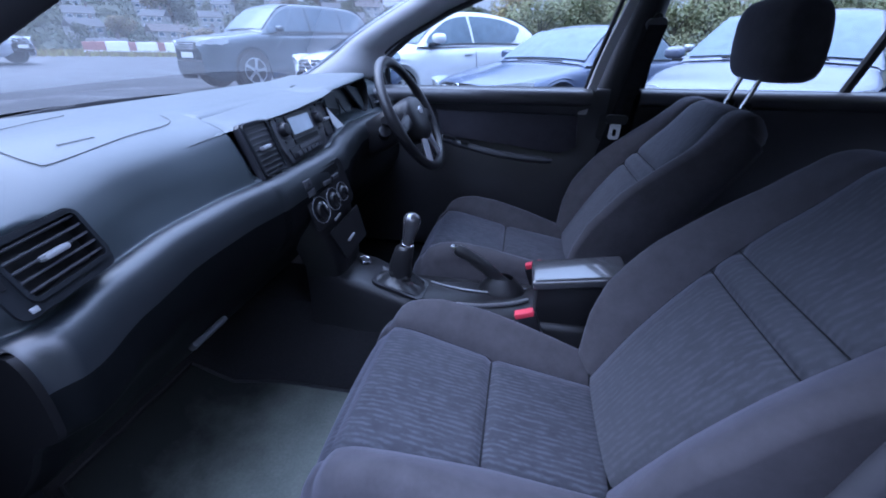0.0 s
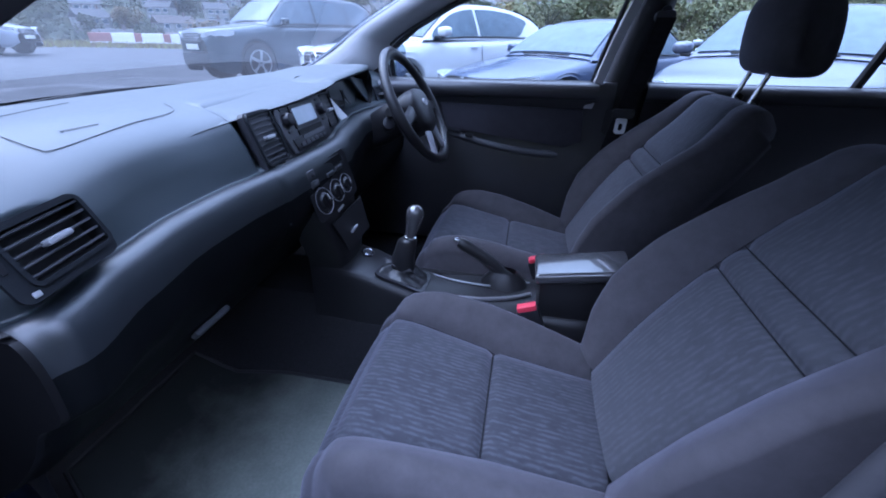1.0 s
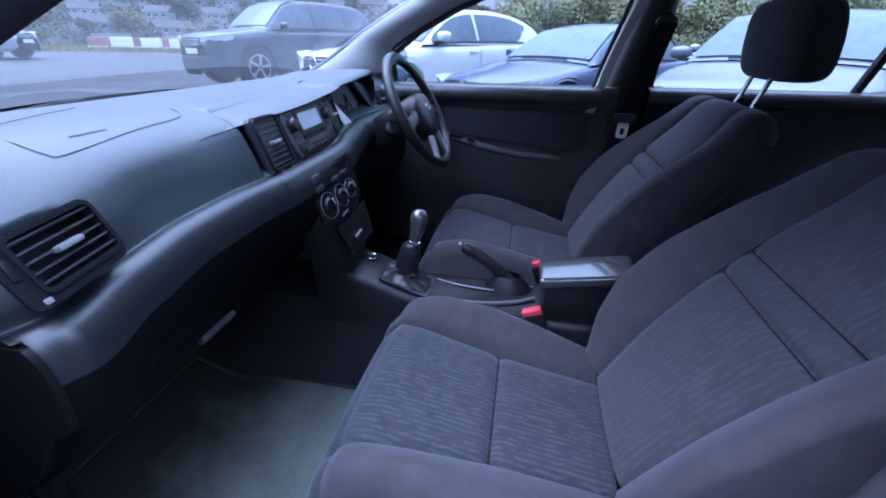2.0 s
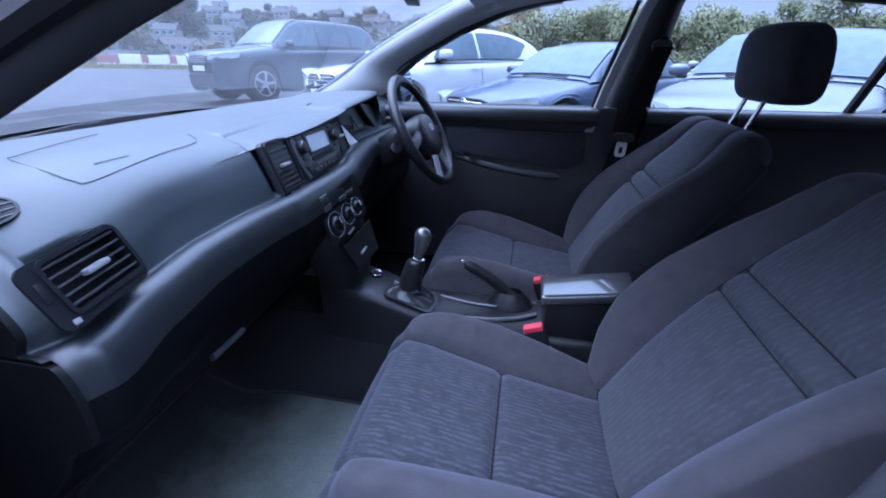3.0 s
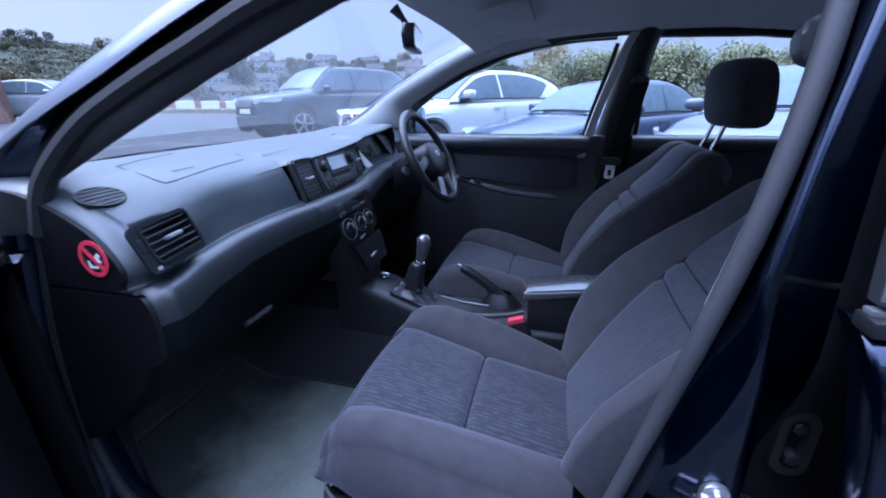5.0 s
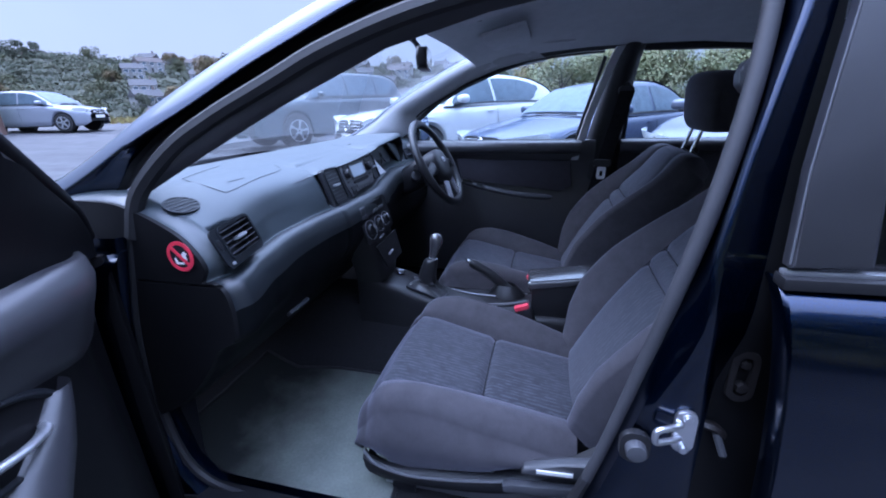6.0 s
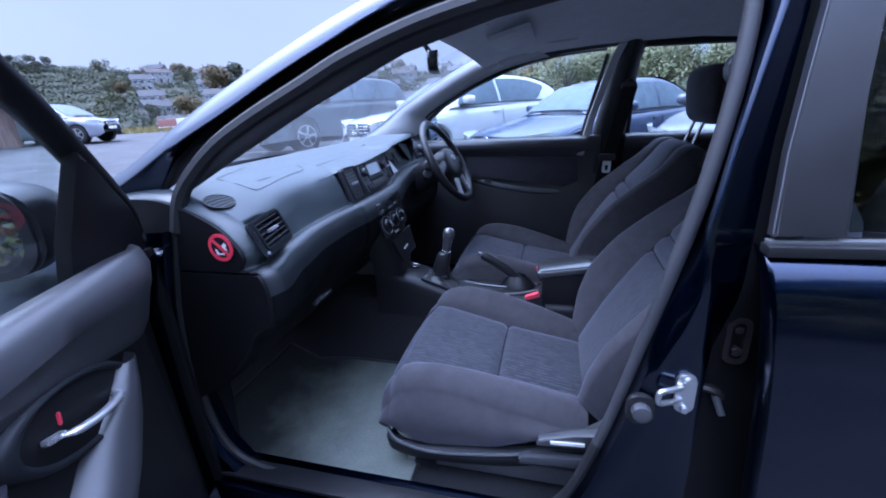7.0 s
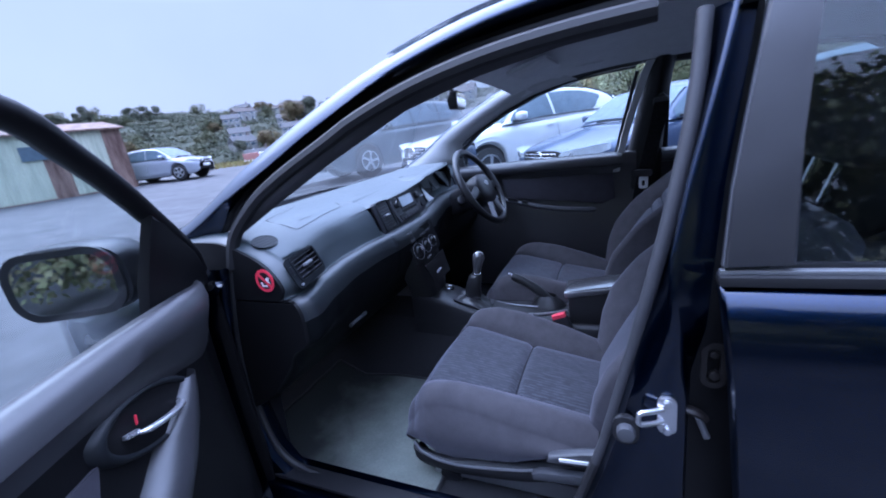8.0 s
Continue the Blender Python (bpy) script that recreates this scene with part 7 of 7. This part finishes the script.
        m = part("door_mirror", loft(shell, ring=True, caps=True), coat, car, "door mirror shell", 60)
        part("mirror_stalk", box((0.09, 0.16, 0.035), (mx - 0.01, s * (w - 0.01), belt + 0.005), bevel=0.01), TRIM_SMOOTH, m, "black mirror foot")
        for f in pillars[:2]:
            line = [Vector((X(f) + 0.02 * math.sin(q), s * (w * (0.985 + 0.015 * math.sin(q * 3.1)) + 0.001), belt - 0.10 - 0.52 * q)) for q in [k / 8 for k in range(9)]]
            part("door_gap", tube(line, 0.004, 5), BLACK, car)
            part("door_handle", box((0.16, 0.022, 0.028), (X(f) - 0.16, s * (w * 0.992), belt - 0.13), bevel=0.009), coat, car)
        part("sill_strip", box((X(base[1]) - X(base[0]) - 2 * wheel_r - 0.12, 0.03, 0.09), ((X(base[0]) + X(base[1])) / 2, s * w * 0.965, 0.24), bevel=0.012), TRIM, car, "black sill strip")
        for wx in base:
            part("wheel_arch", disc(wheel_r + 0.045, 0.20, (X(wx), s * (w - 0.16), wheel_r + 0.01), (90, 0, 0), seg=30), BLACK, car)
            ty = part("tyre", disc(wheel_r, 0.20, (X(wx), s * (w - 0.115), wheel_r), (90, 0, 0), seg=40, bevel=0.03), TYRE, car, "black tyre")
            part("rim", disc(wheel_r * 0.68, 0.02, (X(wx), s * (w - 0.012), wheel_r), (90, 0, 0), seg=30, bevel=0.006), TRIM_SMOOTH, ty)
            part("rim_lip", ring_plate(oval(wheel_r * 1.38, wheel_r * 1.38, 32), oval(wheel_r * 1.26, wheel_r * 1.26, 32), 0.012, lambda a, b, c=0.0, wx=wx: Vector((X(wx) + a, s * (w - 0.004 + c), wheel_r + b))), ALLOY, ty, "", 60)
            for q in range(5):
                a = radians(q * 72 + 12)
                spoke = [[Vector((X(wx) + math.sin(a) * r + math.cos(a) * e * hw, s * (w + o), wheel_r + math.cos(a) * r - math.sin(a) * e * hw)) for e in (-1, -0.5, 0.5, 1)] for r, hw, o in ((0.02, 0.035, 0.006), (wheel_r * 0.3, 0.026, 0.010), (wheel_r * 0.64, 0.034, 0.0))]
                part("wheel_spoke", loft(spoke), ALLOY, ty, "", 60)
        lamp = []
        for f, y0, y1, z0, z1 in ((0.004, 0.40, 0.52, -0.055, 0.010), (0.010, 0.60, 0.70, -0.075, 0.035), (0.030, 0.78, 0.85, -0.075, 0.055), (0.060, 0.885, 0.915, -0.050, 0.066), (0.095, 0.935, 0.94, -0.010, 0.060)):
            lamp.append([Vector((X(f) - 0.016 + 0.02 * (f > 0.05), s * w * (y0 + (y1 - y0) * q) * (1.01 if f > 0.02 else 1.0), lamp_z + z0 + (z1 - z0) * q)) for q in (0, 0.33, 0.66, 1)])
        lamp = part("headlamp", loft(lamp), LAMP, car, "clear headlamp", 60)
        part("lamp_bezel", disc(0.05, 0.014, (X(0.012) - 0.02, s * w * 0.62, lamp_z - 0.02), (0, 90, 0), seg=20, bevel=0.004), CHROME, lamp)
        part("tail_lamp", box((0.05, 0.22, 0.15), (X(0.985), s * w * 0.74, deck_z(0.96) - 0.14), (0, 0, -s * 18), 0.02), TAIL, car, "red tail lamp")
    gr = part("grille", slab([(-0.36, -0.08), (0.36, -0.08), (0.40, 0.06), (0.30, 0.085), (-0.30, 0.085), (-0.40, 0.06)], 0.03, lambda a, b, c=0.0: Vector((X(0) - 0.014 - c * 0.5 + 0.2 * a * a + 0.2 * b, a, nose_z + b)), 0.006), BLACK, car, "dark grille")
    for k in range(3):
        part("grille_bar", tube([(X(0) - 0.038 + 0.2 * y * y + 0.2 * (k - 1) * 0.045, y, nose_z + (k - 1) * 0.045) for y in (-0.34, -0.2, 0.0, 0.2, 0.34)], 0.006, 6), CHROME, gr)
    if round_badge:
        part("badge", tube([(X(0) - 0.045 + 0.2 * 0.075 * math.sin(k * math.tau / 24), 0.078 * math.cos(k * math.tau / 24), nose_z + 0.078 * math.sin(k * math.tau / 24)) for k in range(24)], 0.008, 6, closed=True), CHROME, gr, "plain round chrome badge")
    part("lower_intake", slab([(-0.55, -0.05), (0.55, -0.05), (0.62, 0.04), (-0.62, 0.04)], 0.02, lambda a, b, c=0.0: Vector((X(0) - 0.008 - c * 0.5 + 0.16 * a * a, a, 0.40 + b)), 0.005), BLACK, car, "black lower intake")
    part("number_plate", box((0.012, 0.50, 0.11), (X(0.0) - 0.030, 0, nose_z - 0.17), bevel=0.004), PLATE, car, "plain number plate")
    wz = deck_z(f0) + 0.028
    part("wiper", tube([(X(f0) - 0.01, -w * 0.5, wz), (X(f0) - 0.02, 0, wz + 0.012), (X(f0) + 0.01, w * 0.45, wz + 0.006)], 0.012, 6), BLACK, car, "black wiper")
    return car


def stand(car, x, y, heading, z=None):
    """Put a car down at (x, y), its nose turned by heading degrees from -x towards -y."""
    car.matrix_basis = pose(x, y, ground_z(x, y) if z is None else z, 0, 0, heading)


HATCH_DECK = ((0, 0.62), (0.012, 0.72), (0.05, 0.80), (0.12, 0.87), (0.26, 0.96), (0.34, 0.98), (0.80, 1.00), (0.94, 0.99), (0.975, 0.90), (1.0, 0.70))
HATCH_ROOF = ((0.24, 0.955), (0.33, 1.22), (0.415, 1.41), (0.50, 1.46), (0.60, 1.47), (0.78, 1.42), (0.87, 1.32), (0.97, 0.99))
white_car = parked_car("white crossover hatchback parked beyond the bonnet", WHITE_PAINT, 4.50, 1.80, ((0, 0.70), (0.012, 0.82), (0.05, 0.90), (0.12, 0.95), (0.27, 1.01), (0.34, 1.02), (0.80, 1.06), (0.93, 1.06), (0.975, 0.95), (1.0, 0.74)),
                       ((0.27, 1.00), (0.36, 1.26), (0.43, 1.42), (0.51, 1.485), (0.60, 1.495), (0.76, 1.44), (0.88, 1.31), (0.965, 1.06)), (0.315, 0.815), (0.53,), 0.76, 0.84, 0.335, 0.35, round_badge=True, cladding=TRIM_SMOOTH)
stand(white_car, -1.59, 6.61, 53.7, 0.08)
coupe = parked_car("mid-blue coupe parked nose-on beside the car", MID_BLUE, 4.62, 1.76, ((0, 0.50), (0.012, 0.60), (0.05, 0.70), (0.14, 0.79), (0.30, 0.89), (0.38, 0.90), (0.80, 0.93), (0.95, 0.92), (0.985, 0.84), (1.0, 0.62)),
                   ((0.30, 0.885), (0.37, 1.09), (0.455, 1.285), (0.53, 1.345), (0.60, 1.345), (0.70, 1.27), (0.78, 1.12), (0.86, 0.92)), (0.35, 0.79), (0.58,), 0.60, 0.66, 0.375, 0.32, round_badge=True)
stand(coupe, 0.78, 6.10, 46.6, 0.0)
suv = parked_car("dark slate off-road wagon parked across the lot", SLATE, 4.95, 1.84, ((0, 0.86), (0.010, 0.98), (0.04, 1.06), (0.12, 1.10), (0.26, 1.17), (0.34, 1.16), (0.80, 1.18), (0.95, 1.17), (0.985, 1.10), (1.0, 0.80)),
                 ((0.26, 1.16), (0.33, 1.45), (0.395, 1.68), (0.46, 1.755), (0.60, 1.775), (0.84, 1.74), (0.92, 1.62), (0.975, 1.17)), (0.30, 0.90), (0.53, 0.74), 0.88, 0.95, 0.335, 0.385, cladding=TRIM)
stand(suv, -6.1, 9.85, 65.0, 0.20)
silver_car = parked_car("lilac-silver saloon parked nose-on beside the car", LILAC, 4.35, 1.78, ((0, 0.60), (0.012, 0.72), (0.05, 0.80), (0.13, 0.86), (0.28, 0.96), (0.36, 0.96), (0.80, 0.98), (0.95, 0.98), (0.985, 0.90), (1.0, 0.66)),
                        ((0.28, 0.955), (0.36, 1.17), (0.455, 1.38), (0.52, 1.42), (0.62, 1.42), (0.74, 1.36), (0.83, 1.20), (0.92, 0.98)), (0.325, 0.86), (0.56,), 0.68, 0.76, 0.345, 0.32)
stand(silver_car, 2.83, 4.60, 54.0, 0.0)
back_car = parked_car("pale silver hatchback in the row behind", PALE_SILVER, 4.2, 1.75, HATCH_DECK, HATCH_ROOF, (0.29, 0.84), (0.53,), 0.68, 0.76, 0.33, 0.31)
stand(back_car, 4.6, 9.6, 50)
far_hatch = parked_car("white hatchback parked further along the row", WHITE_PAINT, 4.1, 1.75, HATCH_DECK, HATCH_ROOF, (0.29, 0.84), (0.53,), 0.68, 0.76, 0.33, 0.31)
stand(far_hatch, -1.3, 10.8, 53)
edge_car = parked_car("silver hatchback parked at the far edge of the lot", PALE_SILVER, 4.06, 1.73, HATCH_DECK, HATCH_ROOF, (0.29, 0.84), (0.53,), 0.68, 0.76, 0.33, 0.32)
stand(edge_car, -18.9, 11.1, 200)
behind = parked_car("white hatchback parked behind the viewer", WHITE_PAINT, 4.2, 1.78, HATCH_DECK, HATCH_ROOF, (0.29, 0.84), (0.53,), 0.68, 0.76, 0.33, 0.32)
stand(behind, 9.5, -3.6, 20)


# ---- trees ----
def make_tree(height, spread_r, leaf, count, leaf_size, seed, label, group, trunk=True):
    rnd = random.Random(seed)
    t = thing("tree", (0, 0, 0), label, "tree", group)
    bm = tube(curve([(0, 0, -0.3), (0.05, 0.03, height * 0.2), (-0.04 * height * 0.2, 0.04, height * 0.45), (0.05, -0.03, height * 0.75)], 8), [0.05 * height * (1 - 0.1 * k) * 0.6 for k in range(9)], 7)
    blobs = []
    for k in range(9):
        a, up = rnd.random() * math.tau, rnd.uniform(0.28, 0.92)
        rr = spread_r * rnd.uniform(0.3, 0.75) * math.sqrt(max(0.1, 1 - (up - 0.5) ** 2 * 2.2))
        c = Vector((math.cos(a) * rr, math.sin(a) * rr, height * up))
        blobs.append((c, spread_r * rnd.uniform(0.28, 0.5)))
        tube([(0, 0, height * min(up * 0.55, 0.5)), c * 0.55 + Vector((0, 0, height * up * 0.3)), c], [0.012 * height, 0.008 * height, 0.003 * height], 5, bm=bm)
    part("trunk", bm, BARK, t, "grey-brown trunk and limbs")
    verts, faces = [], []
    for _ in range(count):
        c, r = rnd.choice(blobs)
        d = Vector((rnd.gauss(0, 1), rnd.gauss(0, 1), rnd.gauss(0, 0.8)))
        d.normalize()
        p = c + d * r * rnd.uniform(0.45, 1.12) ** 0.6
        if p.z < 0.15:
            continue
        n = (d * 0.7 + Vector((rnd.uniform(-0.7, 0.7), rnd.uniform(-0.7, 0.7), rnd.uniform(0.2, 1.4)))).normalized()
        u = n.orthogonal().normalized()
        u.rotate(Matrix.Rotation(rnd.random() * math.tau, 3, n))
        v = n.cross(u)
        s = leaf_size * rnd.uniform(0.6, 1.3)
        i = len(verts)
        verts += [p - u * s, p - v * s * 0.55, p + u * s, p + v * s * 0.55 + n * s * 0.15]
        faces.append((i, i + 1, i + 2, i + 3))
    me = bpy.data.meshes.new("crown")
    me.from_pydata(verts, [], faces)
    me.materials.append(leaf)
    adopt(new("crown", me), t)
    return t


kinds = [make_tree(4.4, 2.2, LEAF, 6500, 0.08, 1, "bushy green tree turning to autumn", "trees behind the lot"),
         make_tree(3.8, 2.4, LEAF, 6500, 0.08, 2, "broad green bush at the edge of the lot", "trees behind the lot"),
         make_tree(4.8, 2.0, LEAF_GOLD, 5500, 0.08, 3, "small tree with yellowing leaves", "trees behind the lot")]
far_kinds = [make_tree(9, 4.2, LEAF_DARK, 2600, 0.30, 4, "dark rounded tree on the hillside", "trees on the hill"),
             make_tree(7, 4.6, LEAF_OLIVE, 2600, 0.30, 5, "green rounded tree on the hillside", "trees on the hill"),
             make_tree(11, 4.4, LEAF_RUSSET, 2600, 0.32, 6, "tall tree with golden leaves on the hillside", "trees on the hill")]
rnd = random.Random(11)
used = set()


def plant(kind_list, which, x, y, size, turn):
    m = pose(x, y, ground_z(x, y) - (0.1 if math.hypot(x, y) < 60 else 2.2), 0, 0, turn) @ Matrix.Scale(size, 4)
    t = kind_list[which]
    if t.name in used:
        c = copy_thing(t, m)
        c.scale = (size, size, size)
    else:
        used.add(t.name)
        t.matrix_basis = m


for k in range(26):
    x = -1.2 + k * 1.45 + rnd.uniform(-0.5, 0.5)
    plant(kinds, rnd.choice((0, 1, 0, 1, 2)), x, 24.5 + rnd.uniform(-1.2, 3.2) - 0.25 * max(0, x - 8), rnd.uniform(0.75, 1.02), rnd.uniform(0, 360))
for k in range(12):
    plant(kinds, rnd.choice((0, 1)), -11 + k * 2.1, -8.6 + rnd.uniform(-0.5, 0.5), rnd.uniform(1.35, 1.7), rnd.uniform(0, 360))
for k in range(12):
    plant(kinds, rnd.choice((0, 1)), -9 + k * 1.6, -4.9 + rnd.uniform(-0.2, 0.2), rnd.uniform(0.45, 0.55), rnd.uniform(0, 360))
for k in range(8):
    plant(kinds, rnd.choice((0, 1)), 11 + rnd.uniform(-1, 2), -9 + k * 1.5, rnd.uniform(1.3, 1.9), rnd.uniform(0, 360))


def polar(azimuth, r):
    return r * math.cos(radians(azimuth)), r * math.sin(radians(azimuth))


plant(far_kinds, 2, *polar(132.0, 230), 1.75, 30)
plant(far_kinds, 0, *polar(130.6, 233), 2.15, 80)
for k in range(190):
    az = rnd.uniform(96, 165)
    r = rnd.uniform(95, 345)
    plant(far_kinds, rnd.choice((0, 0, 1, 1, 1, 2)), *polar(az, r), rnd.uniform(0.7, 1.3), rnd.uniform(0, 360))
for k in range(30):
    az = rnd.uniform(96, 165)
    plant(far_kinds, rnd.choice((0, 0, 1)), *polar(az, rnd.uniform(330, 375)), rnd.uniform(0.6, 1.2), rnd.uniform(0, 360))
for k in range(36):
    az = rnd.uniform(35, 96)
    plant(far_kinds, rnd.choice((0, 0, 1)), *polar(az, rnd.uniform(120, 350)), rnd.uniform(0.8, 1.4), rnd.uniform(0, 360))


# scrub and hedges between the houses
verts, faces = [], []
for k in range(1500):
    az, r = rnd.uniform(96, 166), 95 + 270 * rnd.random() ** 0.8
    cx, cy = polar(az, r)
    cz = ground_z(cx, cy)
    size = rnd.uniform(1.4, 4.4)
    for _ in range(75):
        d = Vector((rnd.gauss(0, 1), rnd.gauss(0, 1), abs(rnd.gauss(0, 0.7))))
        d.normalize()
        p = Vector((cx, cy, cz)) + Vector((d.x * 1.7, d.y * 1.7, d.z)) * size * rnd.uniform(0.6, 1.05)
        u = d.orthogonal().normalized()
        u.rotate(Matrix.Rotation(rnd.random() * math.tau, 3, d))
        v = d.cross(u)
        s = rnd.uniform(0.25, 0.62)
        i = len(verts)
        verts += [p - u * s, p - v * s, p + u * s, p + v * s]
        faces.append((i, i + 1, i + 2, i + 3))
me = bpy.data.meshes.new("hillside_scrub")
me.from_pydata(verts, [], faces)
me.materials.append(LEAF_DARK)
tagged(new("hillside_scrub", me), "muted green scrub and hedges between the hillside houses", "bushes", kind="stuff")


# ---- houses on the hillside ----
def make_house(w, d, h, wall, roof, label):
    t = thing("house", (0, 0, 0), label, "house", "houses on the hill")
    part("wall", box((w, d, h + 3), (0, 0, (h - 3) / 2)), wall, t, "painted house wall")
    bm = bmesh.new()
    pr = h * 0.45
    a = [bm.verts.new(p) for p in ((-w / 2 - 0.3, -d / 2 - 0.3, h - 0.1), (w / 2 + 0.3, -d / 2 - 0.3, h - 0.1), (w / 2 + 0.3, d / 2 + 0.3, h - 0.1), (-w / 2 - 0.3, d / 2 + 0.3, h - 0.1), (-w / 2 - 0.3, 0, h + pr), (w / 2 + 0.3, 0, h + pr))]
    for f in ((0, 1, 5, 4), (2, 3, 4, 5), (0, 4, 3), (1, 2, 5), (0, 3, 2, 1)):
        bm.faces.new([a[i] for i in f])
    rf = part("roof", bm, roof, t, "pitched roof", 20)
    part("chimney", box((0.7, 0.7, 1.6), (w * 0.3, 0, h + pr + 0.3)), BRICK_WALL, rf)
    for s in (-1,):
        for fl in (0, 1):
            for q in (-0.3, 0.0, 0.3):
                if fl == 0 and q == 0.0:
                    part("front_door", box((1.0, 0.1, 2.0), (0, s * (d / 2 + 0.02), 1.0)), TRIM, t)
                    continue
                wdw = part("window", box((1.5, 0.1, 1.2), (q * w, s * (d / 2 + 0.02), 1.5 + fl * 2.6)), CAR_GLASS, t)
                part("window_frame", box((1.7, 0.06, 1.4), (q * w, s * (d / 2 + 0.01), 1.5 + fl * 2.6)), WHITE, wdw)
    return t


house_kinds = [make_house(8.5, 7, 5.2, RENDER_WALL, SLATE_ROOF, "pale rendered house with a slate roof"),
               make_house(12, 7, 5.0, RENDER_WALL, TILE_ROOF, "pale semi-detached house with a brown tiled roof"),
               make_house(8, 6.5, 5.4, BRICK_WALL, SLATE_ROOF, "brown brick house with a slate roof")]
for k in range(50):
    row = k % 7
    r = 112 + row * 33 + rnd.uniform(-6, 6)
    az = 104 + (k // 7) * 5.6 + rnd.uniform(-1.6, 1.6)
    x, y = polar(az, r)
    m = pose(x, y, ground_z(x, y), 0, 0, az - 90 + rnd.uniform(-25, 25))
    h = house_kinds[rnd.choice((0, 0, 1, 1, 2))]
    if h.name in used:
        copy_thing(h, m)
    else:
        used.add(h.name)
        h.matrix_basis = m
for h in house_kinds:
    if h.name not in used:
        h.matrix_basis = pose(*polar(120, 180), ground_z(*polar(120, 180)))

# ---- weathered sheet-metal shed ----
shed = thing("shed", (-19.6, 5.5, 0.5), "weathered green sheet-metal shed with rust streaks", "shed")
A, B = Vector((-18.75, 9.7, 0)), Vector((-20.6, 1.2, 0))
d = (B - A).normalized()
out = Vector((-d.y, d.x, 0))
if out.x < 0:
    out = -out
gz = 0.52
length = (B - A).length
npan = 13
for k in range(npan):
    a, b = k * length / npan, (k + 1) * length / npan
    rows = []
    for q in range(25):
        u = a + (b - a) * q / 24
        e = 0.018 * math.cos(q / 24 * math.tau * 4)
        rows.append([A + d * u + out * e + Vector((0, 0, gz + zz)) for zz in (-0.1, 1.2, 2.42)])
    part("sheet_panel", loft(rows), RUST if k in (0, 3) else TIN, shed, "rust-streaked sheet" if k in (0, 3) else "", 60)
part("end_wall", loft([[A - out * u + Vector((0, 0, gz + zz)) for zz in (-0.1, 2.4)] for u in (0, 2, 4)]), TIN, shed)
rows = [[A + d * u + out * w + Vector((0, 0, gz + zz)) for w, zz in ((0.15, 2.40), (0.16, 2.46), (-2.0, 2.9), (-4.2, 2.46))] for u in (-0.15, length / 2, length)]
part("roof", loft(rows), RUST, shed, "rusty sheet roof")
part("window", slab(rounded(0.95, 0.5, 0.03), 0.03, plane_at(A + d * 2.75 + out * 0.02 + Vector((0, 0, gz + 1.75)), tuple(-d if (-d).cross(Vector((0, 0, 1))).dot(out) > 0 else d), (0, 0, 1))), CAR_GLASS, shed, "dark shed window")
part("base_strip", loft([[A + d * u + out * 0.03 + Vector((0, 0, gz + zz)) for zz in (-0.1, 0.08)] for u in (0, length)]), RUST, shed)

# ---- red and white barriers and a strip of dry grass at the lot's edge ----
bar = thing("barrier", (0, 0, 0), "red and white plastic road barrier", "barrier", "barriers")
part("red_block", box((1.0, 0.35, 0.45), (-0.5, 0, 0.28), bevel=0.04), BARRIER_RED, bar, "red barrier block")
part("white_block", box((1.0, 0.35, 0.45), (0.5, 0, 0.28), bevel=0.04), WHITE, bar, "white barrier block")
part("foot", box((2.0, 0.5, 0.08), (0, 0, 0.04), bevel=0.02), WHITE, bar)
for k in range(1, 4):
    x, y = polar(138.2 - 2.6 * k, 30)
    copy_thing(bar, pose(x, y, ground_z(x, y) + 0.1, 0, 0, 40))
x, y = polar(138.2, 30)
bar.matrix_basis = pose(x, y, ground_z(x, y) + 0.1, 0, 0, 40)
verts, faces = [], []
for k in range(5000):
    az, r = rnd.uniform(118, 152), rnd.uniform(26.5, 32)
    x, y = polar(az, r)
    z = ground_z(x, y)
    hgt, a = rnd.uniform(0.08, 0.3), rnd.random() * math.tau
    i = len(verts)
    verts += [(x - 0.03 * math.cos(a), y - 0.03 * math.sin(a), z), (x + 0.03 * math.cos(a), y + 0.03 * math.sin(a), z), (x + rnd.uniform(-0.1, 0.1), y, z + hgt)]
    faces.append((i, i + 1, i + 2))
me = bpy.data.meshes.new("grass")
me.from_pydata(verts, [], faces)
me.materials.append(STRAW)
tagged(new("grass", me), "dry yellow grass along the lot's edge", "grass", kind="stuff")
